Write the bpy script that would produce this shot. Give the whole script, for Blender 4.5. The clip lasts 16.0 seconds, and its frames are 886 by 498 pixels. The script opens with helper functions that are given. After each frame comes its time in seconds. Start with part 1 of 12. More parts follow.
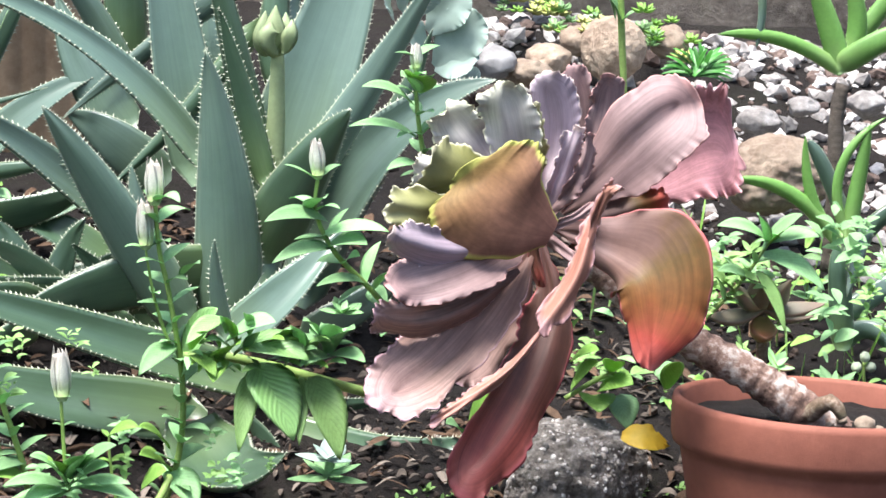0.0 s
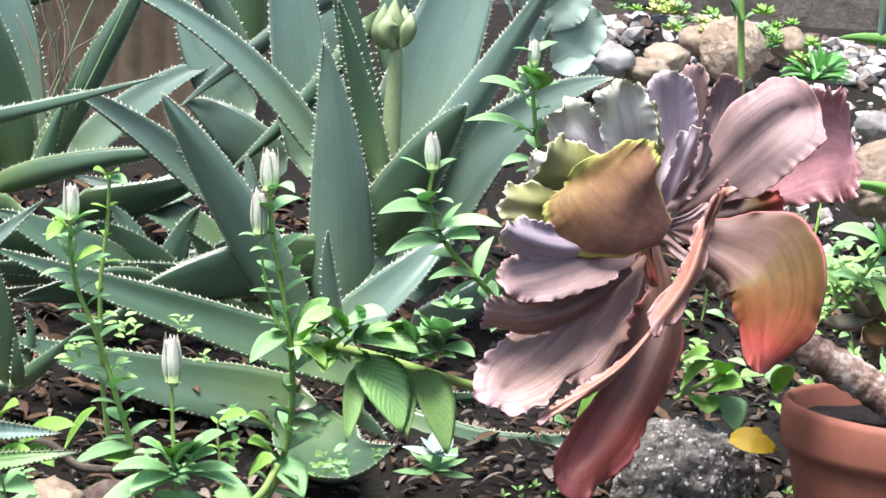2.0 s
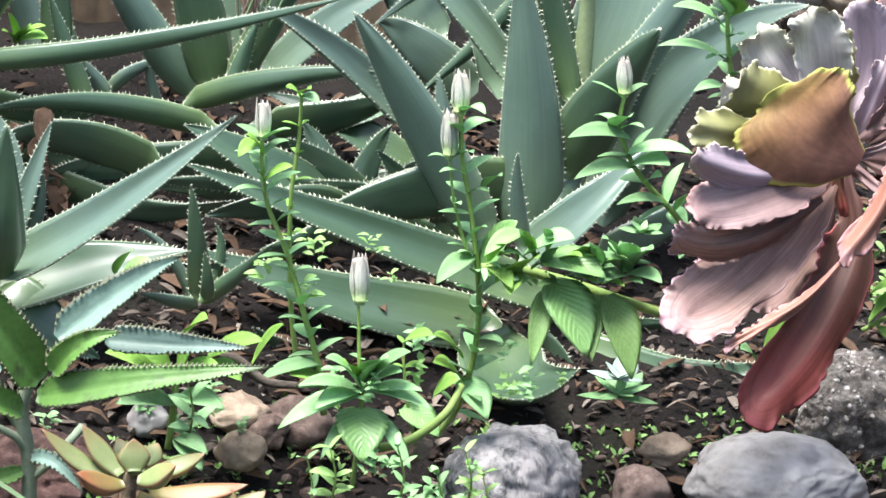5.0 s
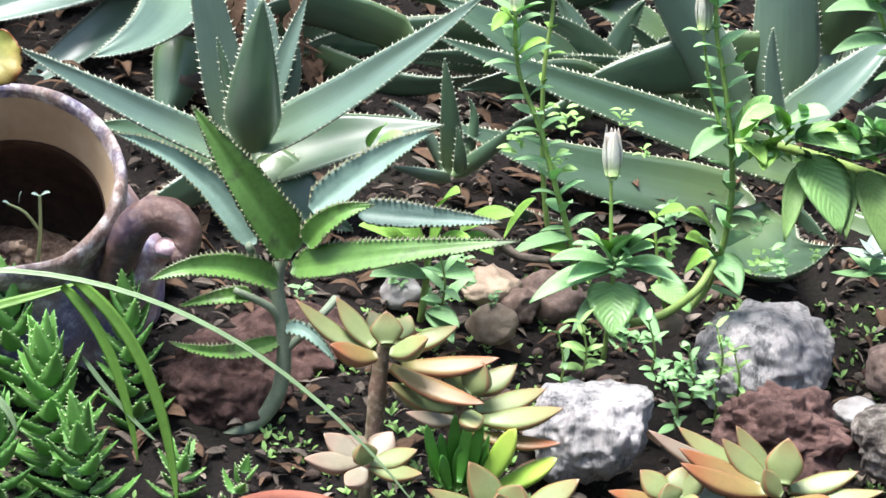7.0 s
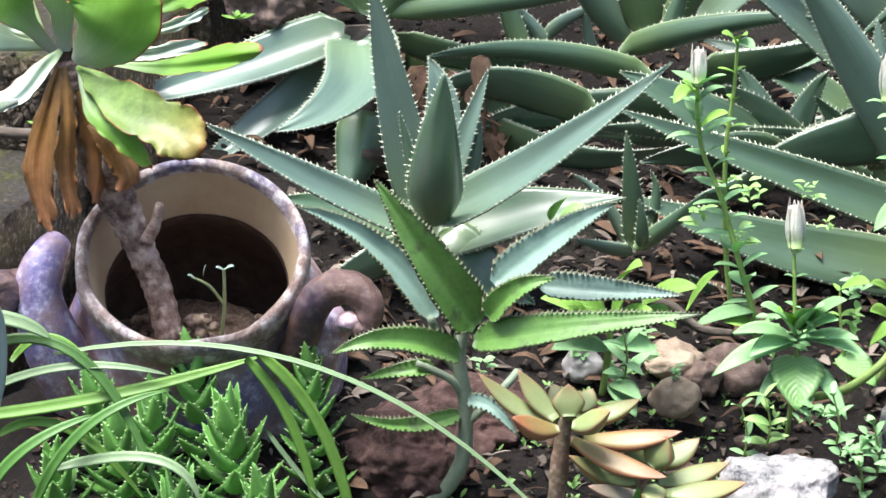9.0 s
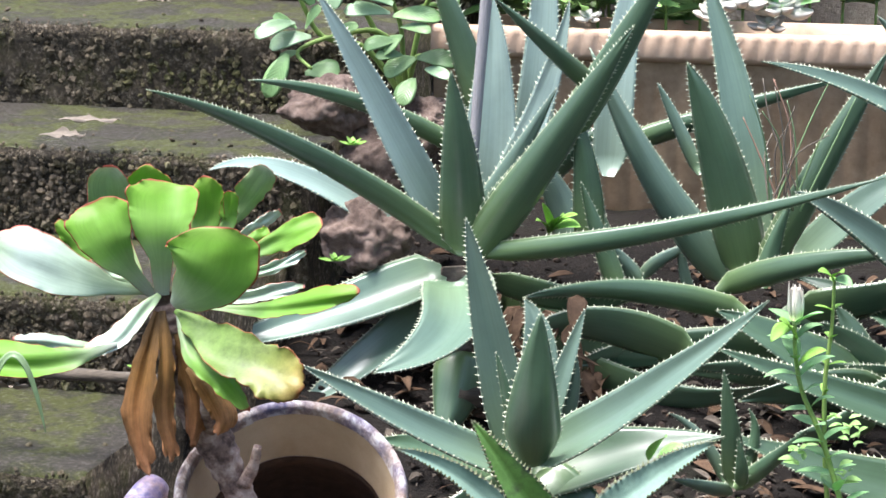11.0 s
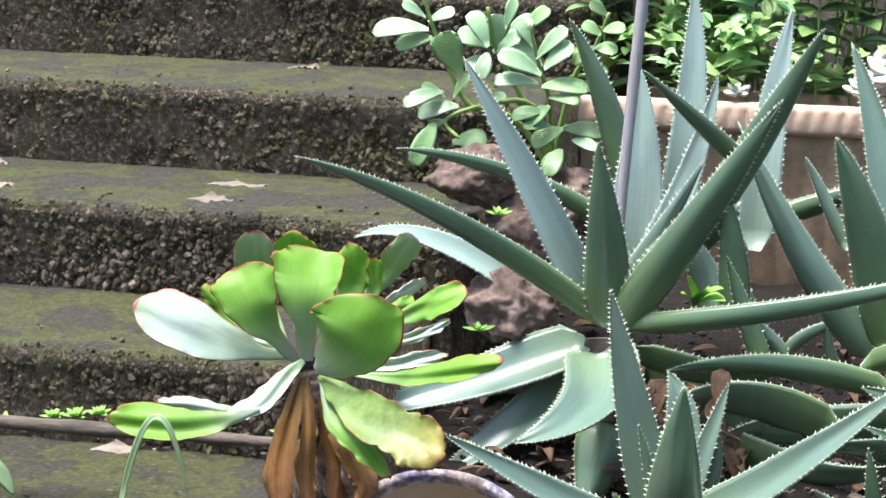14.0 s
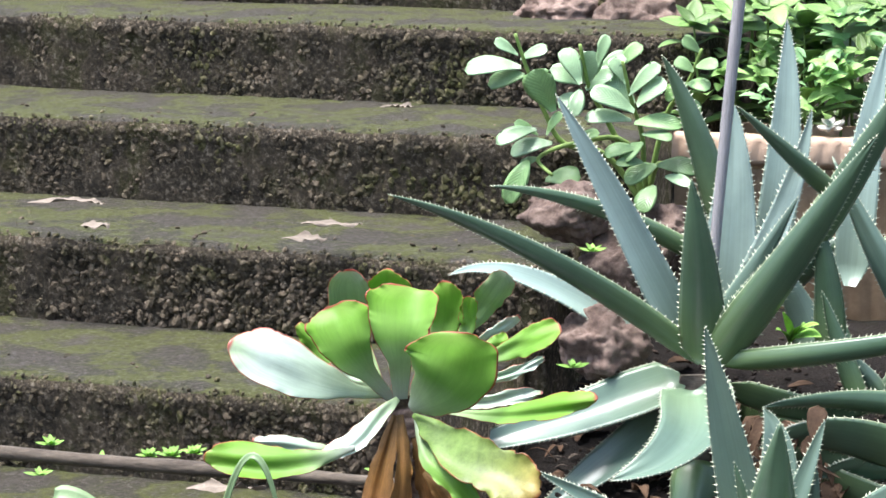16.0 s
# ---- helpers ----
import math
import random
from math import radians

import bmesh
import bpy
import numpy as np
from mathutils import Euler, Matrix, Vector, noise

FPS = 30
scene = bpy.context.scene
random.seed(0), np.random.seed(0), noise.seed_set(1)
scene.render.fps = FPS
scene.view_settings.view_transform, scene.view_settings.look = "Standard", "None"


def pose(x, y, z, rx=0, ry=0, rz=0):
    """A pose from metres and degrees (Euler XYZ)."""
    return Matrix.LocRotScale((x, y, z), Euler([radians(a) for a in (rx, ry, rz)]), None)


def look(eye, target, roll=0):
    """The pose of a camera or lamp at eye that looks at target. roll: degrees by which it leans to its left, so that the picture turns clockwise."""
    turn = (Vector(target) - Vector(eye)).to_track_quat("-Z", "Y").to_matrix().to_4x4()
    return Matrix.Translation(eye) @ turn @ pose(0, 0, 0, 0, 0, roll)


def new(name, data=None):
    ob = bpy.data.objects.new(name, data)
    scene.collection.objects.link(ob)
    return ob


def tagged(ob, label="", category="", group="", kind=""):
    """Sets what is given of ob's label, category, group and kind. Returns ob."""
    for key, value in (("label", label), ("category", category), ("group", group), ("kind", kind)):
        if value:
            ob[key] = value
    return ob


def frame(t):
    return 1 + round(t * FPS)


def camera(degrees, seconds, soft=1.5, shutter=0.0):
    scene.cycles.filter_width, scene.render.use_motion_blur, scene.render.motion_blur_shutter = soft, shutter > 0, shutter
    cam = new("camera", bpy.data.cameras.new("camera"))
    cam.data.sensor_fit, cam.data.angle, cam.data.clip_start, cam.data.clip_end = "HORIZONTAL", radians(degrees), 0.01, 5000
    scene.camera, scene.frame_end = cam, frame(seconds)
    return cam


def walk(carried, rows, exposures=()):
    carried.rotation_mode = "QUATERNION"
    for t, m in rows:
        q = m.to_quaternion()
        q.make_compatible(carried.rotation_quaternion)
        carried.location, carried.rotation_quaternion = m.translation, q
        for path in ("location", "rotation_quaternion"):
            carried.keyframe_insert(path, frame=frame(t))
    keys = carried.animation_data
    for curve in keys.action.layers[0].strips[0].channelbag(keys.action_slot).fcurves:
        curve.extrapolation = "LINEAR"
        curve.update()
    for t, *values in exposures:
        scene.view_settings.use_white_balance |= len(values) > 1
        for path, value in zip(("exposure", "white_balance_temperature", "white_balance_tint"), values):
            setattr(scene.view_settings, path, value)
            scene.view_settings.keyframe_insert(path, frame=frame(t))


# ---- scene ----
cam = camera(18.548, 16.0, soft=1.6)
EYE = (0.0, 0.0, 1.3)
walk(cam, [(t, pose(*EYE, rx, ry, rz)) for t, rx, ry, rz in (
    (0.0, 78.447, -2.313, -13.244),
    (0.5, 78.758, -2.435, -12.602),
    (1.0, 78.777, -2.871, -11.757),
    (1.5, 78.768, -3.279, -11.177),
    (2.0, 78.220, -3.356, -10.596),
    (2.5, 78.978, -2.704, -10.065),
    (3.0, 79.626, -2.679, -8.640),
    (3.2, 79.381, -2.806, -8.239),
    (5.3, 75.913, -3.833, -5.990),
    (5.5, 75.601, -3.812, -5.559),
    (6.0, 74.062, -3.358, -3.403),
    (6.5, 73.089, -3.039, -2.233),
    (7.0, 73.384, -2.817, -1.152),
    (7.5, 73.567, -2.791, -0.475),
    (8.0, 73.791, -2.449, 0.712),
    (8.5, 73.710, -2.131, 1.696),
    (9.0, 74.782, -1.696, 2.521),
    (9.5, 77.243, -1.064, 3.108),
    (9.7, 77.886, -1.205, 3.379),
    (11.8, 80.618, -0.555, 5.265),
    (12.0, 80.861, -0.727, 5.639),
    (12.5, 80.983, -1.023, 6.335),
    (13.0, 80.732, -1.033, 6.905),
    (13.5, 80.968, -1.165, 7.428),
    (14.0, 81.236, -1.324, 7.599),
    (14.5, 81.501, -1.161, 7.747),
    (15.0, 81.767, -0.927, 8.261),
    (15.5, 81.933, -0.871, 8.948),
    (16.0, 81.999, -0.681, 9.504),
)], exposures=[(0.0, 1.2), (10.0, 1.2), (12.0, 1.28), (16.0, 1.28)])

# ---- light ----
world = bpy.data.worlds.new("world")
scene.world = world
world.use_nodes = True
wn = world.node_tree.nodes
sky = wn.new("ShaderNodeTexSky")
sky.sky_type = "NISHITA"
sky.sun_disc = False
sky.sun_elevation = radians(72)
sky.sun_rotation = radians(-110)
sky.air_density, sky.dust_density = 1.0, 3.0
wn["Background"].inputs[1].default_value = 0.15
world.node_tree.links.new(sky.outputs[0], wn["Background"].inputs[0])
sun = new("sun", bpy.data.lights.new("sun", "SUN"))
sun.data.energy = 4.5
sun.data.angle = radians(26)
sun.data.color = (1.0, 0.98, 1.0)
sun.matrix_world = look((-1.3, 2.75, 6.0), (0.2, 3.8, 0.3))

# ---- materials ----


def shader(name, rough=0.6, spec=0.5, metal=0.0):
    m = bpy.data.materials.new(name)
    m.use_nodes = True
    b = m.node_tree.nodes["Principled BSDF"]
    b.inputs["Roughness"].default_value = rough
    b.inputs["Specular IOR Level"].default_value = spec
    b.inputs["Metallic"].default_value = metal
    return m, m.node_tree.nodes, m.node_tree.links, b


def ramp_node(nodes, stops):
    r = nodes.new("ShaderNodeValToRGB")
    while len(r.color_ramp.elements) < len(stops):
        r.color_ramp.elements.new(0.5)
    for e, (p, c) in zip(r.color_ramp.elements, stops):
        e.position, e.color = p, (*c, 1)
    return r


def noise_node(nodes, links, scale, detail=5.0, rough=0.6, coord="Object", stretch=(1, 1, 1)):
    tc = nodes.new("ShaderNodeTexCoord")
    mp = nodes.new("ShaderNodeMapping")
    mp.inputs["Scale"].default_value = stretch
    n = nodes.new("ShaderNodeTexNoise")
    n.inputs["Scale"].default_value = scale
    n.inputs["Detail"].default_value = detail
    n.inputs["Roughness"].default_value = rough
    links.new(tc.outputs[coord], mp.inputs[0])
    links.new(mp.outputs[0], n.inputs["Vector"])
    return n


def mix_node(nodes, links, fac, a, b, mode="MIX"):
    m = nodes.new("ShaderNodeMix")
    m.data_type, m.blend_type = "RGBA", mode
    for k, v in ((0, fac), (6, a), (7, b)):
        if hasattr(v, "is_output"):
            links.new(v, m.inputs[k])
        else:
            m.inputs[k].default_value = v if k == 0 else (*v, 1)
    return m.outputs[2]


def bump_node(nodes, links, b, height, strength, dist=0.002):
    n = nodes.new("ShaderNodeBump")
    n.inputs["Strength"].default_value = strength
    n.inputs["Distance"].default_value = dist
    links.new(height, n.inputs["Height"])
    links.new(n.outputs[0], b.inputs["Normal"])


def rough_mat(name, stops, scale, rough=0.85, bump=0.6, bscale=None, dist=0.004, spec=0.35, stops2=None, scale2=4.0, mix=0.5, stretch=(1, 1, 1), per_object=0.0, island=0.0):
    """Stone, soil, wood: colours from fine noise, tinted by broad noise, with relief."""
    m, n, l, b = shader(name, rough, spec)
    scale, bscale = scale * 2.4, (bscale or scale * 1.7) * 2.2
    f = noise_node(n, l, scale, 8, 0.72, stretch=stretch)
    c = ramp_node(n, stops)
    l.new(f.outputs["Fac"], c.inputs[0])
    col = c.outputs[0]
    if stops2:
        g = noise_node(n, l, scale2 * 1.6, 6, 0.65)
        c2 = ramp_node(n, stops2)
        l.new(g.outputs["Fac"], c2.inputs[0])
        col = mix_node(n, l, mix, col, c2.outputs[0], "OVERLAY" if mix < 0 else "MIX")
    if island:
        gi = n.new("ShaderNodeNewGeometry")
        hi = n.new("ShaderNodeHueSaturation")
        mi = n.new("ShaderNodeMapRange")
        mi.inputs[3].default_value, mi.inputs[4].default_value = 1 - island, 1 + island
        l.new(gi.outputs["Random Per Island"], mi.inputs[0])
        l.new(mi.outputs[0], hi.inputs["Value"])
        l.new(col, hi.inputs["Color"])
        col = hi.outputs[0]
    if per_object:
        oi = n.new("ShaderNodeObjectInfo")
        hs = n.new("ShaderNodeHueSaturation")
        ma = n.new("ShaderNodeMapRange")
        ma.inputs[3].default_value, ma.inputs[4].default_value = 1 - per_object, 1 + per_object
        l.new(oi.outputs["Random"], ma.inputs[0])
        l.new(ma.outputs[0], hs.inputs["Value"])
        l.new(col, hs.inputs["Color"])
        col = hs.outputs[0]
    l.new(col, b.inputs["Base Color"])
    h = noise_node(n, l, bscale, 10, 0.75, stretch=stretch)
    bump_node(n, l, b, h.outputs["Fac"], bump, dist)
    return m


def leaf_mat(name, body, edge=None, tip=None, base=None, edge_w=0.12, rough=0.45, spec=0.5, mottle=0.25, mscale=40, bump=0.25, translucent=0.0, veins=0.0, vary=0.12, dry=None, specks=0.0, along=None, streak=0.0):
    """Leaf colours by the leaf's own UV: u across (0 to 1), v from base to tip."""
    m, n, l, b = shader(name, rough, spec)
    uv = n.new("ShaderNodeUVMap")
    sep = n.new("ShaderNodeSeparateXYZ")
    l.new(uv.outputs[0], sep.inputs[0])
    f = noise_node(n, l, mscale * 5, 8, 0.7)
    g = noise_node(n, l, mscale * 0.8, 5, 0.6)
    dark = tuple(c * (1 - mottle) for c in body)
    lite = tuple(min(1, c * (1 + mottle)) for c in body)
    cr = ramp_node(n, [(0.3, dark), (0.7, lite)])
    mx = n.new("ShaderNodeMath")
    mx.operation = "MULTIPLY_ADD"
    mx.inputs[1].default_value = 0.5
    l.new(f.outputs["Fac"], mx.inputs[0])
    hf = n.new("ShaderNodeMath")
    hf.operation = "MULTIPLY"
    hf.inputs[1].default_value = 0.5
    l.new(g.outputs["Fac"], hf.inputs[0])
    l.new(hf.outputs[0], mx.inputs[2])
    l.new(mx.outputs[0], cr.inputs[0])
    col = cr.outputs[0]

    def band(src, lo, hi, wob=0.25):
        add = n.new("ShaderNodeMath")
        add.operation = "MULTIPLY_ADD"
        add.inputs[1].default_value = wob
        l.new(g.outputs["Fac"], add.inputs[0])
        l.new(src, add.inputs[2])
        r = n.new("ShaderNodeMapRange")
        r.interpolation_type = "SMOOTHSTEP"
        r.inputs[1].default_value, r.inputs[2].default_value = lo + wob * 0.5, hi + wob * 0.5
        l.new(add.outputs[0], r.inputs[0])
        return r.outputs[0]
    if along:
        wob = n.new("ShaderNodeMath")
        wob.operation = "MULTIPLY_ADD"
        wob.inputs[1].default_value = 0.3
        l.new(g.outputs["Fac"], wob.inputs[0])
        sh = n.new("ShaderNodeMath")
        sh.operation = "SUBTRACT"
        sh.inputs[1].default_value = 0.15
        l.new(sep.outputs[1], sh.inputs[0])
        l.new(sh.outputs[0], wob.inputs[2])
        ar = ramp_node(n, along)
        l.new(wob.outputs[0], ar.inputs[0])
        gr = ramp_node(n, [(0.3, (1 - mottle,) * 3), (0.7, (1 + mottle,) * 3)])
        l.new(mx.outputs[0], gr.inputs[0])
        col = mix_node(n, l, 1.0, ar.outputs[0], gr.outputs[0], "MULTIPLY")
    if base:
        col = mix_node(n, l, band(sep.outputs[1], 0.45, 0.0), col, base)
    if tip:
        col = mix_node(n, l, band(sep.outputs[1], 0.5, 1.0), col, tip)
    au = n.new("ShaderNodeMath")
    au.operation = "MULTIPLY_ADD"
    au.inputs[1].default_value, au.inputs[2].default_value = 2.0, -1.0
    l.new(sep.outputs[0], au.inputs[0])
    ab = n.new("ShaderNodeMath")
    ab.operation = "ABSOLUTE"
    l.new(au.outputs[0], ab.inputs[0])
    if edge:
        col = mix_node(n, l, band(ab.outputs[0], 1 - edge_w, 1 - edge_w * 0.3, 0.06), col, edge)
        col = mix_node(n, l, band(sep.outputs[1], 1 - edge_w * 0.6, 1 - edge_w * 0.15, 0.05), col, edge)
    if dry:
        col = mix_node(n, l, band(g.outputs["Fac"], 0.52, 0.7, 0.0), col, dry)
    if specks:
        sp = noise_node(n, l, 260, 2, 0.5)
        st = noise_node(n, l, 14, 6, 0.7)
        col = mix_node(n, l, band(sp.outputs["Fac"], 0.73 - 0.1 * specks, 0.78, 0.0), col, tuple(min(1, c * 2.2 + 0.08) for c in body))
        col = mix_node(n, l, band(st.outputs["Fac"], 0.5, 0.75, 0.0), col, tuple(c * 0.62 for c in body))
    if streak:
        stretch = n.new("ShaderNodeMapping")
        stretch.inputs["Scale"].default_value = (11.0, 1.3, 1.0)
        l.new(uv.outputs[0], stretch.inputs[0])
        sn = n.new("ShaderNodeTexNoise")
        sn.inputs["Scale"].default_value, sn.inputs["Detail"].default_value, sn.inputs["Roughness"].default_value = 1.6, 6, 0.65
        l.new(stretch.outputs[0], sn.inputs["Vector"])
        sr = ramp_node(n, [(0.32, (1 - streak,) * 3), (0.66, (1 + 0.6 * streak,) * 3)])
        l.new(sn.outputs["Fac"], sr.inputs[0])
        col = mix_node(n, l, 1.0, col, sr.outputs[0], "MULTIPLY")
    height = f.outputs["Fac"]
    if veins:
        w = n.new("ShaderNodeTexWave")
        w.bands_direction = "Y"
        w.inputs["Scale"].default_value = 3.2
        w.inputs["Distortion"].default_value = 1.5
        cmb = n.new("ShaderNodeCombineXYZ")
        sub = n.new("ShaderNodeMath")
        sub.operation = "MULTIPLY_ADD"
        sub.inputs[1].default_value = -0.35
        l.new(ab.outputs[0], sub.inputs[0])
        l.new(sep.outputs[1], sub.inputs[2])
        l.new(sub.outputs[0], cmb.inputs[1])
        l.new(cmb.outputs[0], w.inputs["Vector"])
        height = w.outputs["Fac"]
        rm = ramp_node(n, [(0.0, (1 - veins,) * 3), (0.35, (1, 1, 1))])
        l.new(w.outputs["Fac"], rm.inputs[0])
        col = mix_node(n, l, 1.0, col, rm.outputs[0], "MULTIPLY")
    if vary:
        oi = n.new("ShaderNodeObjectInfo")
        hs = n.new("ShaderNodeHueSaturation")
        ma = n.new("ShaderNodeMapRange")
        ma.inputs[3].default_value, ma.inputs[4].default_value = 1 - vary, 1 + vary
        l.new(oi.outputs["Random"], ma.inputs[0])
        l.new(ma.outputs[0], hs.inputs["Value"])
        l.new(col, hs.inputs["Color"])
        col = hs.outputs[0]
    l.new(col, b.inputs["Base Color"])
    bump_node(n, l, b, height, bump, 0.002)
    if translucent:
        tr = n.new("ShaderNodeBsdfTranslucent")
        l.new(col, tr.inputs[0])
        ms = n.new("ShaderNodeMixShader")
        ms.inputs[0].default_value = translucent
        l.new(b.outputs[0], ms.inputs[1])
        l.new(tr.outputs[0], ms.inputs[2])
        l.new(ms.outputs[0], n["Material Output"].inputs[0])
    return m


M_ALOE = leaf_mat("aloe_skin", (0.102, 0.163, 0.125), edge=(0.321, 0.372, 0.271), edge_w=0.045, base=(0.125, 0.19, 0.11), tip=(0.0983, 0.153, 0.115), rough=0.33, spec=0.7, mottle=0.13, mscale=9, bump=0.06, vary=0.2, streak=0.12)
# Green skin; also the shaded copy for low and front-facing leaves.
M_ALOE_G = leaf_mat("aloe_skin_green_shade", (0.0581, 0.108, 0.0622), edge=(0.271, 0.311, 0.19), edge_w=0.045, base=(0.0953, 0.155, 0.0602), rough=0.33, spec=0.7, mottle=0.14, mscale=9, bump=0.06, vary=0.2, streak=0.12)
# Lit copy of the skin for upright leaves, paler for the light they catch.
M_ALOE_P = leaf_mat("aloe_skin_glaucous_lit", (0.241, 0.331, 0.296), edge=(0.361, 0.422, 0.341), edge_w=0.035, base=(0.201, 0.28, 0.221), tip=(0.201, 0.28, 0.251), rough=0.33, spec=0.7, mottle=0.12, mscale=9, bump=0.06, vary=0.15, streak=0.12)
M_TOOTH = rough_mat("aloe_tooth", [(0.3, (0.42, 0.44, 0.32)), (0.7, (0.62, 0.63, 0.5))], 60, 0.6, 0.1)
M_DRYLEAF = leaf_mat("dry_leaf", (0.102, 0.063, 0.039), rough=0.8, spec=0.2, mottle=0.5, mscale=30, bump=0.8, vary=0.3)
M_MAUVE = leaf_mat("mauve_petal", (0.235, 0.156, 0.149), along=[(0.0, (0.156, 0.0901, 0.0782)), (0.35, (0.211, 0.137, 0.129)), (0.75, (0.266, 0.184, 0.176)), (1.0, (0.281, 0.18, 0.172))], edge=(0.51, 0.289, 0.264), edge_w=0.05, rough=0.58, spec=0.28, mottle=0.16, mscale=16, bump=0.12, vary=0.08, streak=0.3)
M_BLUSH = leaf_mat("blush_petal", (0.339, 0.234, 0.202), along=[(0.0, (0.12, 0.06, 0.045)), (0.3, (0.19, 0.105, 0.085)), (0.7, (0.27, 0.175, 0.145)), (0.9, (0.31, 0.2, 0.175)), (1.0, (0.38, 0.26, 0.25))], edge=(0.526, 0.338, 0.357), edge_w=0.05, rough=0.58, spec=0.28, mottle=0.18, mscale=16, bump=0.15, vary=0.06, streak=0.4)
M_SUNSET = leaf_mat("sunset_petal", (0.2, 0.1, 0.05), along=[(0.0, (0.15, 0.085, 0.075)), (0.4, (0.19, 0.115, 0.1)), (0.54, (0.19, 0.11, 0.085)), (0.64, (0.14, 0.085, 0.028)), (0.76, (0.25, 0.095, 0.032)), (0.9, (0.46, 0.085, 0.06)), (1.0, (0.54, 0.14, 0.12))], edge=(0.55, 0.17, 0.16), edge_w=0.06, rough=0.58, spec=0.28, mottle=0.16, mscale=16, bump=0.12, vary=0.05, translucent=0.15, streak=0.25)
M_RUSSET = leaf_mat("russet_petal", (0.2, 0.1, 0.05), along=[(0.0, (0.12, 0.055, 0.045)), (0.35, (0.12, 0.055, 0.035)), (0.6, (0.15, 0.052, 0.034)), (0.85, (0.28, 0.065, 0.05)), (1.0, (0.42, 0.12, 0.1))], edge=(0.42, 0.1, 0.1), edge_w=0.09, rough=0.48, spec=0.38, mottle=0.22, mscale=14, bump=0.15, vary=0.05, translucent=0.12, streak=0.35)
M_BRONZE = leaf_mat("bronze_petal", (0.26, 0.13, 0.04), along=[(0.0, (0.19, 0.095, 0.075)), (0.35, (0.23, 0.115, 0.075)), (0.7, (0.25, 0.135, 0.06)), (1.0, (0.28, 0.2, 0.06))], edge=(0.4, 0.4, 0.1), edge_w=0.15, rough=0.58, spec=0.28, mottle=0.4, mscale=14, bump=0.15, vary=0.05, translucent=0.15, streak=0.2)
M_OLIVINE = leaf_mat("olive_petal", (0.22, 0.22, 0.06), along=[(0.0, (0.17, 0.15, 0.05)), (0.5, (0.2, 0.2, 0.055)), (1.0, (0.3, 0.3, 0.15))], edge=(0.5, 0.48, 0.32), edge_w=0.08, rough=0.48, spec=0.38, mottle=0.2, mscale=14, bump=0.15, vary=0.08, translucent=0.1)
M_PEARL = leaf_mat("pearl_petal", (0.45, 0.42, 0.42), along=[(0.0, (0.28, 0.22, 0.2)), (0.45, (0.4, 0.36, 0.37)), (0.8, (0.46, 0.45, 0.4)), (1.0, (0.5, 0.5, 0.38))], edge=(0.6, 0.58, 0.42), edge_w=0.07, rough=0.48, spec=0.38, mottle=0.12, mscale=14, bump=0.12, vary=0.08, streak=0.2)
M_VIOLET = leaf_mat("violet_petal", (0.31, 0.258, 0.31), along=[(0.0, (0.206, 0.142, 0.142)), (0.5, (0.31, 0.249, 0.292)), (1.0, (0.344, 0.284, 0.31))], edge=(0.6, 0.48, 0.44), edge_w=0.06, rough=0.48, spec=0.38, mottle=0.14, mscale=14, bump=0.12, vary=0.08, streak=0.25)
M_ROSY = leaf_mat("rosy_petal", (0.55, 0.27, 0.28), along=[(0.0, (0.3, 0.15, 0.14)), (0.5, (0.48, 0.23, 0.24)), (1.0, (0.62, 0.3, 0.32))], edge=(0.72, 0.4, 0.42), edge_w=0.08, rough=0.4, spec=0.45, mottle=0.2, mscale=30, bump=0.3, vary=0.05, translucent=0.1, streak=0.3)
M_CORAL = leaf_mat("coral_petal", (0.4, 0.2, 0.13), along=[(0.0, (0.36, 0.17, 0.13)), (0.5, (0.33, 0.15, 0.105)), (1.0, (0.36, 0.18, 0.13))], edge=(0.46, 0.26, 0.25), edge_w=0.18, rough=0.42, spec=0.4, mottle=0.2, mscale=24, bump=0.25, vary=0.08, translucent=0.1, streak=0.25)
M_LEAFG = leaf_mat("fresh_green_petal", (0.207, 0.427, 0.0576), along=[(0.0, (0.436, 0.489, 0.432)), (0.2, (0.352, 0.468, 0.259)), (0.42, (0.218, 0.418, 0.0864)), (0.8, (0.186, 0.407, 0.0432)), (1.0, (0.249, 0.427, 0.072))], edge=(0.403, 0.096, 0.0576), edge_w=0.05, rough=0.45, spec=0.35, mottle=0.12, mscale=12, bump=0.1, vary=0.08, translucent=0.42, streak=0.1)
M_LEAFP = leaf_mat("pale_green_petal", (0.27, 0.42, 0.17), along=[(0.0, (0.3, 0.43, 0.2)), (0.5, (0.23, 0.38, 0.13)), (0.85, (0.3, 0.42, 0.22)), (1.0, (0.42, 0.5, 0.36))], edge=(0.4, 0.12, 0.09), edge_w=0.05, rough=0.45, spec=0.35, mottle=0.12, mscale=12, bump=0.1, vary=0.08, translucent=0.42, streak=0.14)
# Glossy pale petals, with white sky glare put into their colour.
M_LEAFW = leaf_mat("sky_glare_petal", (0.4, 0.507, 0.38), along=[(0.0, (0.321, 0.435, 0.218)), (0.4, (0.374, 0.489, 0.363)), (0.85, (0.445, 0.543, 0.453)), (1.0, (0.356, 0.47, 0.271))], edge=(0.42, 0.14, 0.1), edge_w=0.05, rough=0.24, spec=0.7, mottle=0.12, mscale=12, bump=0.1, vary=0.08, translucent=0.1, streak=0.14)
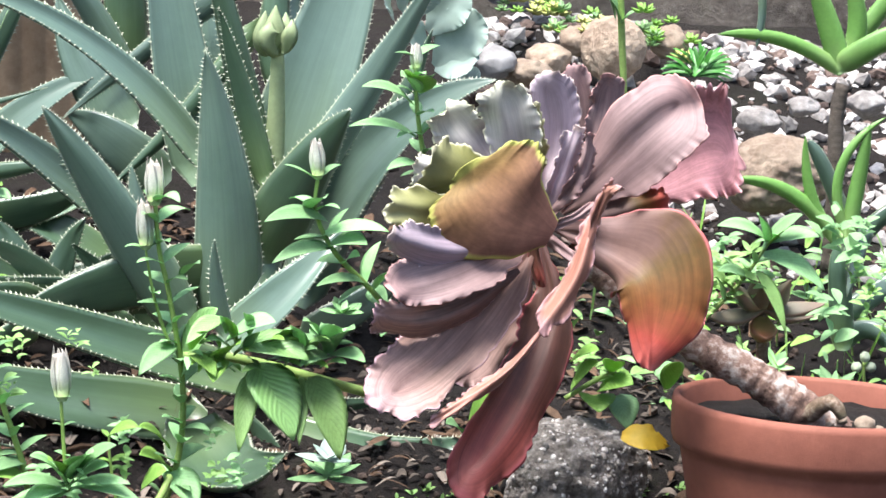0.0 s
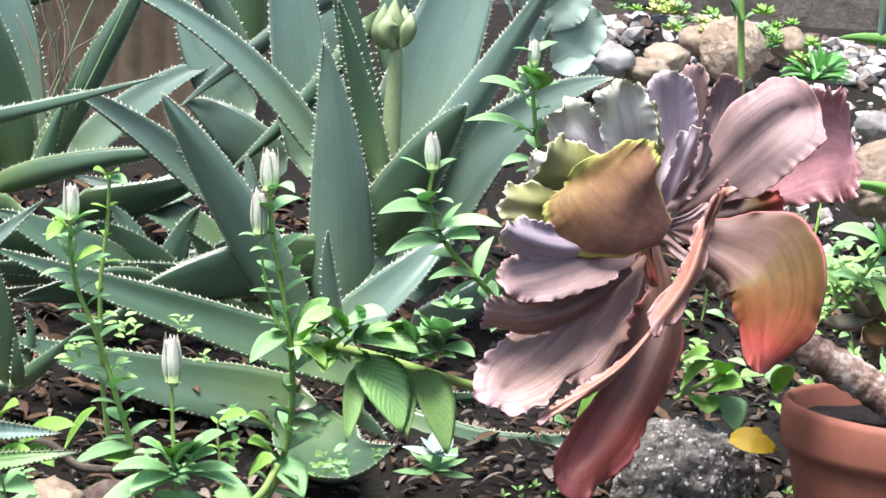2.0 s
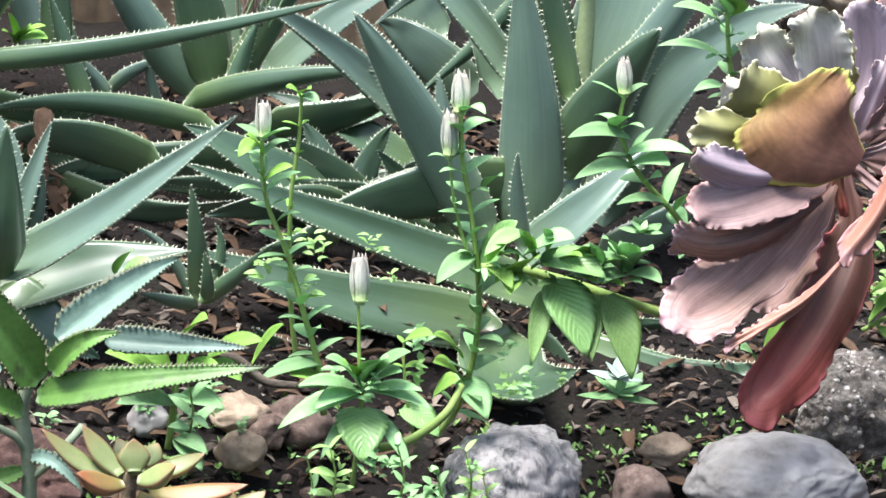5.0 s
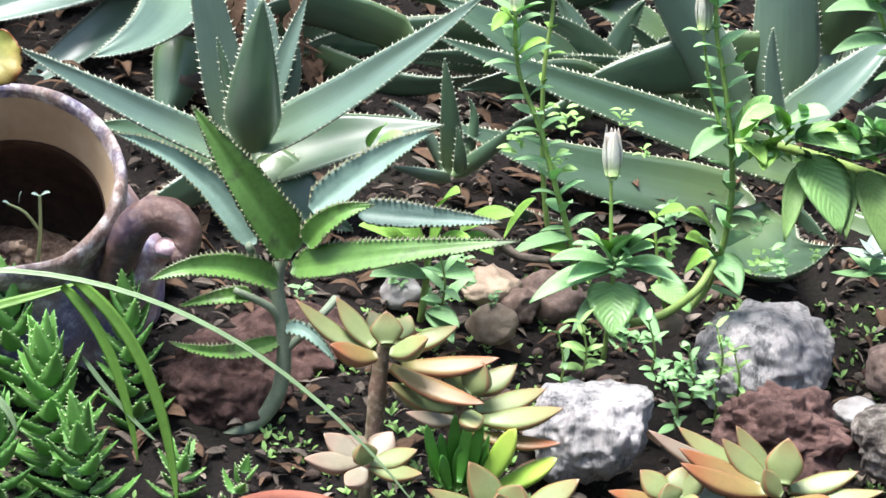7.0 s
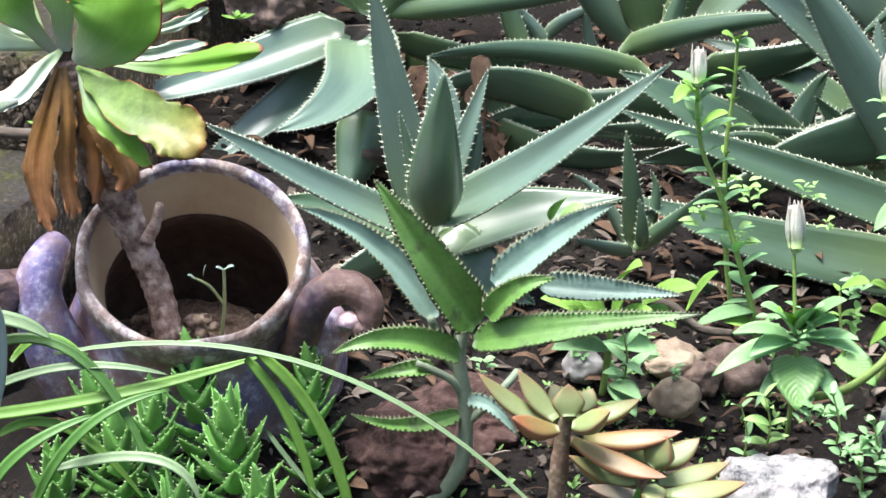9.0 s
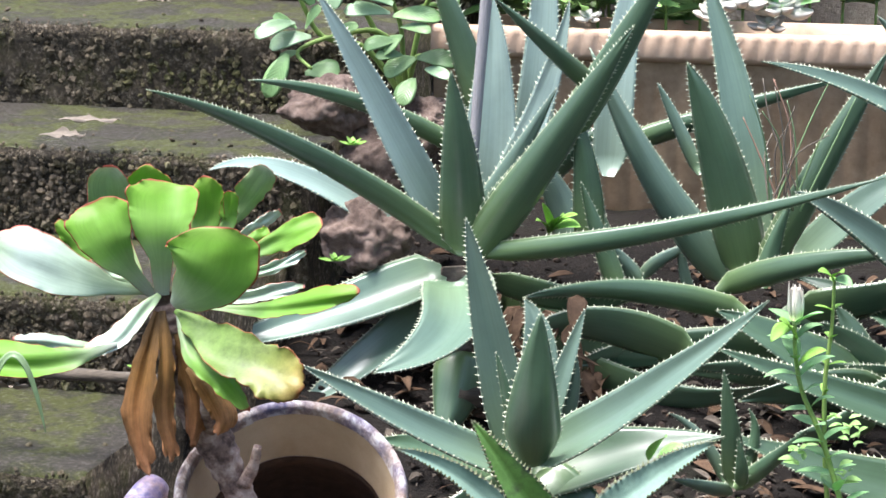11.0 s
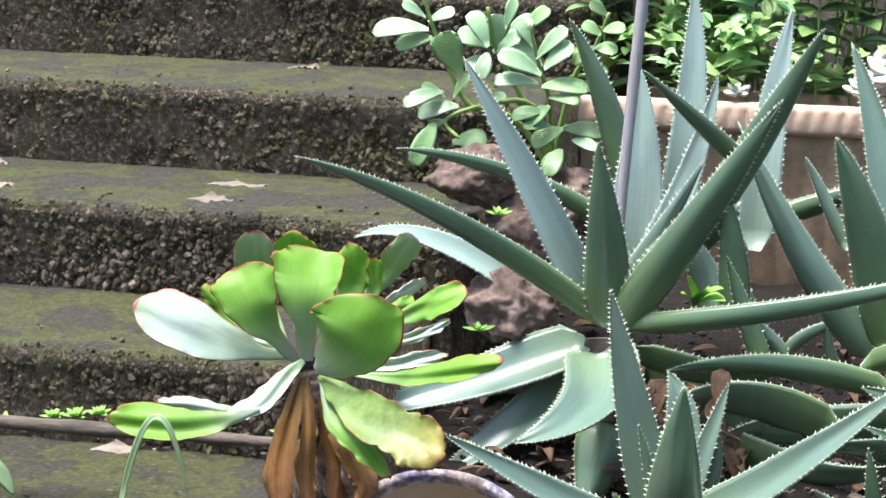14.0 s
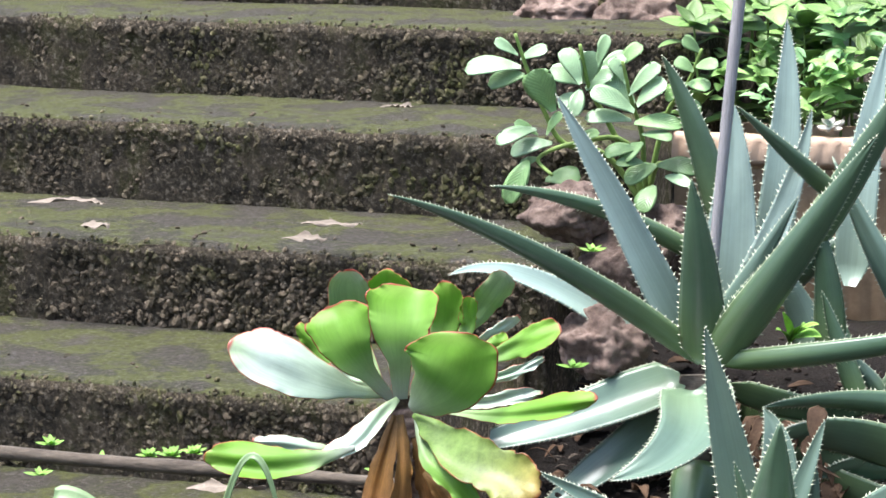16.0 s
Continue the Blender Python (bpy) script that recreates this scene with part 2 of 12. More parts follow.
M_LEAFY = leaf_mat("yellowing_petal", (0.131, 0.172, 0.0374), along=[(0.0, (0.131, 0.237, 0.0468)), (0.45, (0.145, 0.23, 0.0562)), (0.7, (0.164, 0.208, 0.0468)), (0.88, (0.223, 0.208, 0.0468)), (1.0, (0.275, 0.194, 0.0562))], edge=(0.196, 0.0718, 0.0188), edge_w=0.06, rough=0.42, spec=0.4, mottle=0.55, mscale=20, bump=0.4, vary=0.05, translucent=0.15)
M_WITHER = leaf_mat("withered_petal", (0.221, 0.111, 0.034), along=[(0.0, (0.119, 0.0723, 0.0298)), (0.4, (0.238, 0.119, 0.034)), (1.0, (0.289, 0.128, 0.0595))], rough=0.65, spec=0.25, mottle=0.45, mscale=18, bump=0.8, vary=0.25, translucent=0.1, streak=0.3)
M_HERB = leaf_mat("herb_leaf", (0.3, 0.54, 0.24), rough=0.5, spec=0.35, mottle=0.2, mscale=60, bump=0.15, translucent=0.3, veins=0.1, vary=0.3)
M_HERBD = leaf_mat("herb_leaf_dark", (0.3, 0.55, 0.188), rough=0.38, spec=0.55, mottle=0.2, mscale=50, bump=0.3, translucent=0.25, veins=0.16, vary=0.2)
M_SHRUB = leaf_mat("shrub_leaf", (0.24, 0.41, 0.165), rough=0.36, spec=0.6, mottle=0.2, mscale=50, bump=0.3, translucent=0.25, veins=0.12, vary=0.35)
M_GREYLEAF = leaf_mat("grey_green_leaf", (0.36, 0.47, 0.4), rough=0.5, spec=0.4, mottle=0.12, mscale=20, bump=0.15, translucent=0.1, vary=0.15)
M_STEM = leaf_mat("green_stem", (0.2, 0.3, 0.08), rough=0.55, spec=0.3, mottle=0.3, mscale=60, bump=0.3)
M_STALK = leaf_mat("flower_stalk", (0.24, 0.3, 0.15), rough=0.5, spec=0.4, mottle=0.2, mscale=30, bump=0.3)
M_BUD = leaf_mat("papery_bud", (0.5, 0.52, 0.43), tip=(0.46, 0.42, 0.36), base=(0.3, 0.42, 0.16), rough=0.6, spec=0.3, mottle=0.3, mscale=90, bump=0.5)
# Red-brown clay, coloured darker for the shade deep in the jug.
M_CLAYSHADE = rough_mat("shaded_clay", [(0.3, (0.05, 0.028, 0.02)), (0.6, (0.1, 0.06, 0.042)), (0.8, (0.16, 0.1, 0.07))], 20, 0.9, 0.5, 60, 0.004)
M_POTSOIL = rough_mat("jug_soil", [(0.35, (0.03, 0.019, 0.013)), (0.52, (0.12, 0.08, 0.06)), (0.7, (0.26, 0.19, 0.145))], 40, 0.95, 1.0, 50, 0.012)
# Brown chips, colour lowered for the dense shade between the leaves.
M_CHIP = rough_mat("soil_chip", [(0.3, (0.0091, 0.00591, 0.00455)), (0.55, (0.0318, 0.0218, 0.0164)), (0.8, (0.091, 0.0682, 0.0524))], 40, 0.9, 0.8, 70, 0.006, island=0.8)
M_KAL = leaf_mat("toothed_kalanchoe", (0.1, 0.215, 0.045), edge=(0.055, 0.06, 0.03), edge_w=0.1, rough=0.42, spec=0.45, mottle=0.35, mscale=30, bump=0.3, dry=(0.05, 0.075, 0.03))
M_KALB = leaf_mat("toothed_kalanchoe_bluish", (0.16, 0.25, 0.2), edge=(0.09, 0.1, 0.07), edge_w=0.18, rough=0.45, spec=0.45, mottle=0.2, mscale=40, bump=0.3)
M_KALSTEM = leaf_mat("kalanchoe_stem", (0.2, 0.25, 0.17), rough=0.6, spec=0.3, mottle=0.35, mscale=50, bump=0.5)
M_SEDUM = leaf_mat("peach_sedum", (0.176, 0.216, 0.084), edge=(0.24, 0.136, 0.068), tip=(0.216, 0.192, 0.08), base=(0.16, 0.208, 0.08), edge_w=0.16, rough=0.42, spec=0.4, mottle=0.18, mscale=30, bump=0.15, vary=0.15)
M_SEDUMR = leaf_mat("rosy_sedum", (0.2, 0.132, 0.048), edge=(0.256, 0.12, 0.064), tip=(0.272, 0.088, 0.036), base=(0.176, 0.16, 0.056), edge_w=0.25, rough=0.42, spec=0.4, mottle=0.18, mscale=30, bump=0.15, vary=0.15)
M_SEDUMP = leaf_mat("pale_sedum", (0.216, 0.192, 0.136), edge=(0.288, 0.2, 0.144), tip=(0.256, 0.184, 0.136), edge_w=0.25, rough=0.45, spec=0.4, mottle=0.18, mscale=30, bump=0.15, vary=0.15)
M_FINGER = leaf_mat("finger_leaf", (0.08, 0.27, 0.035), tip=(0.1, 0.3, 0.06), rough=0.3, spec=0.5, mottle=0.2, mscale=30, bump=0.1)
M_SPIKY = leaf_mat("spiny_aloe", (0.085, 0.215, 0.045), base=(0.13, 0.26, 0.09), tip=(0.11, 0.27, 0.055), rough=0.42, spec=0.45, mottle=0.25, mscale=50, bump=0.25, vary=0.3)
M_SPINE = rough_mat("pale_spine", [(0.3, (0.28, 0.42, 0.18)), (0.7, (0.46, 0.6, 0.3))], 60, 0.6, 0.1)
M_GRASS = leaf_mat("strap_grass", (0.17, 0.35, 0.06), rough=0.45, spec=0.4, mottle=0.2, mscale=20, bump=0.2, translucent=0.3, vary=0.25)
M_GRASSP = leaf_mat("pale_grass", (0.2, 0.3, 0.15), rough=0.45, spec=0.4, mottle=0.2, mscale=20, bump=0.2, translucent=0.2)
M_YELLOW = leaf_mat("yellow_leaf", (0.75, 0.5, 0.04), rough=0.5, mottle=0.15, mscale=20, bump=0.3, translucent=0.2)
M_TRUNK = rough_mat("succulent_trunk", [(0.38, (0.035, 0.022, 0.016)), (0.5, (0.15, 0.1, 0.07)), (0.62, (0.42, 0.36, 0.28))], 38, 0.8, 0.9, 45, 0.006, stops2=[(0.4, (0.26, 0.16, 0.11)), (0.6, (0.15, 0.15, 0.07))], scale2=9)
# Soil colour taken far down to stand for the plants' shade on it.
M_SOIL = rough_mat("shaded_garden_soil", [(0.3, (0.00468, 0.00312, 0.00234)), (0.5, (0.0137, 0.00938, 0.00663)), (0.62, (0.0292, 0.0215, 0.0156)), (0.75, (0.0624, 0.0488, 0.037))], 60, 0.95, 1.0, 80, 0.016, stops2=[(0.38, (0.00624, 0.00429, 0.00312)), (0.55, (0.0195, 0.014, 0.0105)), (0.65, (0.0175, 0.0195, 0.00777))], scale2=5)
M_STEP = rough_mat("aggregate_concrete", [(0.38, (0.01, 0.0075, 0.005)), (0.47, (0.045, 0.035, 0.023)), (0.55, (0.12, 0.095, 0.066)), (0.62, (0.38, 0.33, 0.26))], 42, 0.92, 1.0, 55, 0.018, stops2=[(0.42, (0.02, 0.017, 0.01)), (0.52, (0.095, 0.075, 0.05)), (0.6, (0.06, 0.062, 0.012))], scale2=6)
M_TREAD = rough_mat("mossy_concrete", [(0.34, (0.00768, 0.0064, 0.00512)), (0.46, (0.032, 0.0275, 0.0204)), (0.55, (0.0768, 0.0672, 0.0524)), (0.65, (0.23, 0.218, 0.192))], 56, 0.88, 1.0, 75, 0.011, stops2=[(0.4, (0.0576, 0.0486, 0.0384)), (0.47, (0.045, 0.046, 0.018)), (0.53, (0.1, 0.118, 0.014)), (0.58, (0.075, 0.085, 0.016)), (0.66, (0.0736, 0.064, 0.0512))], scale2=4.5, mix=0.58)
M_WHITEROCK = rough_mat("white_rock", [(0.34, (0.02, 0.02, 0.022)), (0.41, (0.16, 0.16, 0.165)), (0.47, (0.5, 0.5, 0.49)), (0.53, (0.78, 0.75, 0.73))], 16, 0.72, 1.0, 24, 0.018, stops2=[(0.38, (0.06, 0.06, 0.062)), (0.44, (0.3, 0.3, 0.3)), (0.52, (0.75, 0.69, 0.67))], scale2=9, mix=0.42, stretch=(1.6, 1.6, 0.5))
M_GREYROCK = rough_mat("grey_rock", [(0.36, (0.07, 0.067, 0.065)), (0.44, (0.19, 0.185, 0.18)), (0.6, (0.29, 0.285, 0.275)), (0.8, (0.42, 0.415, 0.4))], 7, 0.7, 0.3, 22, 0.006, stops2=[(0.4, (0.2, 0.185, 0.17)), (0.6, (0.36, 0.355, 0.345))], scale2=5, per_object=0.15)
M_ROUGHROCK = rough_mat("lichened_rock", [(0.38, (0.04, 0.035, 0.03)), (0.47, (0.2, 0.175, 0.15)), (0.55, (0.4, 0.36, 0.32)), (0.63, (0.68, 0.64, 0.59))], 24, 0.9, 1.0, 34, 0.02, stops2=[(0.4, (0.14, 0.12, 0.1)), (0.58, (0.46, 0.41, 0.36))], scale2=8, mix=0.4)
M_BROWNROCK = rough_mat("brown_rock", [(0.34, (0.044, 0.029, 0.0246)), (0.48, (0.141, 0.0968, 0.0792)), (0.62, (0.246, 0.185, 0.154)), (0.75, (0.37, 0.308, 0.264))], 24, 0.88, 0.8, 38, 0.01, stops2=[(0.4, (0.088, 0.0598, 0.0484)), (0.6, (0.229, 0.167, 0.136))], scale2=9, per_object=0.3)
M_TANROCK = rough_mat("tan_rock", [(0.3, (0.1, 0.07, 0.045)), (0.5, (0.26, 0.2, 0.14)), (0.75, (0.46, 0.39, 0.3))], 30, 0.85, 0.8, 40, 0.008, stops2=[(0.4, (0.27, 0.19, 0.14)), (0.6, (0.45, 0.36, 0.27))], scale2=7, per_object=0.25)
M_REDROCK = rough_mat("reddish_rock", [(0.36, (0.0199, 0.0111, 0.00992)), (0.48, (0.0775, 0.0399, 0.0332)), (0.6, (0.177, 0.105, 0.0886)), (0.72, (0.376, 0.277, 0.244))], 26, 0.85, 0.9, 38, 0.012, stops2=[(0.42, (0.0443, 0.0244, 0.0199)), (0.6, (0.166, 0.0943, 0.0775))], scale2=9, per_object=0.25)
M_GRAVEL = rough_mat("gravel", [(0.3, (0.2, 0.18, 0.165)), (0.5, (0.42, 0.39, 0.36)), (0.7, (0.7, 0.68, 0.64))], 12, 0.85, 0.8, 60, 0.006, island=0.7)
M_TERRA = rough_mat("terracotta", [(0.3, (0.19, 0.062, 0.04)), (0.6, (0.25, 0.086, 0.054)), (0.8, (0.32, 0.125, 0.085))], 20, 0.75, 0.25, 120, 0.002, stops2=[(0.4, (0.19, 0.066, 0.042)), (0.65, (0.3, 0.115, 0.076))], scale2=5)
M_PLANTER = rough_mat("clay_planter", [(0.3, (0.56, 0.37, 0.25)), (0.6, (0.7, 0.5, 0.36)), (0.8, (0.78, 0.6, 0.45))], 20, 0.7, 0.3, 90, 0.003, stops2=[(0.4, (0.48, 0.32, 0.22)), (0.65, (0.7, 0.52, 0.38))], scale2=6)
# Planter body: blotchy clay, darkened for the shade below the rim.
M_PLANTERB = rough_mat("stained_clay_shaded", [(0.3, (0.291, 0.19, 0.112)), (0.55, (0.47, 0.336, 0.213)), (0.8, (0.627, 0.482, 0.336))], 12, 0.8, 0.4, 70, 0.004, stops2=[(0.4, (0.246, 0.162, 0.101)), (0.6, (0.56, 0.403, 0.269))], scale2=4)
M_WALL = rough_mat("weathered_wall", [(0.3, (0.05, 0.042, 0.034)), (0.5, (0.13, 0.112, 0.092)), (0.62, (0.22, 0.195, 0.165)), (0.8, (0.36, 0.33, 0.29))], 14, 0.9, 0.9, 36, 0.012, stops2=[(0.4, (0.08, 0.066, 0.052)), (0.52, (0.2, 0.17, 0.14)), (0.62, (0.12, 0.11, 0.075))], scale2=2.6)
M_WOOD = rough_mat("weathered_stick", [(0.3, (0.0375, 0.03, 0.024)), (0.6, (0.128, 0.105, 0.0825)), (0.8, (0.225, 0.195, 0.158))], 40, 0.9, 0.9, 60, 0.004, stretch=(0.15, 1, 1))
M_JUGIN = rough_mat("cream_glaze", [(0.3, (0.42, 0.3, 0.18)), (0.6, (0.55, 0.43, 0.29)), (0.8, (0.64, 0.53, 0.39))], 9, 0.5, 0.3, 60, 0.003, stops2=[(0.35, (0.4, 0.28, 0.17)), (0.65, (0.6, 0.5, 0.36))], scale2=5)
M_JUG = rough_mat("flaking_glaze", [(0.34, (0.0673, 0.0448, 0.0523)), (0.47, (0.254, 0.149, 0.149)), (0.55, (0.508, 0.374, 0.389)), (0.64, (1.02, 0.957, 0.927))], 19, 0.3, 0.35, 40, 0.004, spec=0.6, stops2=[(0.38, (0.389, 0.194, 0.149)), (0.48, (0.359, 0.284, 0.344)), (0.58, (0.0523, 0.105, 0.389))], scale2=7, mix=0.5)
M_JUGRIM = rough_mat("flaking_rim", [(0.38, (0.055, 0.033, 0.0275)), (0.46, (0.22, 0.143, 0.116)), (0.53, (0.462, 0.385, 0.341)), (0.6, (0.814, 0.781, 0.748))], 22, 0.4, 0.9, 34, 0.008, spec=0.5, stops2=[(0.42, (0.374, 0.242, 0.187)), (0.52, (0.418, 0.341, 0.33)), (0.64, (0.077, 0.121, 0.352))], scale2=7, mix=0.38)
M_JUGKNOB = rough_mat("brown_knob_glaze", [(0.34, (0.0263, 0.0135, 0.012)), (0.5, (0.105, 0.0562, 0.045)), (0.64, (0.255, 0.173, 0.143))], 34, 0.3, 0.6, 50, 0.006, spec=0.65, stops2=[(0.44, (0.12, 0.0638, 0.0488)), (0.6, (0.0263, 0.03, 0.0975))], scale2=7, mix=0.42)
M_ROD = rough_mat("grey_stake", [(0.3, (0.2, 0.19, 0.2)), (0.5, (0.32, 0.31, 0.32)), (0.7, (0.12, 0.115, 0.12))], 30, 0.5, 0.4, 40, 0.003, stretch=(6, 6, 0.2))

def trunk_mat(name, dark, mid, lite, bands=2.6):
    """Bare stem with leaf-scar rings, pale bands and pits."""
    m, n, l, b = shader(name, 0.8, 0.3)
    uv = n.new("ShaderNodeUVMap")
    w = n.new("ShaderNodeTexWave")
    w.bands_direction = "Y"
    w.inputs["Scale"].default_value = bands
    w.inputs["Distortion"].default_value = 5.0
    w.inputs["Detail"].default_value = 3.0
    w.inputs["Detail Scale"].default_value = 2.5
    l.new(uv.outputs[0], w.inputs["Vector"])
    f = noise_node(n, l, 70, 9, 0.7)
    add = n.new("ShaderNodeMath")
    add.operation = "MULTIPLY_ADD"
    add.inputs[1].default_value = 0.16
    l.new(w.outputs["Fac"], add.inputs[0])
    sc = n.new("ShaderNodeMath")
    sc.operation = "MULTIPLY"
    sc.inputs[1].default_value = 0.9
    l.new(f.outputs["Fac"], sc.inputs[0])
    l.new(sc.outputs[0], add.inputs[2])
    cr = ramp_node(n, [(0.36, dark), (0.52, mid), (0.7, lite)])
    l.new(add.outputs[0], cr.inputs[0])
    l.new(cr.outputs[0], b.inputs["Base Color"])
    bump_node(n, l, b, add.outputs[0], 0.7, 0.006)
    return m


M_RING = trunk_mat("ringed_stem", (0.07, 0.045, 0.038), (0.24, 0.165, 0.14), (0.46, 0.37, 0.32))
M_RINGG = trunk_mat("ringed_grey_stem", (0.06, 0.035, 0.026), (0.23, 0.145, 0.11), (0.55, 0.49, 0.43), 2.0)


# ---- building blocks ----


def mesh_of(bm, name):
    me = bpy.data.meshes.new(name)
    bm.to_mesh(me)
    bm.free()
    for p in me.polygons:
        p.use_smooth = True
    return me


def thing(name, at, label, category, group="", kind=""):
    ob = new(name)
    ob.location = at
    ob.empty_display_size = 0.02
    return tagged(ob, label, category, group, kind)


def origin(ob):
    v = Vector(ob.location)
    while ob.parent:
        ob = ob.parent
        v = v + ob.location
    return v


def part(name, bm, material, parent, label=""):
    """Links a bmesh in world coordinates as one mesh under a thing or a part."""
    o = origin(parent)
    bmesh.ops.translate(bm, verts=bm.verts, vec=-o)
    me = mesh_of(bm, name)
    me.materials.append(material)
    ob = new(name, me)
    ob.parent = parent
    if label:
        ob["label"] = label
    return ob


def solid(name, bm, material, at, label, category, group="", kind=""):
    """A thing that is one mesh, in world coordinates."""
    bmesh.ops.translate(bm, verts=bm.verts, vec=-Vector(at))
    me = mesh_of(bm, name)
    me.materials.append(material)
    ob = new(name, me)
    ob.location = at
    return tagged(ob, label, category, group, kind)


def spine(b, m, t, k):
    """A point and tangent of the curve from b through m to t."""
    b, m, t = Vector(b), Vector(m), Vector(t)
    c = 2 * m - 0.5 * (b + t)
    p = (1 - k) ** 2 * b + 2 * k * (1 - k) * c + k * k * t
    d = 2 * (1 - k) * (c - b) + 2 * k * (t - c)
    return p, d.normalized()


FACE = Vector((0.0, -0.8, 0.6))


def sweep(bm, b, m, t, width, thick, prof, rings=14, n=9, face=FACE, roll=0.0, channel=0.0, wave=0.0, waves=5.0, seed=0, curl=0.0, scallop=0.0, rib=0.0, lump=0.0):
    """A leaf: a lens-shaped section swept from b through m to t. prof(v) is the half width's share at v."""
    uvl = bm.loops.layers.uv.verify()
    rng = random.Random(seed)
    ph = [rng.uniform(0, 6.28) for _ in range(4)]
    rows, info = [], {}
    edges = []
    for i in range(rings):
        v = i / (rings - 1)
        v = v * 0.6 + 0.4 * (1 - (1 - v) ** 2)
        p, tan = spine(b, m, t, v)
        side = tan.cross(Vector(face))
        side = side.normalized() if side.length > 1e-4 else Vector((1, 0, 0))
        if roll:
            side = Matrix.Rotation(radians(roll), 3, tan) @ side
        nrm = side.cross(tan).normalized()
        h = max(prof(v), 0.004) * width * 0.5
        edge_l = 1 + scallop * 2.4 * (noise.noise((v * waves * 3.4, ph[2], 1.0)) + 0.7 * noise.noise((v * waves * 8, ph[3], 2.0)))
        edge_r = 1 + scallop * 2.4 * (noise.noise((v * waves * 3.4, ph[3], 5.0)) + 0.7 * noise.noise((v * waves * 8, ph[2], 7.0)))
        th = thick * (0.25 + 0.75 * prof(v)) * (1 - 0.75 * v ** 3)
        top, bot = [], []
        for j in range(n):
            s = -1 + 2 * j / (n - 1)
            up = channel * h * (s * s) + curl * h * s * abs(s)
            ruff = 0.0
            if wave:
                a = abs(s) ** 5
                ruff = wave * width * a * (math.sin(waves * 6.28 * v + ph[0] + (1.7 if s > 0 else 0)) + 0.6 * math.sin(waves * 2.3 * 6.28 * v + ph[1] + s))
                ruff += 0.5 * wave * width * abs(s) ** 7 * math.sin(waves * 5.2 * 6.28 * v + ph[2] * s)
                ruff *= min(1, 3 * v)
            if lump:
                ruff += lump * width * min(1, 2 * v) * noise.noise((s * 1.3 + ph[0] * 9, v * 3.1 + ph[1] * 9, 0.5))
            if rib:
                up -= rib * h * math.exp(-(s / 0.13) ** 2)
            q = p + side * (s * h * (1 + ((edge_l if s < 0 else edge_r) - 1) * s ** 4)) + nrm * (up + ruff)
            e = (1 - s * s) ** 0.5
            tv = bm.verts.new(q + nrm * (th * 0.25 * e))
            bv = bm.verts.new(q - nrm * (th * 0.75 * e)) if 0 < j < n - 1 else tv
            u = j / (n - 1)
            info[tv] = info[bv] = (u, v)
            top.append(tv)
            bot.append(bv)
        rows.append((top, bot))
        edges.append((top[0].co.copy(), top[-1].co.copy(), side.copy(), tan.copy(), h))
    made = []
    for (a, c), (a2, c2) in zip(rows, rows[1:]):
        for j in range(n - 1):
            made.append(bm.faces.new((a[j], a[j + 1], a2[j + 1], a2[j])))
            lo = [c[j + 1], c[j], c2[j], c2[j + 1]]
            lo = [x for k, x in enumerate(lo) if x not in lo[:k]]
            if len(lo) > 2 and not (c[j] is a[j] and c[j + 1] is a[j + 1]):
                made.append(bm.faces.new(lo))
    for top, bot in (rows[0], rows[-1]):
        loop = top + bot[-2:0:-1]
        if len(loop) > 2:
            made.append(bm.faces.new(loop))
    for f in made:
        for lp in f.loops:
            if lp.vert in info:
                lp[uvl].uv = info[lp.vert]
    return edges


def lance(v):
    return min(1.0, 0.3 + 8.0 * v, 0.8 + 0.9 * v) * max(0.0, 1 - v ** 1.9) ** 0.85


def ovate(v):
    return (0.55 + 1.6 * v if v < 0.28 else 1.0) * max(0.0, 1 - max(0, v - 0.1) ** 2.2 * 1.25) ** 0.9


def obovate(v):
    """Narrow at the base, broad and round at the end."""
    k = 0.2 + 0.8 * math.sin(1.5708 * min(1, v / 0.62)) ** 1.1
    return k * (max(0.0, 1 - max(0.0, (v - 0.62) / 0.38) ** 2.6)) ** 0.5


def ellip(v):
    return max(0.02, math.sin(math.pi * min(1, 0.04 + 0.96 * v) ** 0.85)) ** 0.8


def strap(v):
    return min(1, 0.6 + 4 * v) * max(0.0, 1 - v ** 4) ** 0.7


def spindle(v):
    return (0.42 + 0.58 * math.sin(1.5708 * min(1, v / 0.6))) * max(0.0, 1 - max(0, (v - 0.55) / 0.45) ** 2.3) ** 0.62


def acute(v):
    """Swollen in the middle, drawn out to a point."""
    return (0.4 + 0.6 * math.sin(1.5708 * min(1, v / 0.55))) * max(0.0, 1 - max(0, (v - 0.48) / 0.52) ** 1.7) ** 0.85


def cone(bm, base, tip, r, n=4):
    ax = (tip - base).normalized()
    s = ax.orthogonal().normalized()
    w = ax.cross(s)
    ring = [bm.verts.new(base + r * (math.cos(6.283 * k / n) * s + math.sin(6.283 * k / n) * w)) for k in range(n)]
    top = bm.verts.new(tip)
    for k in range(n):
        bm.faces.new((ring[k], ring[(k + 1) % n], top))


def at_edge(edges, k, col):
    f = k * (len(edges) - 1)
    i = min(int(f), len(edges) - 2)
    f -= i
    return edges[i][col].lerp(edges[i + 1][col], f), edges[i][2], edges[i][3], edges[i][4]


COUNT = [0]


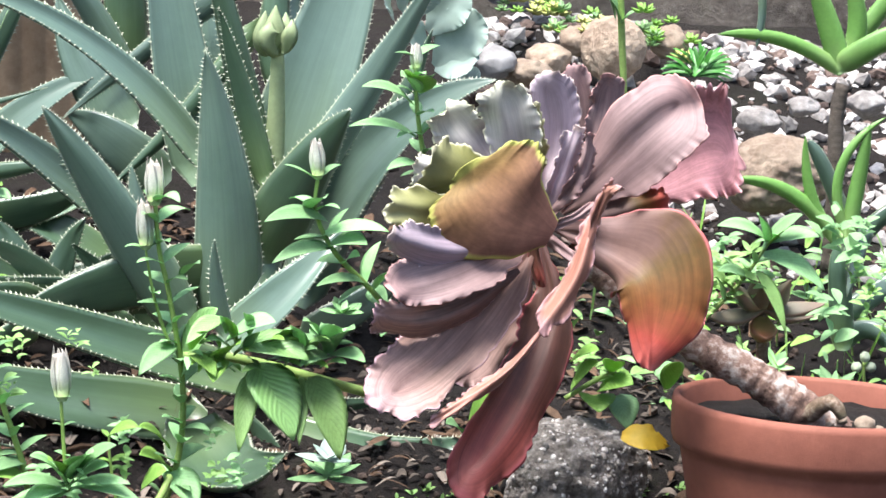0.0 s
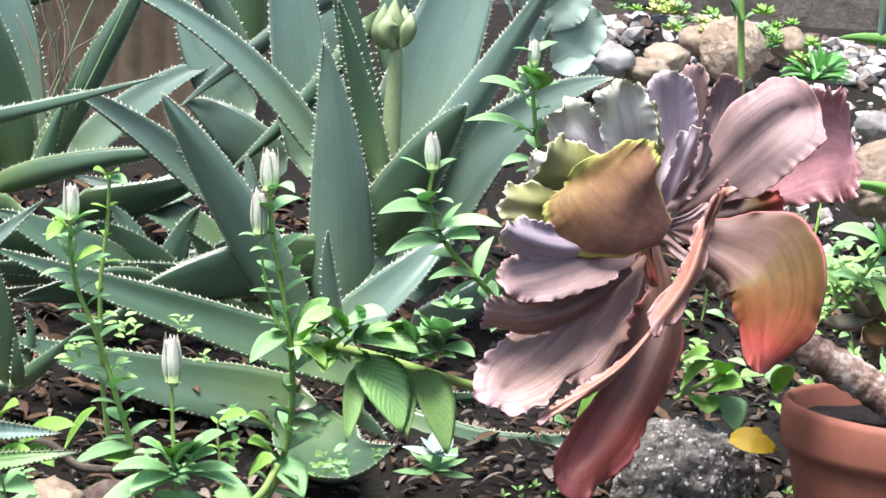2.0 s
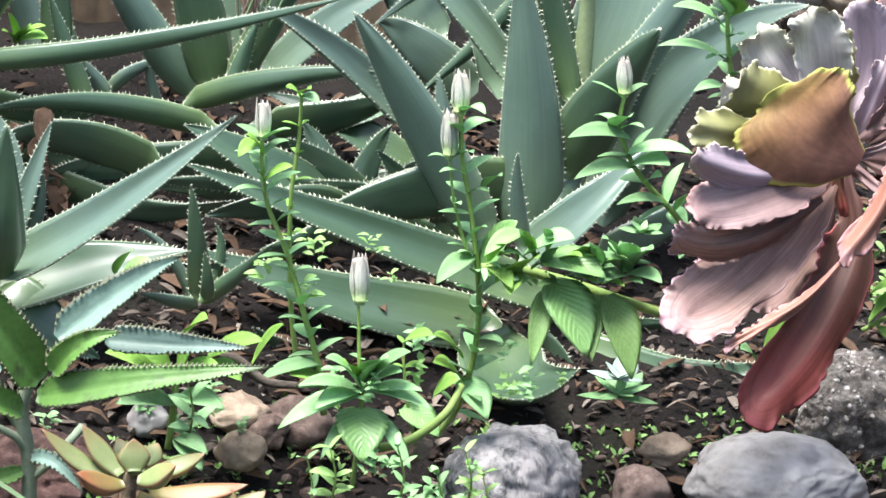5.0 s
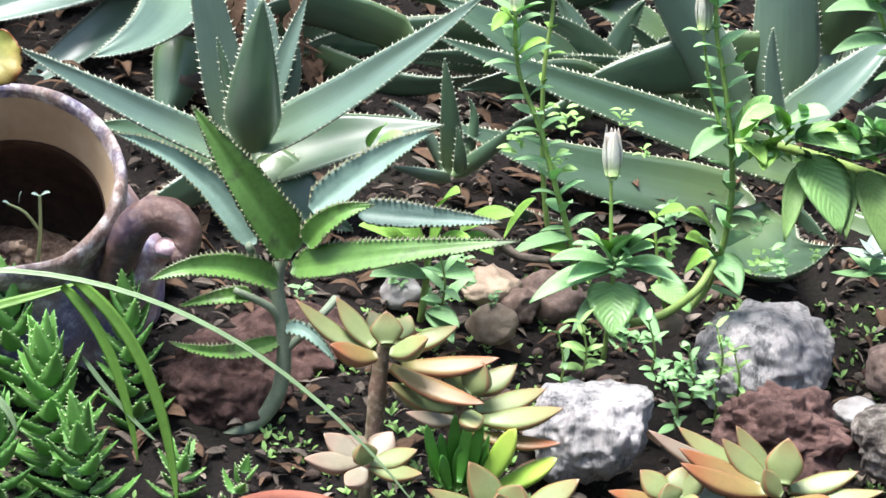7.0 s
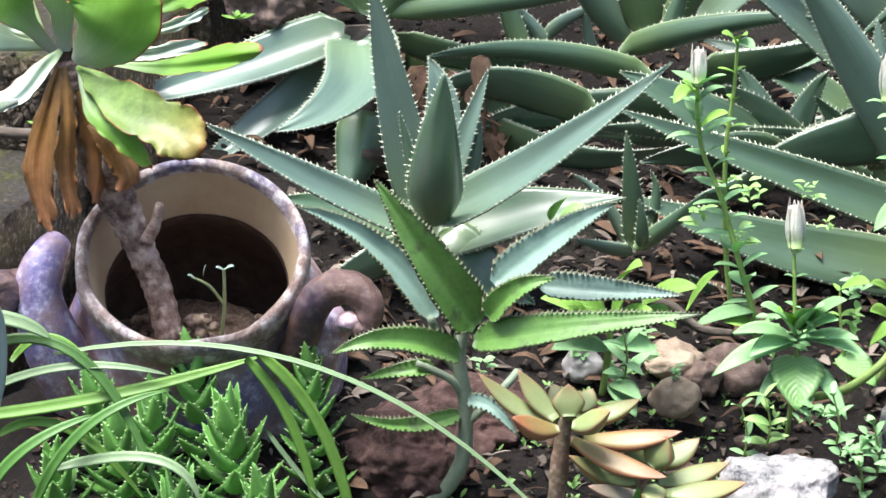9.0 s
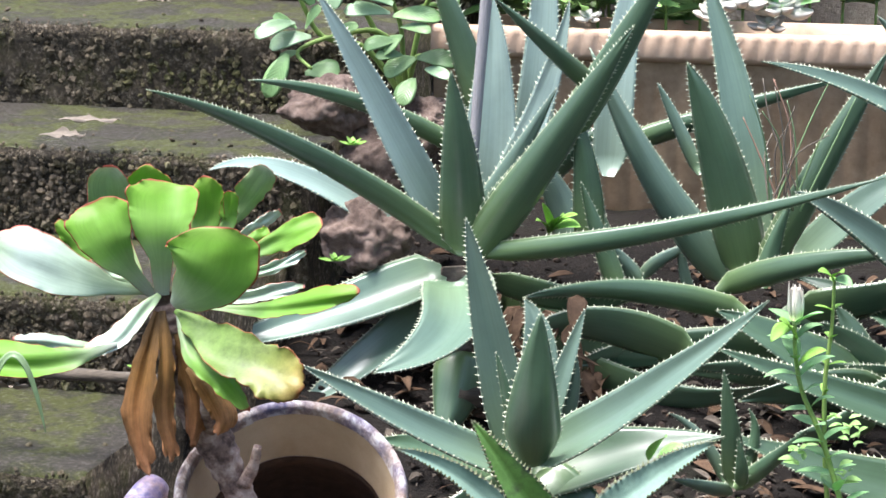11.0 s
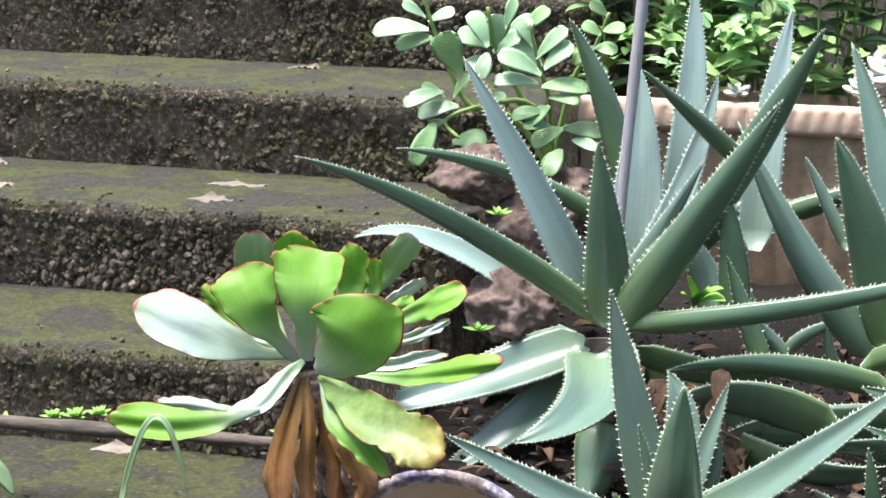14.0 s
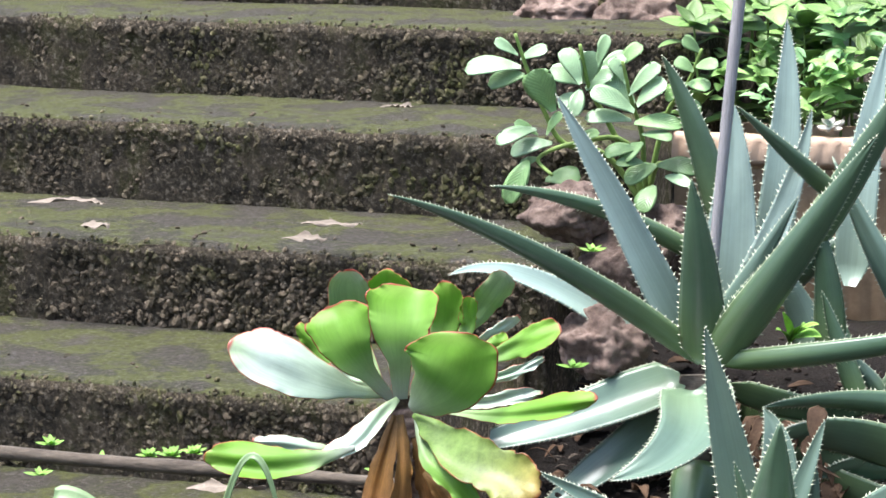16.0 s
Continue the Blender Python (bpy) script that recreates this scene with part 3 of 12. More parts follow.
def aloe_leaf(plant, b, m, t, w, mat=M_ALOE, roll=0.0, channel=-0.25, prof=lance, teeth=True, spacing=0.0088, size=0.005, thick=0.24, tooth=None):
    COUNT[0] += 1
    channel *= 1.7
    bm = bmesh.new()
    tan = (Vector(t) - Vector(b)).normalized()
    inner = Vector((0, 0, 1)) - tan * tan.z
    face = FACE + inner * 0.3 if channel > 0 else Vector((0.0, -1.0, 0.12)) - inner * 0.42
    nrm = (face - tan * face.dot(tan)).normalized()
    w = w / max(0.72, abs(nrm.dot(Vector((0.0, -0.97, 0.24)))))
    edges = sweep(bm, b, m, t, w, w * thick, prof, 18, 11, face=face, roll=roll, channel=channel, seed=COUNT[0], lump=0.05)
    leaf = part("leaf", bm, mat, plant)
    if teeth:
        rng = random.Random(COUNT[0])
        bt = bmesh.new()
        length = (Vector(b) - Vector(m)).length + (Vector(m) - Vector(t)).length
        n = max(4, int(length / spacing))
        for col, sg in ((0, -1), (1, 1)):
            for k in range(n):
                e, side, tan, h = at_edge(edges, min(0.985, max(0.02, (k + rng.uniform(0.2, 0.8)) / n)), col)
                z = size * rng.uniform(0.7, 1.2) * min(1, 0.4 + h / 0.02)
                cone(bt, e - side * sg * z * 0.25, e + side * sg * z * 0.75 + tan * z * 0.55, z * 0.28)
        tagged(part("toothed_margin", bt, M_TOOTH if tooth is None else tooth, leaf), kind="stuff")
    return leaf


def kal_leaf(plant, b, m, t, w, mat, channel=0.5, face=FACE, tooth=0.0042):
    """A folded leaf with a saw of blunt teeth along both margins."""
    COUNT[0] += 1
    rng = random.Random(COUNT[0])
    bm = bmesh.new()
    edges = sweep(bm, b, m, t, w, w * 0.1, lance, 34, 11, face, 0.0, channel, 0.012, 4, COUNT[0], 0.0, 0.03, 0.1, 0.06)
    leaf = part("leaf", bm, mat, plant)
    bt = bmesh.new()
    length = (Vector(b) - Vector(m)).length + (Vector(m) - Vector(t)).length
    n = max(6, int(length / 0.0062))
    for col, sg in ((0, -1), (1, 1)):
        for k in range(n):
            e, side, tan, h = at_edge(edges, min(0.97, max(0.03, (k + rng.uniform(0.4, 0.6)) / n)), col)
            z = tooth * rng.uniform(0.75, 1.2) * min(1, 0.4 + h / 0.02)
            cone(bt, e - side * sg * z * 0.5, e + side * sg * z * 0.6 + tan * z * 0.5 + Vector((0, 0, z * 0.3)), z * 0.5, 5)
    tagged(part("toothed_margin", bt, M_KALTOOTH, leaf), kind="stuff")
    return leaf


def blade(bm, b, m, t, width, thick, prof, face, seed, channel=0.2, wave=0.03, waves=6.0, scallop=0.03, rib=0.06, lump=0.05, lean=0.0, hem=(0.0, 0.0), half=60):
    """A fleshy leaf built as a fan from its midrib out to a frilled rim."""
    uvl = bm.loops.layers.uv.verify()
    rng = random.Random(seed)
    o = rng.uniform(-60, 60)
    steps = (0.0, 0.22, 0.45, 0.65, 0.78, 0.87, 0.93, 0.97, 1.0)
    top, bot, info = {}, {}, {}
    length = (Vector(m) - Vector(b)).length + (Vector(t) - Vector(m)).length

    def place(v, x, up):
        p, tan = spine(b, m, t, v)
        side = tan.cross(Vector(face)).normalized()
        nrm = side.cross(tan).normalized()
        return p + side * x + nrm * up, nrm

    for sg in (-1, 1):
        for i in range(half + 1):
            k = i / half
            v = 1 - k ** 1.7
            arc = sg * k * waves
            n1 = noise.noise((arc * 1.1 + o, sg * 2.0, 0.3))
            n2 = noise.noise((arc * 2.7 + o, 4.0, 1.3 * sg))
            n3 = noise.noise((arc * 5.2 + o, 9.0, 2.0))
            grow = 1 + scallop * (3.6 * n1 + 1.5 * n2 + 1.5 * n3)
            cx = sg * prof(v) * width * 0.5 * (1 + lean * sg)
            mid = v * 0.8
            for q, r in enumerate(steps):
                if i == 0 and sg > 0 or q == 0 and sg > 0:
                    top[sg, i, q], bot[sg, i, q] = top[-1, i, q], bot[-1, i, q]
                    continue
                rr = r * (1 + (grow - 1) * r ** 3)
                x = cx * rr
                y = mid + (v - mid) * rr
                s = abs(x) / (width * 0.5)
                up = channel * width * 0.5 * s * s - rib * width * 0.5 * math.exp(-(s / (0.12 + 0.5 * rib)) ** 2) * (1 - y)
                fr = min(1, 2.5 * v + 0.1)
                up += wave * width * fr * (r ** 3 * 3.4 * n1 + r ** 9 * 2.6 * n2 * min(1.5, abs(n1) * 5.0) + r ** 16 * 2.0 * n3)
                up += lump * width * fr * noise.noise((x / width * 2.6 + o, y * 3.0, 0.5))
                up += hem[0 if sg < 0 else 1] * width * max(0, r - 0.6) ** 2 * min(1, 3 * v)
                p, nrm = place(min(1.06, y), x, up)
                th = thick * (0.35 + 0.65 * (1 - y)) * (1 - r * r) ** 0.5
                tv = bm.verts.new(p + nrm * th * 0.3)
                bv = bm.verts.new(p - nrm * th * 0.7) if q < len(steps) - 1 else tv
                top[sg, i, q], bot[sg, i, q] = tv, bv
                info[tv] = info[bv] = (0.5 + 0.5 * sg * r, min(1, y))
    made = []
    for sg in (-1, 1):
        for i in range(half):
            for q in range(len(steps) - 1):
                for lay in (top, bot):
                    f = [lay[sg, i, q], lay[sg, i + 1, q], lay[sg, i + 1, q + 1], lay[sg, i, q + 1]]
                    f = [x for c, x in enumerate(f) if x not in f[:c]]
                    if (sg > 0) != (lay is bot):
                        f.reverse()
                    if len(f) > 2:
                        made.append(bm.faces.new(f))
    for f in made:
        for lp in f.loops:
            lp[uvl].uv = info[lp.vert]


def frill_leaf(plant, b, m, t, w, mat, channel=0.2, wave=0.03, waves=6.0, prof=obovate, thick=0.06, face=FACE, name="leaf", label="", scallop=0.03, rib=0.06, lump=0.05, lean=0.0, hem=(0.0, 0.0), half=60):
    COUNT[0] += 1
    bm = bmesh.new()
    blade(bm, b, m, t, w, w * thick, prof, face, COUNT[0], channel, wave, waves, scallop, rib, lump, lean, hem, half)
    return part(name, bm, mat, plant, label)


def petal(plant, pts, left, right, mat, facing, edge=(0.0, 0.0), beads=0, bead=0.0, wave=0.0, crease=0.0, bulge=0.0, thick=0.006, lump=0.012, half=70, tip=0.12, label="", name="leaf"):
    """A fleshy leaf along four points, with its own half widths on either side at even steps from base to tip.
    edge: how far each margin stands back from the midrib; beads, bead, wave: the frill along the rim."""
    COUNT[0] += 1
    rng = random.Random(COUNT[0])
    o = rng.uniform(-60, 60)
    bm = bmesh.new()
    uvl = bm.loops.layers.uv.verify()
    pts = [Vector(p) for p in pts]
    ext = [2 * pts[0] - pts[1]] + pts + [2 * pts[-1] - pts[-2]]
    fwd = Vector(facing).normalized()

    def along(v):
        f = min(max(v, 0.0), 1.06) * (len(pts) - 1)
        i = min(int(f), len(pts) - 2)
        f -= i
        a, b, c, d = ext[i:i + 4]
        p = 0.5 * (2 * b + (c - a) * f + (2 * a - 5 * b + 4 * c - d) * f * f + (3 * b - a - 3 * c + d) * f ** 3)
        t = 0.5 * ((c - a) + 2 * (2 * a - 5 * b + 4 * c - d) * f + 3 * (3 * b - a - 3 * c + d) * f * f)
        return p, t.normalized()

    def wide(sg, v):
        ws = left if sg < 0 else right
        f = v * (len(ws) - 1)
        i = min(int(f), len(ws) - 2)
        f -= i
        f = f * f * (3 - 2 * f) * 0.5 + f * 0.5
        h = ws[i] + (ws[i + 1] - ws[i]) * f
        return h * (1 - max(0.0, (v - 1 + tip) / tip) ** 2.2) ** 0.5 if v < 1 else 0.0

    big = max(max(left), max(right))
    steps = (0.0, 0.2, 0.4, 0.58, 0.72, 0.83, 0.91, 0.96, 1.0)
    top, bot, info = {}, {}, {}
    for sg in (-1, 1):
        for i in range(half + 1):
            k = i / half
            v = 1 - k ** 1.5
            arc = sg * k
            n1 = noise.noise((arc * 3.2 + o, sg * 2.0, 0.3))
            n2 = noise.noise((arc * 8.0 + o, 4.0, 1.3))
            n3 = noise.noise((arc * 21.0 + o, 9.0, 2.0))
            bd = abs(math.sin(math.pi * (arc * beads + 1.3 * n2))) ** 0.7 - 0.55 if beads else 0.0
            out = bead * (bd * (0.75 + 1.2 * n1) + 1.6 * n2)
            base = min(1.0, 4.0 * v)
            cx = wide(sg, v)
            mid = v * 0.86
            for q, r in enumerate(steps):
                if sg > 0 and (i == 0 or q == 0):
                    top[sg, i, q], bot[sg, i, q] = top[-1, i, q], bot[-1, i, q]
                    continue
                x = sg * (cx * r + out * r ** 6 * base * min(1.0, cx / (0.3 * big) + 0.25))
                y = mid + (v - mid) * r + (out / max(0.05, (pts[-1] - pts[0]).length) * r ** 6 if v > 0.85 else 0.0)
                p, tan = along(y)
                side = tan.cross(fwd).normalized()
                nrm = side.cross(tan).normalized()
                e = (edge[0] if sg < 0 else edge[1]) * base
                up = -e * (abs(x) / big) ** 1.6 * (1 if cx > 0 else 0)
                up -= crease * math.exp(-(r / 0.22) ** 2) * base * (1 - 0.6 * v)
                up += bulge * (1 - r * r) * math.sin(math.pi * min(1.0, 0.15 + 0.8 * v))
                up += wave * base * (r ** 3 * 1.7 * n1 + r ** 6 * 1.3 * n2 + r ** 10 * 1.5 * n3)
                up += lump * base * noise.noise((x / big * 1.6 + o, y * 2.6, 0.5))
                q0 = p + side * x + nrm * up
                th = thick * (0.4 + 0.6 * (1 - y)) * max(0.0, 1 - r ** 3) ** 0.5
                tv = bm.verts.new(q0 + nrm * th * 0.35)
                bv = bm.verts.new(q0 - nrm * th * 0.65) if q < len(steps) - 1 else tv
                top[sg, i, q], bot[sg, i, q] = tv, bv
                info[tv] = info[bv] = (0.5 + 0.5 * sg * r, min(1.0, max(0.0, y)))
    for sg in (-1, 1):
        for i in range(half):
            for q in range(len(steps) - 1):
                for lay in (top, bot):
                    f = [lay[sg, i, q], lay[sg, i + 1, q], lay[sg, i + 1, q + 1], lay[sg, i, q + 1]]
                    f = [x for c, x in enumerate(f) if x not in f[:c]]
                    if (sg > 0) != (lay is bot):
                        f.reverse()
                    if len(f) > 2:
                        for lp in bm.faces.new(f).loops:
                            lp[uvl].uv = info[lp.vert]
    return part(name, bm, mat, plant, label)


def strap_leaf(plant, b, m, t, w, mat, channel=0.3, prof=strap, thick=0.08, name="blade", rings=18, n=5, wave=0.0, face=FACE):
    COUNT[0] += 1
    bm = bmesh.new()
    sweep(bm, b, m, t, w, w * thick, prof, rings, n, face, 0.0, channel, wave, 3, COUNT[0])
    return part(name, bm, mat, plant)


def tube(bm, pts, radii, n=8, bumps=0.0, seed=0):
    """A round stem through points, with a radius for each."""
    rng = random.Random(seed)
    uvl = bm.loops.layers.uv.verify()
    pts = [Vector(p) for p in pts]
    dense, rr = [], []
    for i in range(len(pts) - 1):
        p0, p1, p2, p3 = pts[max(0, i - 1)], pts[i], pts[i + 1], pts[min(len(pts) - 1, i + 2)]
        for s in range(5):
            k = s / 5
            dense.append(0.5 * (2 * p1 + (p2 - p0) * k + (2 * p0 - 5 * p1 + 4 * p2 - p3) * k * k + (3 * p1 - p0 - 3 * p2 + p3) * k ** 3))
            rr.append(radii[i] * (1 - k) + radii[i + 1] * k)
    dense.append(pts[-1])
    rr.append(radii[-1])
    ref = (dense[1] - dense[0]).orthogonal().normalized()
    prev = None
    for i, p in enumerate(dense):
        tan = (dense[min(i + 1, len(dense) - 1)] - dense[max(i - 1, 0)]).normalized()
        ref = (ref - tan * ref.dot(tan)).normalized()
        w = tan.cross(ref)
        ring = [bm.verts.new(p + rr[i] * (1 + rng.uniform(-bumps, bumps)) * (math.cos(6.2832 * k / n) * ref + math.sin(6.2832 * k / n) * w)) for k in range(n)]
        if prev:
            for k in range(n):
                f = bm.faces.new((prev[k], prev[(k + 1) % n], ring[(k + 1) % n], ring[k]))
                for lp in f.loops:
                    lp[uvl].uv = (0.5, i / len(dense))
        else:
            bm.faces.new(ring[::-1])
        prev = ring
    bm.faces.new(prev)
    return bm


def rock_bm(c, size, seed, rough=0.18, sub=4, rot=0.0, flat=0.0, top=9.0):
    """A stone round c, with faceted and noisy sides."""
    bm = bmesh.new()
    bmesh.ops.create_icosphere(bm, subdivisions=sub, radius=1.0)
    rng = random.Random(seed)
    o = Vector((rng.uniform(-50, 50), rng.uniform(-50, 50), rng.uniform(-50, 50)))
    cuts = [(Vector((rng.gauss(0, 1), rng.gauss(0, 1), rng.gauss(0, 0.8))).normalized(), rng.uniform(0.72, 0.92)) for _ in range(7)]
    r = Matrix.Rotation(radians(rot), 3, "Z")
    for v in bm.verts:
        p = v.co.copy()
        for nn, dd in cuts:
            k = p.dot(nn) - dd
            if k > 0:
                p -= nn * k * 0.8
        if p.z > top:
            p.z = top + 0.2 * (p.z - top)
        p *= 1 + rough * (noise.noise(p * 1.3 + o) + 0.5 * noise.noise(p * 3.1 + o) + 0.3 * noise.noise(p * 7 + o) + 0.1 * noise.noise(p * 15 + o) + (0.05 * noise.noise(p * 31 + o) if sub > 4 else 0))
        if p.z < 0 and flat:
            p.z *= 1 - flat
        v.co = Vector(c) + r @ Vector((p.x * size[0], p.y * size[1], p.z * size[2]))
    return bm


def rock(name, c, size, seed, mat, label, category="stone", rough=0.18, sub=4, rot=0.0, top=9.0, group="", kind=""):
    return solid(name, rock_bm(c, size, seed, rough, sub, rot, 0.0, top), mat, c, label, category, group, kind)


def small_leaf(bm, b, t, w, face, fold=0.25, seed=0, bend=0.12, prof=ellip, rings=7, n=5):
    """A thin leaf blade, joined into bm."""
    b, t = Vector(b), Vector(t)
    d = t - b
    up = Vector(face).normalized()
    mid = (b + t) * 0.5 + up * d.length * bend
    sweep(bm, b, mid, t, w, w * 0.02, prof, rings, n, face, 0.0, fold, 0.0, 1, seed)


M_LIME = leaf_mat("lime_leaf", (0.297, 0.55, 0.11), rough=0.45, spec=0.4, mottle=0.2, mscale=40, bump=0.3, translucent=0.3, veins=0.15, vary=0.25)


def ringed_trunk(plant, pts, radii, mat, label, rings=22):
    """A bare stem with swollen leaf scars all the way along."""
    COUNT[0] += 1
    P = [Vector(p) for p in pts]
    n = rings * 3
    line, rr = [], []
    for i in range(n + 1):
        f = i / n * (len(P) - 1)
        a = min(int(f), len(P) - 2)
        k = f - a
        p0, p1, p2, p3 = P[max(0, a - 1)], P[a], P[a + 1], P[min(len(P) - 1, a + 2)]
        line.append(0.5 * (2 * p1 + (p2 - p0) * k + (2 * p0 - 5 * p1 + 4 * p2 - p3) * k * k + (3 * p1 - p0 - 3 * p2 + p3) * k ** 3))
        rr.append((radii[a] * (1 - k) + radii[a + 1] * k) * (0.95, 1.0, 1.06)[i % 3])
    bm = bmesh.new()
    uvl = bm.loops.layers.uv.verify()
    prev = None
    m = 18
    ref = (line[1] - line[0]).orthogonal().normalized()
    for i, p in enumerate(line):
        tan = (line[min(i + 1, n)] - line[max(i - 1, 0)]).normalized()
        ref = (ref - tan * ref.dot(tan)).normalized()
        w = tan.cross(ref)
        ring = []
        for k in range(m):
            a = 6.28319 * k / m
            d = math.cos(a) * ref + math.sin(a) * w
            q = 1 + 0.07 * noise.noise(d * 1.6 + tan * 2 + Vector((i * 0.35, 0, COUNT[0]))) + 0.06 * noise.noise(d * 4 + Vector((i * 0.9, 3, 0)))
            ring.append(bm.verts.new(p + d * rr[i] * q + tan * rr[i] * 0.12 * noise.noise(d * 1.2 + Vector((0, 0, COUNT[0])))))
        if prev:
            for k in range(m):
                f = bm.faces.new((prev[k], prev[(k + 1) % m], ring[(k + 1) % m], ring[k]))
                for lp in f.loops:
                    kk = k + (1 if lp.vert in (prev[(k + 1) % m], ring[(k + 1) % m]) else 0)
                    lp[uvl].uv = (kk / m, (i - (1 if lp.vert in prev else 0)) / n)
        prev = ring
    bm.faces.new(prev)
    return part("trunk", bm, mat, plant, label)


def tube_part(name, plant, pts, radii, mat, label="", n=9, bumps=0.0):
    COUNT[0] += 1
    bm = bmesh.new()
    tube(bm, pts, radii, n, bumps, COUNT[0])
    return part(name, bm, mat, plant, label)


def leaf_at(plant, b, t, w, mat, face=(0.0, -0.5, 0.85), fold=0.3, bend=0.12, prof=ellip, thick=0.03, rings=9, n=7, name="leaf", label="", wave=0.0):
    """One thin leaf from b to t as a part."""
    COUNT[0] += 1
    b, t = Vector(b), Vector(t)
    mid = (b + t) * 0.5 + Vector(face).normalized() * (t - b).length * bend
    bm = bmesh.new()
    sweep(bm, b, mid, t, w, w * thick, prof, rings, n, face, 0.0, fold, wave, 3, COUNT[0])
    return part(name, bm, mat, plant, label)


def fat_leaf(plant, b, t, w, mat, bend=0.1, thick=0.72, prof=spindle, face=(0.0, -0.6, 0.8), channel=0.12):
    """One thick succulent leaf."""
    COUNT[0] += 1
    b, t = Vector(b), Vector(t)
    mid = (b + t) * 0.5 - Vector(face).normalized() * (t - b).length * bend
    bm = bmesh.new()
    sweep(bm, b, mid, t, w, w * thick, prof, 11, 9, face, 0.0, channel, 0.0, 1, COUNT[0])
    return part("leaf", bm, mat, plant)


def herb(plant, pts, r, size, mat, pairs=6, start=0.1, seed=1, slim=0.42, lift=0.35, stem=M_STEM, grow=0.0):
    """A leafy stem: pairs of leaves set crosswise along it."""
    rng = random.Random(seed)
    tube_part("stem", plant, pts, [r * 0.72 * (1.1 - 0.5 * i / (len(pts) - 1)) for i in range(len(pts))], stem, n=7)
    P = [Vector(p) for p in pts]
    seg = [(b - a).length for a, b in zip(P, P[1:])]
    total = sum(seg)
    for k in range(pairs):
        s = (start + (1 - start) * k / max(1, pairs - 1)) * total * 0.995
        i = 0
        while i < len(seg) - 1 and s > seg[i]:
            s -= seg[i]
            i += 1
        p = P[i].lerp(P[i + 1], min(1, s / seg[i]))
        ax = (P[i + 1] - P[i]).normalized()
        az = rng.uniform(-0.5, 0.5) + 1.5708 * (k % 2) + 0.3
        for q in (0, 1):
            a = az + math.pi * q + rng.uniform(-0.25, 0.25)
            d = Vector((math.cos(a), math.sin(a), 0))
            d = (d - ax * d.dot(ax)).normalized() + ax * (lift + rng.uniform(-0.25, 0.2))
            ln = size * rng.uniform(0.7, 1.15) * (1 + grow * (k / max(1, pairs - 1) - 0.5))
            leaf_at(plant, p, p + d.normalized() * ln, ln * slim * rng.uniform(0.85, 1.15), mat, face=ax + Vector((0, -0.15, 0.3)), bend=rng.uniform(0.02, 0.16), fold=rng.uniform(0.1, 0.4))


def rosette(plant, c, size, mat, n=12, seed=1, slim=0.42, tilt=(0, -0.2, 1), fat=False, up=0.5, prof=None):
    """Leaves all round a centre, the inner ones upright."""
    rng = random.Random(seed)
    ax = Vector(tilt).normalized()
    s = ax.orthogonal().normalized()
    w = ax.cross(s)
    for k in range(n):
        f = k / n
        a = k * 2.39996 + rng.uniform(-0.2, 0.2)
        lift = up * 0.2 + f * up * 1.8
        d = (math.cos(a) * s + math.sin(a) * w + ax * lift).normalized()
        ln = size * (1.05 - 0.55 * f) * rng.uniform(0.85, 1.1)
        o = Vector(c) + ax * (0.08 * size * f)
        if fat:
            fat_leaf(plant, o, o + d * ln, ln * slim, mat, prof=prof or spindle, face=ax)
        else:
            leaf_at(plant, o, o + d * ln, ln * slim, mat, face=ax, bend=-0.05, prof=prof or ellip)


def bud(plant, b, t, w):
    """A papery bud: overlapping bracts and a bristly mouth."""
    b, t = Vector(b), Vector(t)
    rng = random.Random(COUNT[0])
    ax = (t - b).normalized()
    bm = bmesh.new()
    sweep(bm, b, (b + t) / 2, t, w * 0.95, w * 0.9, lambda v: max(0.05, math.sin(math.pi * (0.1 + 0.75 * v))) ** 0.7, 10, 9, seed=COUNT[0], face=(0, -1, 0.05))
    head = part("bud", bm, M_BUD, plant, "papery whitish bud")
    s = ax.orthogonal().normalized()
    for k in range(7):
        a = 6.283 * k / 7 + rng.uniform(-0.2, 0.2)
        d = Matrix.Rotation(a, 3, ax) @ s
        bb = bmesh.new()
        p0 = b + d * w * 0.34 + ax * (t - b).length * 0.12
        p1 = t + d * w * rng.uniform(0.05, 0.4) + ax * (t - b).length * rng.uniform(0.0, 0.2)
        sweep(bb, p0, (p0 + p1) / 2 + d * w * 0.1, p1, w * 0.62, w * 0.03, ovate, 8, 5, face=d, channel=-0.35, seed=k)
        part("bract", bb, M_BUD, head)


def lathe(profile, c, ax, n=48, wob=0.0):
    """A turned shape: (radius, height) pairs about the axis ax through c."""
    bm = bmesh.new()
    ax = Vector(ax).normalized()
    s = Vector((1, 0, 0))
    s = (s - ax * s.dot(ax)).normalized()
    w = ax.cross(s)
    prev = None
    for r, h in profile:
        ring = []
        for k in range(n):
            a = 6.28319 * k / n
            q = 1 + wob * noise.noise((math.cos(a) * 2, math.sin(a) * 2, h * 20))
            ring.append(bm.verts.new(Vector(c) + ax * h + r * q * (math.cos(a) * s + math.sin(a) * w)))
        if prev:
            for k in range(n):
                bm.faces.new((prev[k], prev[(k + 1) % n], ring[(k + 1) % n], ring[k]))
        prev = ring
    return bm


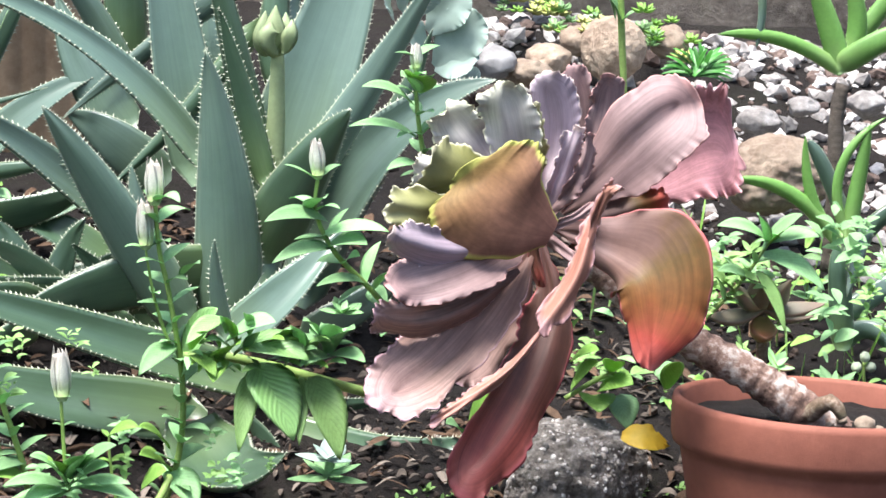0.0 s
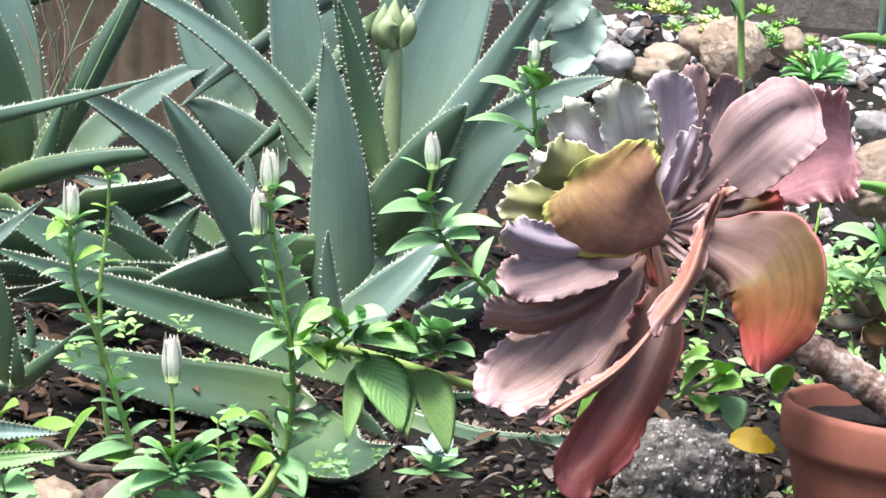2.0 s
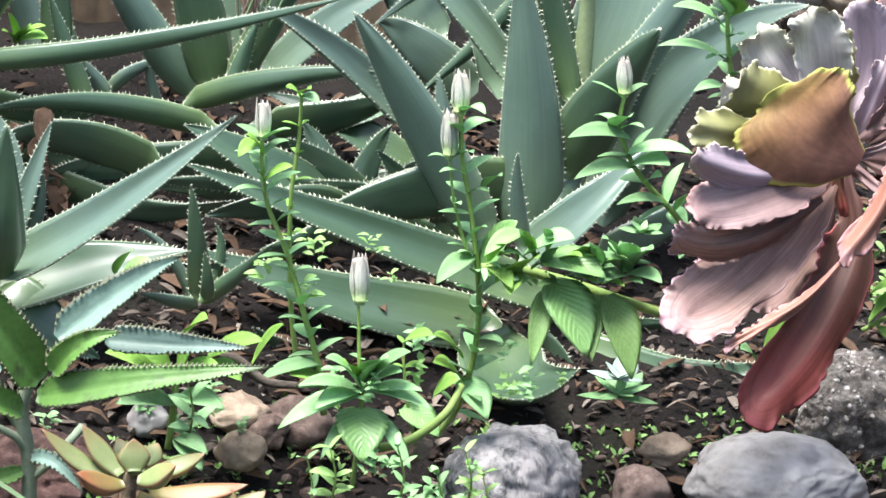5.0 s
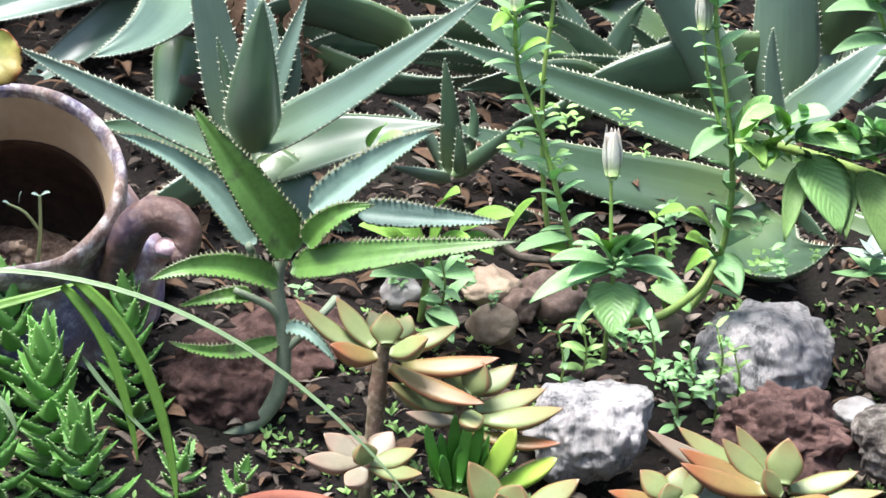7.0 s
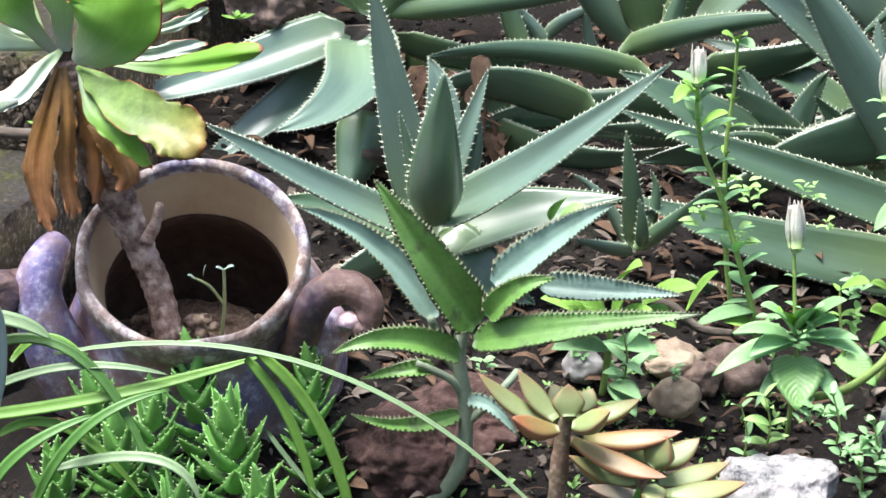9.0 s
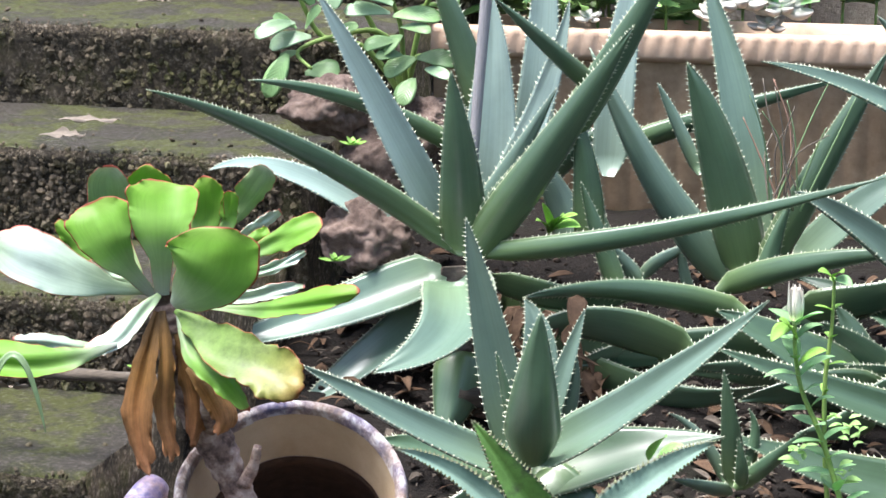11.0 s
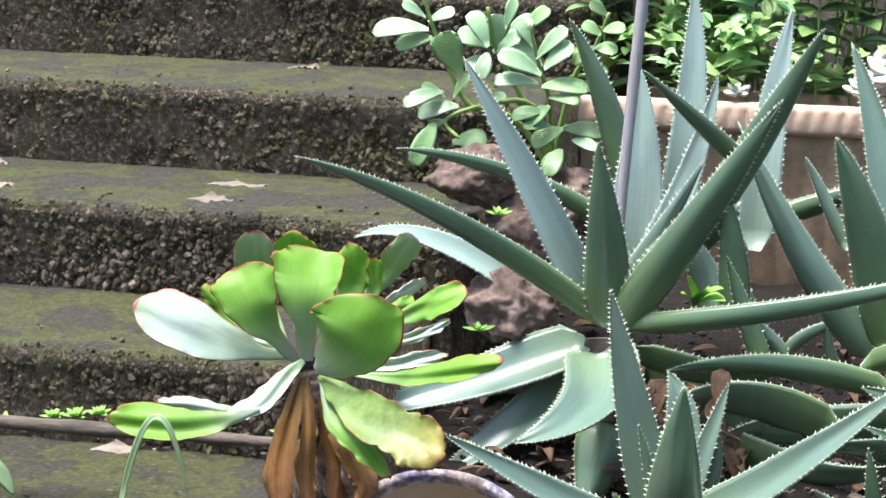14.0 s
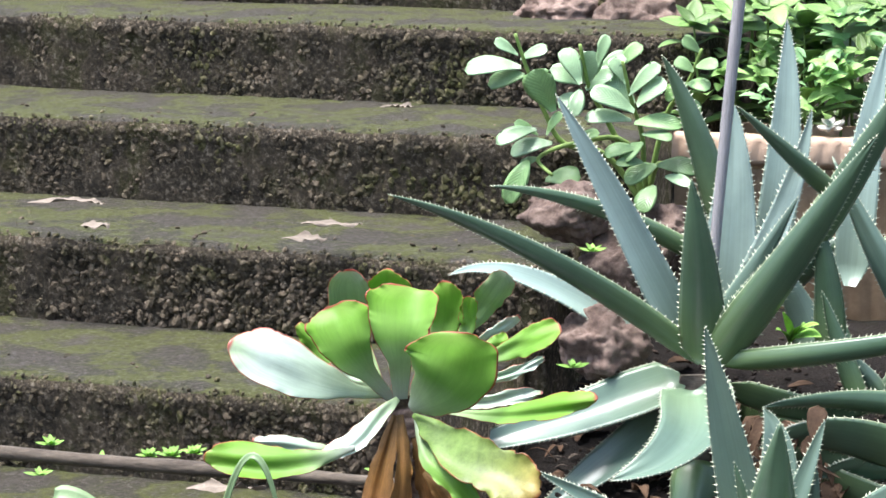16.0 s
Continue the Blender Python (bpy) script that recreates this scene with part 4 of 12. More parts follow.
def disc_soil(c, ax, r, seed):
    """Lumpy soil that fills a pot."""
    bm = bmesh.new()
    ax = Vector(ax).normalized()
    s = ax.orthogonal().normalized()
    w = ax.cross(s)
    rings = []
    mid = bm.verts.new(Vector(c))
    for i in range(1, 13):
        rr = r * i / 12
        rings.append([bm.verts.new(Vector(c) + rr * (math.cos(6.2832 * k / 40) * s + math.sin(6.2832 * k / 40) * w) + ax * (0.006 * noise.noise((rr * 60, k * 0.6, seed)) + 0.004 * noise.noise((rr * 150, k * 2.0, seed)))) for k in range(40)])
    for k in range(40):
        bm.faces.new((mid, rings[0][k], rings[0][(k + 1) % 40]))
        for a, b in zip(rings, rings[1:]):
            bm.faces.new((a[k], b[k], b[(k + 1) % 40], a[(k + 1) % 40]))
    return bm


def pebbles(name, spots, mat, label, category="pebbles", sub=2):
    """Uncounted small stones joined as stuff; spots: (centre, size, seed)."""
    vs, fs = [], []
    tmp = bmesh.new()
    bmesh.ops.create_icosphere(tmp, subdivisions=sub, radius=1.0)
    tmp.verts.index_update()
    uv = [v.co.copy() for v in tmp.verts]
    uf = [[v.index for v in f.verts] for f in tmp.faces]
    tmp.free()
    for c, s, seed in spots:
        rng = random.Random(seed)
        o = Vector((rng.uniform(-9, 9), rng.uniform(-9, 9), rng.uniform(-9, 9)))
        r = Euler((rng.uniform(-0.5, 0.5), rng.uniform(-0.5, 0.5), rng.uniform(0, 6))).to_matrix()
        k = Vector((1, rng.uniform(0.6, 0.95), rng.uniform(0.4, 0.75))) * s
        n0 = len(vs)
        for p in uv:
            q = p * (1 + (0.28 if sub > 1 else 0.6) * noise.noise(p * 1.4 + o))
            vs.append(Vector(c) + r @ Vector((q.x * k.x, q.y * k.y, q.z * k.z)))
        fs += [[i + n0 for i in f] for f in uf]
    me = bpy.data.meshes.new(name)
    me.from_pydata(vs, [], fs)
    for p in me.polygons:
        p.use_smooth = sub > 1
    me.materials.append(mat)
    return tagged(new(name, me), label, category, kind="stuff")

M_KALTOOTH = rough_mat("plantlet_teeth", [(0.3, (0.05, 0.055, 0.03)), (0.7, (0.17, 0.19, 0.1))], 60, 0.6, 0.1)
M_SEDUMG = leaf_mat("lime_sedum", (0.26, 0.42, 0.06), tip=(0.34, 0.44, 0.08), rough=0.38, spec=0.5, mottle=0.15, mscale=30, bump=0.1)
M_GRASSD = leaf_mat("dark_grass", (0.07, 0.18, 0.035), rough=0.45, spec=0.4, mottle=0.25, mscale=20, bump=0.2, translucent=0.2, vary=0.25)


def spiny_column(plant, b, t, w, seed):
    """A stem packed with short toothed triangular leaves."""
    rng = random.Random(seed * 7)
    b, t = Vector(b), Vector(t)
    ax = (t - b).normalized()
    s = ax.orthogonal().normalized()
    n = max(10, int((t - b).length / 0.0048))
    for k in range(n):
        f = k / (n - 1)
        a = k * 2.39996 + rng.uniform(-0.2, 0.2)
        d = Matrix.Rotation(a, 3, ax) @ s
        if d.y > 0.55 and f < 0.75:
            continue
        p = b.lerp(t, f) + d * 0.004
        ln = w * rng.uniform(0.85, 1.1) * (1 - 0.25 * f)
        q = p + (d * (1.0 - 0.75 * f ** 3) + ax * (0.55 + 1.0 * f ** 3)).normalized() * ln
        m = (p + q) / 2 - ax * ln * 0.1
        COUNT[0] += 1
        bm = bmesh.new()
        edges = sweep(bm, p, m, q, w * 0.46, w * 0.12, lance, 7, 5, face=ax + Vector((0, -0.05, 0)), channel=0.3, seed=COUNT[0])
        leaf = part("leaf", bm, M_SPIKY, plant)
        bt = bmesh.new()
        for col, sg in ((0, -1), (1, 1)):
            for j in range(5):
                e, side, tan, h = at_edge(edges, 0.12 + 0.17 * j, col)
                cone(bt, e - side * sg * 0.0006, e + side * sg * 0.0032 + tan * 0.0022, 0.0012, 3)
        tagged(part("toothed_margin", bt, M_SPINE, leaf), kind="stuff")
M_HERBG = leaf_mat("mid_green_leaf", (0.269, 0.459, 0.146), rough=0.5, spec=0.35, mottle=0.25, mscale=50, bump=0.15, translucent=0.25, veins=0.12, vary=0.25)
M_SHRUBW = leaf_mat("waxy_shrub_leaf", (0.312, 0.477, 0.266), rough=0.33, spec=0.65, mottle=0.15, mscale=40, bump=0.2, translucent=0.2, veins=0.1, vary=0.2)
M_SHRUBD = leaf_mat("shrub_leaf_deep", (0.19, 0.33, 0.1), rough=0.4, spec=0.5, mottle=0.25, mscale=40, bump=0.3, translucent=0.25, veins=0.12, vary=0.4)
M_PALEROS = leaf_mat("chalky_leaf", (0.42, 0.42, 0.37), tip=(0.44, 0.4, 0.36), base=(0.33, 0.38, 0.27), rough=0.6, spec=0.3, mottle=0.12, mscale=30, bump=0.1)
M_CUSH = leaf_mat("yellow_sedum", (0.42, 0.44, 0.14), rough=0.5, mottle=0.2, mscale=30, bump=0.2)
M_HERBG2 = leaf_mat("deep_green_leaf", (0.05, 0.2, 0.03), rough=0.45, mottle=0.2, mscale=40, bump=0.2, vary=0.3)
M_ARM = leaf_mat("bright_aloe_arm", (0.13, 0.28, 0.06), base=(0.2, 0.32, 0.1), rough=0.45, mottle=0.2, mscale=30, bump=0.2)
M_MARBLE = rough_mat("marbled_rock", [(0.4, (0.06, 0.07, 0.1)), (0.5, (0.35, 0.37, 0.42)), (0.6, (0.8, 0.8, 0.8))], 9, 0.6, 0.4, 30, 0.004, stretch=(1, 1, 1.6))
M_STRAW = leaf_mat("pinkish_straw", (0.46, 0.27, 0.2), rough=0.7, spec=0.2, mottle=0.3, mscale=40, bump=0.3)
M_DRYPALE = leaf_mat("pale_dry_leaf", (0.196, 0.164, 0.133), rough=0.8, spec=0.2, mottle=0.35, mscale=40, bump=0.6)

# ---- ground and steps ----


def ground_z(x, y):
    a, b = max(-1.2, min(2.6, x)), max(2.5, min(5.1, y)) - 4
    return 0.452 - 0.083 * a + 0.306 * b - 0.013 * a * b - 0.068 * b * b + 0.016 * a * a - 0.048 * b ** 3 - 0.005 * a * a * b + 0.043 * a * b * b - 0.015 - 0.085 * math.exp(-((x - 0.45) ** 2 + (y - 3.2) ** 2) / 0.12) + 0.085 * math.exp(-((x - 1.5) ** 2 + (y - 5.05) ** 2) / 0.2)


def uneven(x, y):
    return 0.02 * noise.noise((x * 4, y * 4, 0.3)) + 0.008 * noise.noise((x * 17, y * 17, 5.0)) + 0.003 * noise.noise((x * 60, y * 60, 9.0))


def ground_sheet():
    """One sheet, fine near the bed and coarse out to the horizon."""
    bm = bmesh.new()
    xs = [-900, -200, -50, -14, -6, -3, -2] + [-1.4 + 0.022 * i for i in range(182)] + [2.8, 3.4, 5, 8, 16, 50, 200, 900]
    ys = [-900, -200, -50, -14, -5, -1, 1, 2] + [2.35 + 0.022 * i for i in range(138)] + [5.6, 6, 7, 9, 16, 50, 200, 900]
    grid = []
    for y in ys:
        row = []
        for x in xs:
            z = ground_z(x, y) + uneven(x, y)
            if STEP_C(x, y) > 2.9 and x * math.cos(YAW) - y * math.sin(YAW) < -1.2:
                z = min(z, 0.2)
            row.append(bm.verts.new((x, y, z)))
        grid.append(row)
    for a, b in zip(grid, grid[1:]):
        for i in range(len(xs) - 1):
            bm.faces.new((a[i], a[i + 1], b[i + 1], b[i]))
    return bm


YAW = radians(10)


def STEP_C(x, y):
    """How far up the flight a place lies, across the treads."""
    return x * math.sin(YAW) + y * math.cos(YAW)


solid("ground", ground_sheet(), M_SOIL, (0, 0, 0), "crumbly garden soil sloping up between the plants, coloured dark for their shade", "ground", kind="structure")

RISER, TREAD, NOSE_C, NOSE_Z = 0.15, 0.36, 3.4, 0.575


def step_block(k, x0, x1):
    """One step: a rough cast riser and a worn tread, from x0 to x1 along the flight."""
    bm = bmesh.new()
    c0, z1 = NOSE_C + TREAD * k, NOSE_Z + RISER * k
    ux, uy = math.cos(YAW), -math.sin(YAW)
    nx, ny = math.sin(YAW), math.cos(YAW)
    n = int((x1 - x0) / 0.012)
    prof = [(0.03, -0.2 - RISER), (0.022, -RISER), (0.016, -RISER + 0.03), (0.014, -0.09), (0.01, -0.06), (0.006, -0.035), (0.001, -0.018), (0.004, -0.006), (0.016, -0.001)] + [(0.03 + 0.03 * i, 0.001 * i) for i in range(13)] + [(0.44, 0.0), (0.44, -0.3)]
    rows = []
    for i in range(n + 1):
        s = x0 + (x1 - x0) * i / n
        row = []
        for c, z in prof:
            px, py, pz = s * ux + (c0 + c) * nx, s * uy + (c0 + c) * ny, z1 + z
            w = noise.noise((s * 3, k * 9.0, z * 3)) * 0.006
            r = noise.noise((s * 40, z * 55 + k * 7, c * 40)) + 0.6 * noise.noise((s * 95, z * 110 + k * 3, c * 60))
            if z < -0.02 and c < 0.1:
                px, py = px - nx * (r * 0.006 + w), py - ny * (r * 0.006 + w)
            elif c < 0.4:
                pz += r * 0.0024 + w * 0.6 - (0.006 * max(0, noise.noise((s * 11, k, 2))) if c < 0.03 else 0)
            row.append(bm.verts.new((px, py, pz)))
        rows.append(row)
    for a, b in zip(rows, rows[1:]):
        for j in range(len(prof) - 1):
            f = bm.faces.new((a[j], b[j], b[j + 1], a[j + 1]))
            f.material_index = 1 if prof[j][1] > -0.012 and j >= 7 else 0
    for row in (rows[0], rows[-1][::-1]):
        bm.faces.new(row)
    return bm


stairs = thing("stairs", (-1.4, 3.6, 0.2), "old rough concrete garden steps, mossy on the treads", "steps", kind="structure")
for k in range(-3, 7):
    st = part("step", step_block(k, -2.8, -1.2 + 0.03 * k), M_STEP, stairs)
    st.data.materials.append(M_TREAD)


M_AGG = rough_mat("aggregate_stone", [(0.36, (0.02, 0.016, 0.01)), (0.5, (0.095, 0.074, 0.05)), (0.64, (0.26, 0.215, 0.16))], 36, 0.85, 0.9, 70, 0.006, stops2=[(0.42, (0.13, 0.1, 0.07)), (0.52, (0.06, 0.052, 0.024)), (0.6, (0.075, 0.085, 0.014))], scale2=4.5, mix=0.5)
n_, l_ = M_AGG.node_tree.nodes, M_AGG.node_tree.links
geo_ = n_.new("ShaderNodeNewGeometry")
hue_ = n_.new("ShaderNodeHueSaturation")
map_ = n_.new("ShaderNodeMapRange")
map_.inputs[3].default_value, map_.inputs[4].default_value = 0.45, 1.6
l_.new(geo_.outputs["Random Per Island"], map_.inputs[0])
l_.new(map_.outputs[0], hue_.inputs["Value"])
b_ = n_["Principled BSDF"]
src_ = b_.inputs["Base Color"].links[0].from_socket
l_.new(src_, hue_.inputs["Color"])
l_.new(hue_.outputs[0], b_.inputs["Base Color"])


def aggregate(k, x0, x1, count):
    """Angular stones half sunk in the riser's face."""
    rg = random.Random(k + 77)
    vs, fs = [], []
    t = bmesh.new()
    bmesh.ops.create_icosphere(t, subdivisions=1, radius=1.0)
    t.verts.index_update()
    uv = [v.co.copy() for v in t.verts]
    uf = [[v.index for v in f.verts] for f in t.faces]
    t.free()
    ux, uy, nx, ny = math.cos(YAW), -math.sin(YAW), math.sin(YAW), math.cos(YAW)
    for _ in range(count):
        s, z = rg.uniform(x0, x1), -rg.uniform(0.014, RISER) if rg.random() < 0.9 else -rg.uniform(0.0, 0.02)
        r = 0.0025 + (0.0115 * rg.random() ** 2.0 if z < -0.02 else 0.003 * rg.random())
        c = NOSE_C + TREAD * k + float(np.interp(z, (-0.15, -0.12, -0.09, -0.06, -0.035, -0.018, 0.0), (0.022, 0.016, 0.014, 0.01, 0.006, 0.001, 0.006))) + 0.42 * r
        o = Vector((s * ux + c * nx, s * uy + c * ny, NOSE_Z + RISER * k + z))
        m = Euler((rg.uniform(0, 6), rg.uniform(0, 6), rg.uniform(0, 6))).to_matrix()
        sc = Vector((1, rg.uniform(0.5, 0.9), rg.uniform(0.4, 0.8))) * r
        n0 = len(vs)
        vs.extend(o + m @ Vector((p.x * sc.x * rg.uniform(0.8, 1.2), p.y * sc.y, p.z * sc.z)) for p in uv)
        fs.extend([i + n0 for i in f] for f in uf)
    me = bpy.data.meshes.new("aggregate")
    me.from_pydata(vs, [], fs)
    me.materials.append(M_AGG)
    ob = new("aggregate", me)
    ob.parent = stairs
    ob.location = -stairs.location
    tagged(ob, kind="stuff")


for k in range(-1, 5):
    aggregate(k, -2.4, -1.2 + 0.03 * k, 3400)

pebs = []
rg = random.Random(5)
for _ in range(900):
    k, s, c = rg.randint(-1, 4), rg.uniform(-2.3, -1.25), rg.random() ** 0.6 * 0.33
    cc = NOSE_C + TREAD * k + 0.02 + c
    pebs.append(((s * math.cos(YAW) + cc * math.sin(YAW), -s * math.sin(YAW) + cc * math.cos(YAW), NOSE_Z + RISER * k + 0.004), rg.choice((0.0015, 0.002, 0.003, 0.005)), rg.randint(0, 9999)))
pebbles("step_grit", pebs, M_AGG, "loose grit and crumbs on the treads", "grit")

# unseen walls added to close the place and cut sky light from the front
for nm, cx, cy, sx, sy in (("unseen_wall_south", 0.0, -3.2, 12.0, 0.2), ("unseen_wall_east", 5.6, 0.2, 0.2, 6.6)):
    bm = bmesh.new()
    bmesh.ops.create_cube(bm, size=1.0)
    bmesh.ops.scale(bm, verts=bm.verts, vec=(sx, sy, 1.9))
    bmesh.ops.translate(bm, verts=bm.verts, vec=(cx, cy, 0.9))
    solid(nm, bm, M_WALL, (cx, cy, 0.0), "unseen plain wall added to cut the sky light", "wall", kind="structure")

aloe = thing("aloe", (0.604, 3.750, 0.338), "large blue-green aloe with toothed leaves and a flower stalk", "aloe", "aloes in the bed")
aloe_leaf(aloe, (0.605, 3.750, 0.392), (0.592, 3.730, 0.603), (0.556, 3.720, 0.805), 0.099)
aloe_leaf(aloe, (0.548, 3.750, 0.383), (0.424, 3.700, 0.589), (0.327, 3.670, 0.732), 0.071)
aloe_leaf(aloe, (0.577, 3.800, 0.614), (0.390, 3.770, 0.805), (0.155, 3.720, 0.903), 0.047, channel=0.3)
aloe_leaf(aloe, (0.657, 3.770, 0.489), (0.705, 3.730, 0.617), (0.762, 3.700, 0.725), 0.093, mat=M_ALOE_G)
aloe_leaf(aloe, (0.586, 3.700, 0.379), (0.670, 3.670, 0.466), (0.756, 3.700, 0.551), 0.065, channel=0.2)
aloe_leaf(aloe, (0.687, 3.870, 0.544), (0.773, 3.910, 0.810), (0.860, 3.950, 1.043), 0.138, channel=0.25)
aloe_leaf(aloe, (0.662, 3.810, 0.514), (0.789, 3.790, 0.712), (0.915, 3.770, 0.940), 0.067)
aloe_leaf(aloe, (0.722, 3.850, 0.455), (0.842, 3.830, 0.652), (0.990, 3.770, 0.757), 0.084, channel=0.3)
aloe_leaf(aloe, (0.725, 3.850, 0.404), (0.805, 3.870, 0.564), (0.888, 3.850, 0.671), 0.089)
aloe_leaf(aloe, (0.591, 3.970, 0.566), (0.547, 4.000, 0.808), (0.516, 4.030, 1.041), 0.100, channel=0.22)
aloe_leaf(aloe, (0.665, 3.850, 0.590), (0.616, 3.850, 0.797), (0.561, 3.850, 0.999), 0.050, mat=M_ALOE_G)
aloe_leaf(aloe, (0.659, 3.770, 0.596), (0.619, 3.770, 0.735), (0.578, 3.750, 0.861), 0.038, mat=M_ALOE_G)
aloe_leaf(aloe, (0.732, 4.050, 0.911), (0.569, 4.050, 0.794), (0.390, 4.050, 0.651), 0.044)
aloe_leaf(aloe, (0.684, 3.990, 0.814), (0.576, 3.970, 0.681), (0.452, 3.950, 0.566), 0.038, mat=M_ALOE_G)
aloe_leaf(aloe, (0.491, 4.050, 0.714), (0.416, 4.050, 0.841), (0.336, 4.050, 0.940), 0.042)
aloe_leaf(aloe, (0.495, 4.090, 0.708), (0.489, 4.090, 0.864), (0.491, 4.090, 1.002), 0.072, mat=M_ALOE_G)
aloe_leaf(aloe, (0.582, 3.630, 0.413), (0.565, 3.620, 0.488), (0.559, 3.610, 0.558), 0.026)
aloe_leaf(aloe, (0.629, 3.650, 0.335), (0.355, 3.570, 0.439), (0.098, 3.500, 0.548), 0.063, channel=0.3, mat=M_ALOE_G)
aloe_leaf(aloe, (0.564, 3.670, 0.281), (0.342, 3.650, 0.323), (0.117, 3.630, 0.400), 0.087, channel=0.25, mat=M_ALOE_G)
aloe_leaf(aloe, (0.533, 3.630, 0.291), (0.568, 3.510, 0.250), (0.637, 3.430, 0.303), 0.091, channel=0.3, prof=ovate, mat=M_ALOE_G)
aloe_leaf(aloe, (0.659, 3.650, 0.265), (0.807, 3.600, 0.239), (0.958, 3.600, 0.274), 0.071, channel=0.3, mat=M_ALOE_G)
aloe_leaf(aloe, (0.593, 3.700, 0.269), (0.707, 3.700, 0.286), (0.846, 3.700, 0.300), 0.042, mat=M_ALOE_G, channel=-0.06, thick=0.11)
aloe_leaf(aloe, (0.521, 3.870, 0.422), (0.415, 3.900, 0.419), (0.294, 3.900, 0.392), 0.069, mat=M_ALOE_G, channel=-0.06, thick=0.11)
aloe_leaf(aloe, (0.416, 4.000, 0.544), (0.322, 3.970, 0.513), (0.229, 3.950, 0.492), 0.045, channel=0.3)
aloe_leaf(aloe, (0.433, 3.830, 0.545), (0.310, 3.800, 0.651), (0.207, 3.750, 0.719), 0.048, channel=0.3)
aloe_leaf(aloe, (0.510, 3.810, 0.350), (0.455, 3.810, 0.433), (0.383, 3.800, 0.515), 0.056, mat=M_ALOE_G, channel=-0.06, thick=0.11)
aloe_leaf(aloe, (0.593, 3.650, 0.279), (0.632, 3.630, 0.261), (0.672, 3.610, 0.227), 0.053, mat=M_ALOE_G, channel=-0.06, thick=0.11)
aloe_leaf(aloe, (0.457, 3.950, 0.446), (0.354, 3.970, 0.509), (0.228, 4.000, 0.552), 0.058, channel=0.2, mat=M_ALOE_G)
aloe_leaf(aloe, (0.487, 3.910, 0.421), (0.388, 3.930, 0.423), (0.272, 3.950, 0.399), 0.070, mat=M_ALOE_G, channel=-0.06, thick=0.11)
aloe_leaf(aloe, (0.494, 4.050, 0.627), (0.425, 4.090, 0.732), (0.390, 4.130, 0.831), 0.081, channel=-0.06, thick=0.11)
aloe_leaf(aloe, (0.547, 4.030, 0.553), (0.460, 4.050, 0.626), (0.402, 4.090, 0.653), 0.076, channel=-0.06, thick=0.11)
aloe_leaf(aloe, (0.650, 4.050, 0.657), (0.621, 4.090, 0.825), (0.669, 4.110, 0.981), 0.094)
aloe_leaf(aloe, (0.773, 4.050, 0.661), (0.720, 4.090, 0.785), (0.770, 4.130, 0.966), 0.068, mat=M_ALOE_G)
aloe_leaf(aloe, (0.780, 4.100, 0.697), (0.751, 4.130, 0.825), (0.821, 4.150, 0.913), 0.043)
aloe_leaf(aloe, (0.807, 4.000, 0.512), (0.894, 4.030, 0.641), (0.959, 4.050, 0.797), 0.059, mat=M_ALOE_G)
aloe_leaf(aloe, (0.665, 3.900, 0.409), (0.760, 3.930, 0.490), (0.850, 3.950, 0.505), 0.074, channel=-0.06, thick=0.11)
aloe_leaf(aloe, (0.719, 3.800, 0.365), (0.811, 3.810, 0.415), (0.904, 3.830, 0.480), 0.064, channel=-0.06, thick=0.11)
aloe_leaf(aloe, (0.473, 3.770, 0.377), (0.406, 3.770, 0.418), (0.292, 3.770, 0.441), 0.047, mat=M_ALOE_G, channel=-0.06, thick=0.11)
aloe_leaf(aloe, (0.645, 3.730, 0.431), (0.675, 3.790, 0.518), (0.708, 3.810, 0.598), 0.055, mat=M_ALOE_G)
aloe_leaf(aloe, (0.525, 3.800, 0.413), (0.490, 3.830, 0.523), (0.472, 3.850, 0.619), 0.048)

aloe = thing("aloe", (0.161, 4.000, 0.525), "blue-green aloe with upright leaves beside a clay planter", "aloe", "aloes in the bed")
aloe_leaf(aloe, (0.157, 4.000, 0.542), (0.109, 3.970, 0.732), (0.057, 3.950, 0.875), 0.076, mat=M_ALOE_G)
aloe_leaf(aloe, (0.177, 3.980, 0.554), (0.275, 3.980, 0.748), (0.352, 4.000, 0.893), 0.051, mat=M_ALOE_G)
aloe_leaf(aloe, (0.168, 4.100, 0.567), (0.137, 4.120, 0.789), (0.077, 4.150, 0.998), 0.073, channel=0.22)
aloe_leaf(aloe, (0.137, 4.020, 0.537), (0.024, 4.000, 0.679), (-0.086, 4.000, 0.888), 0.062)
aloe_leaf(aloe, (0.110, 3.950, 0.533), (0.245, 3.870, 0.592), (0.376, 3.820, 0.624), 0.036, mat=M_ALOE_G, channel=-0.4)
aloe_leaf(aloe, (0.180, 3.950, 0.543), (0.191, 3.950, 0.603), (0.215, 3.950, 0.675), 0.033, mat=M_ALOE_G)
aloe_leaf(aloe, (0.083, 4.080, 0.690), (0.043, 4.080, 0.774), (0.015, 4.080, 0.829), 0.022)
aloe_leaf(aloe, (0.234, 4.120, 0.547), (0.351, 4.100, 0.659), (0.455, 4.080, 0.722), 0.053, channel=0.2)
aloe_leaf(aloe, (-0.071, 4.250, 0.691), (0.111, 4.250, 0.759), (0.303, 4.250, 0.821), 0.035, mat=M_ALOE_G)
aloe_leaf(aloe, (0.079, 4.050, 0.496), (0.061, 4.050, 0.556), (0.055, 4.050, 0.616), 0.019)
aloe_leaf(aloe, (0.160, 3.920, 0.505), (-0.019, 3.850, 0.549), (-0.168, 3.780, 0.552), 0.037, channel=-0.3, mat=M_ALOE_G)
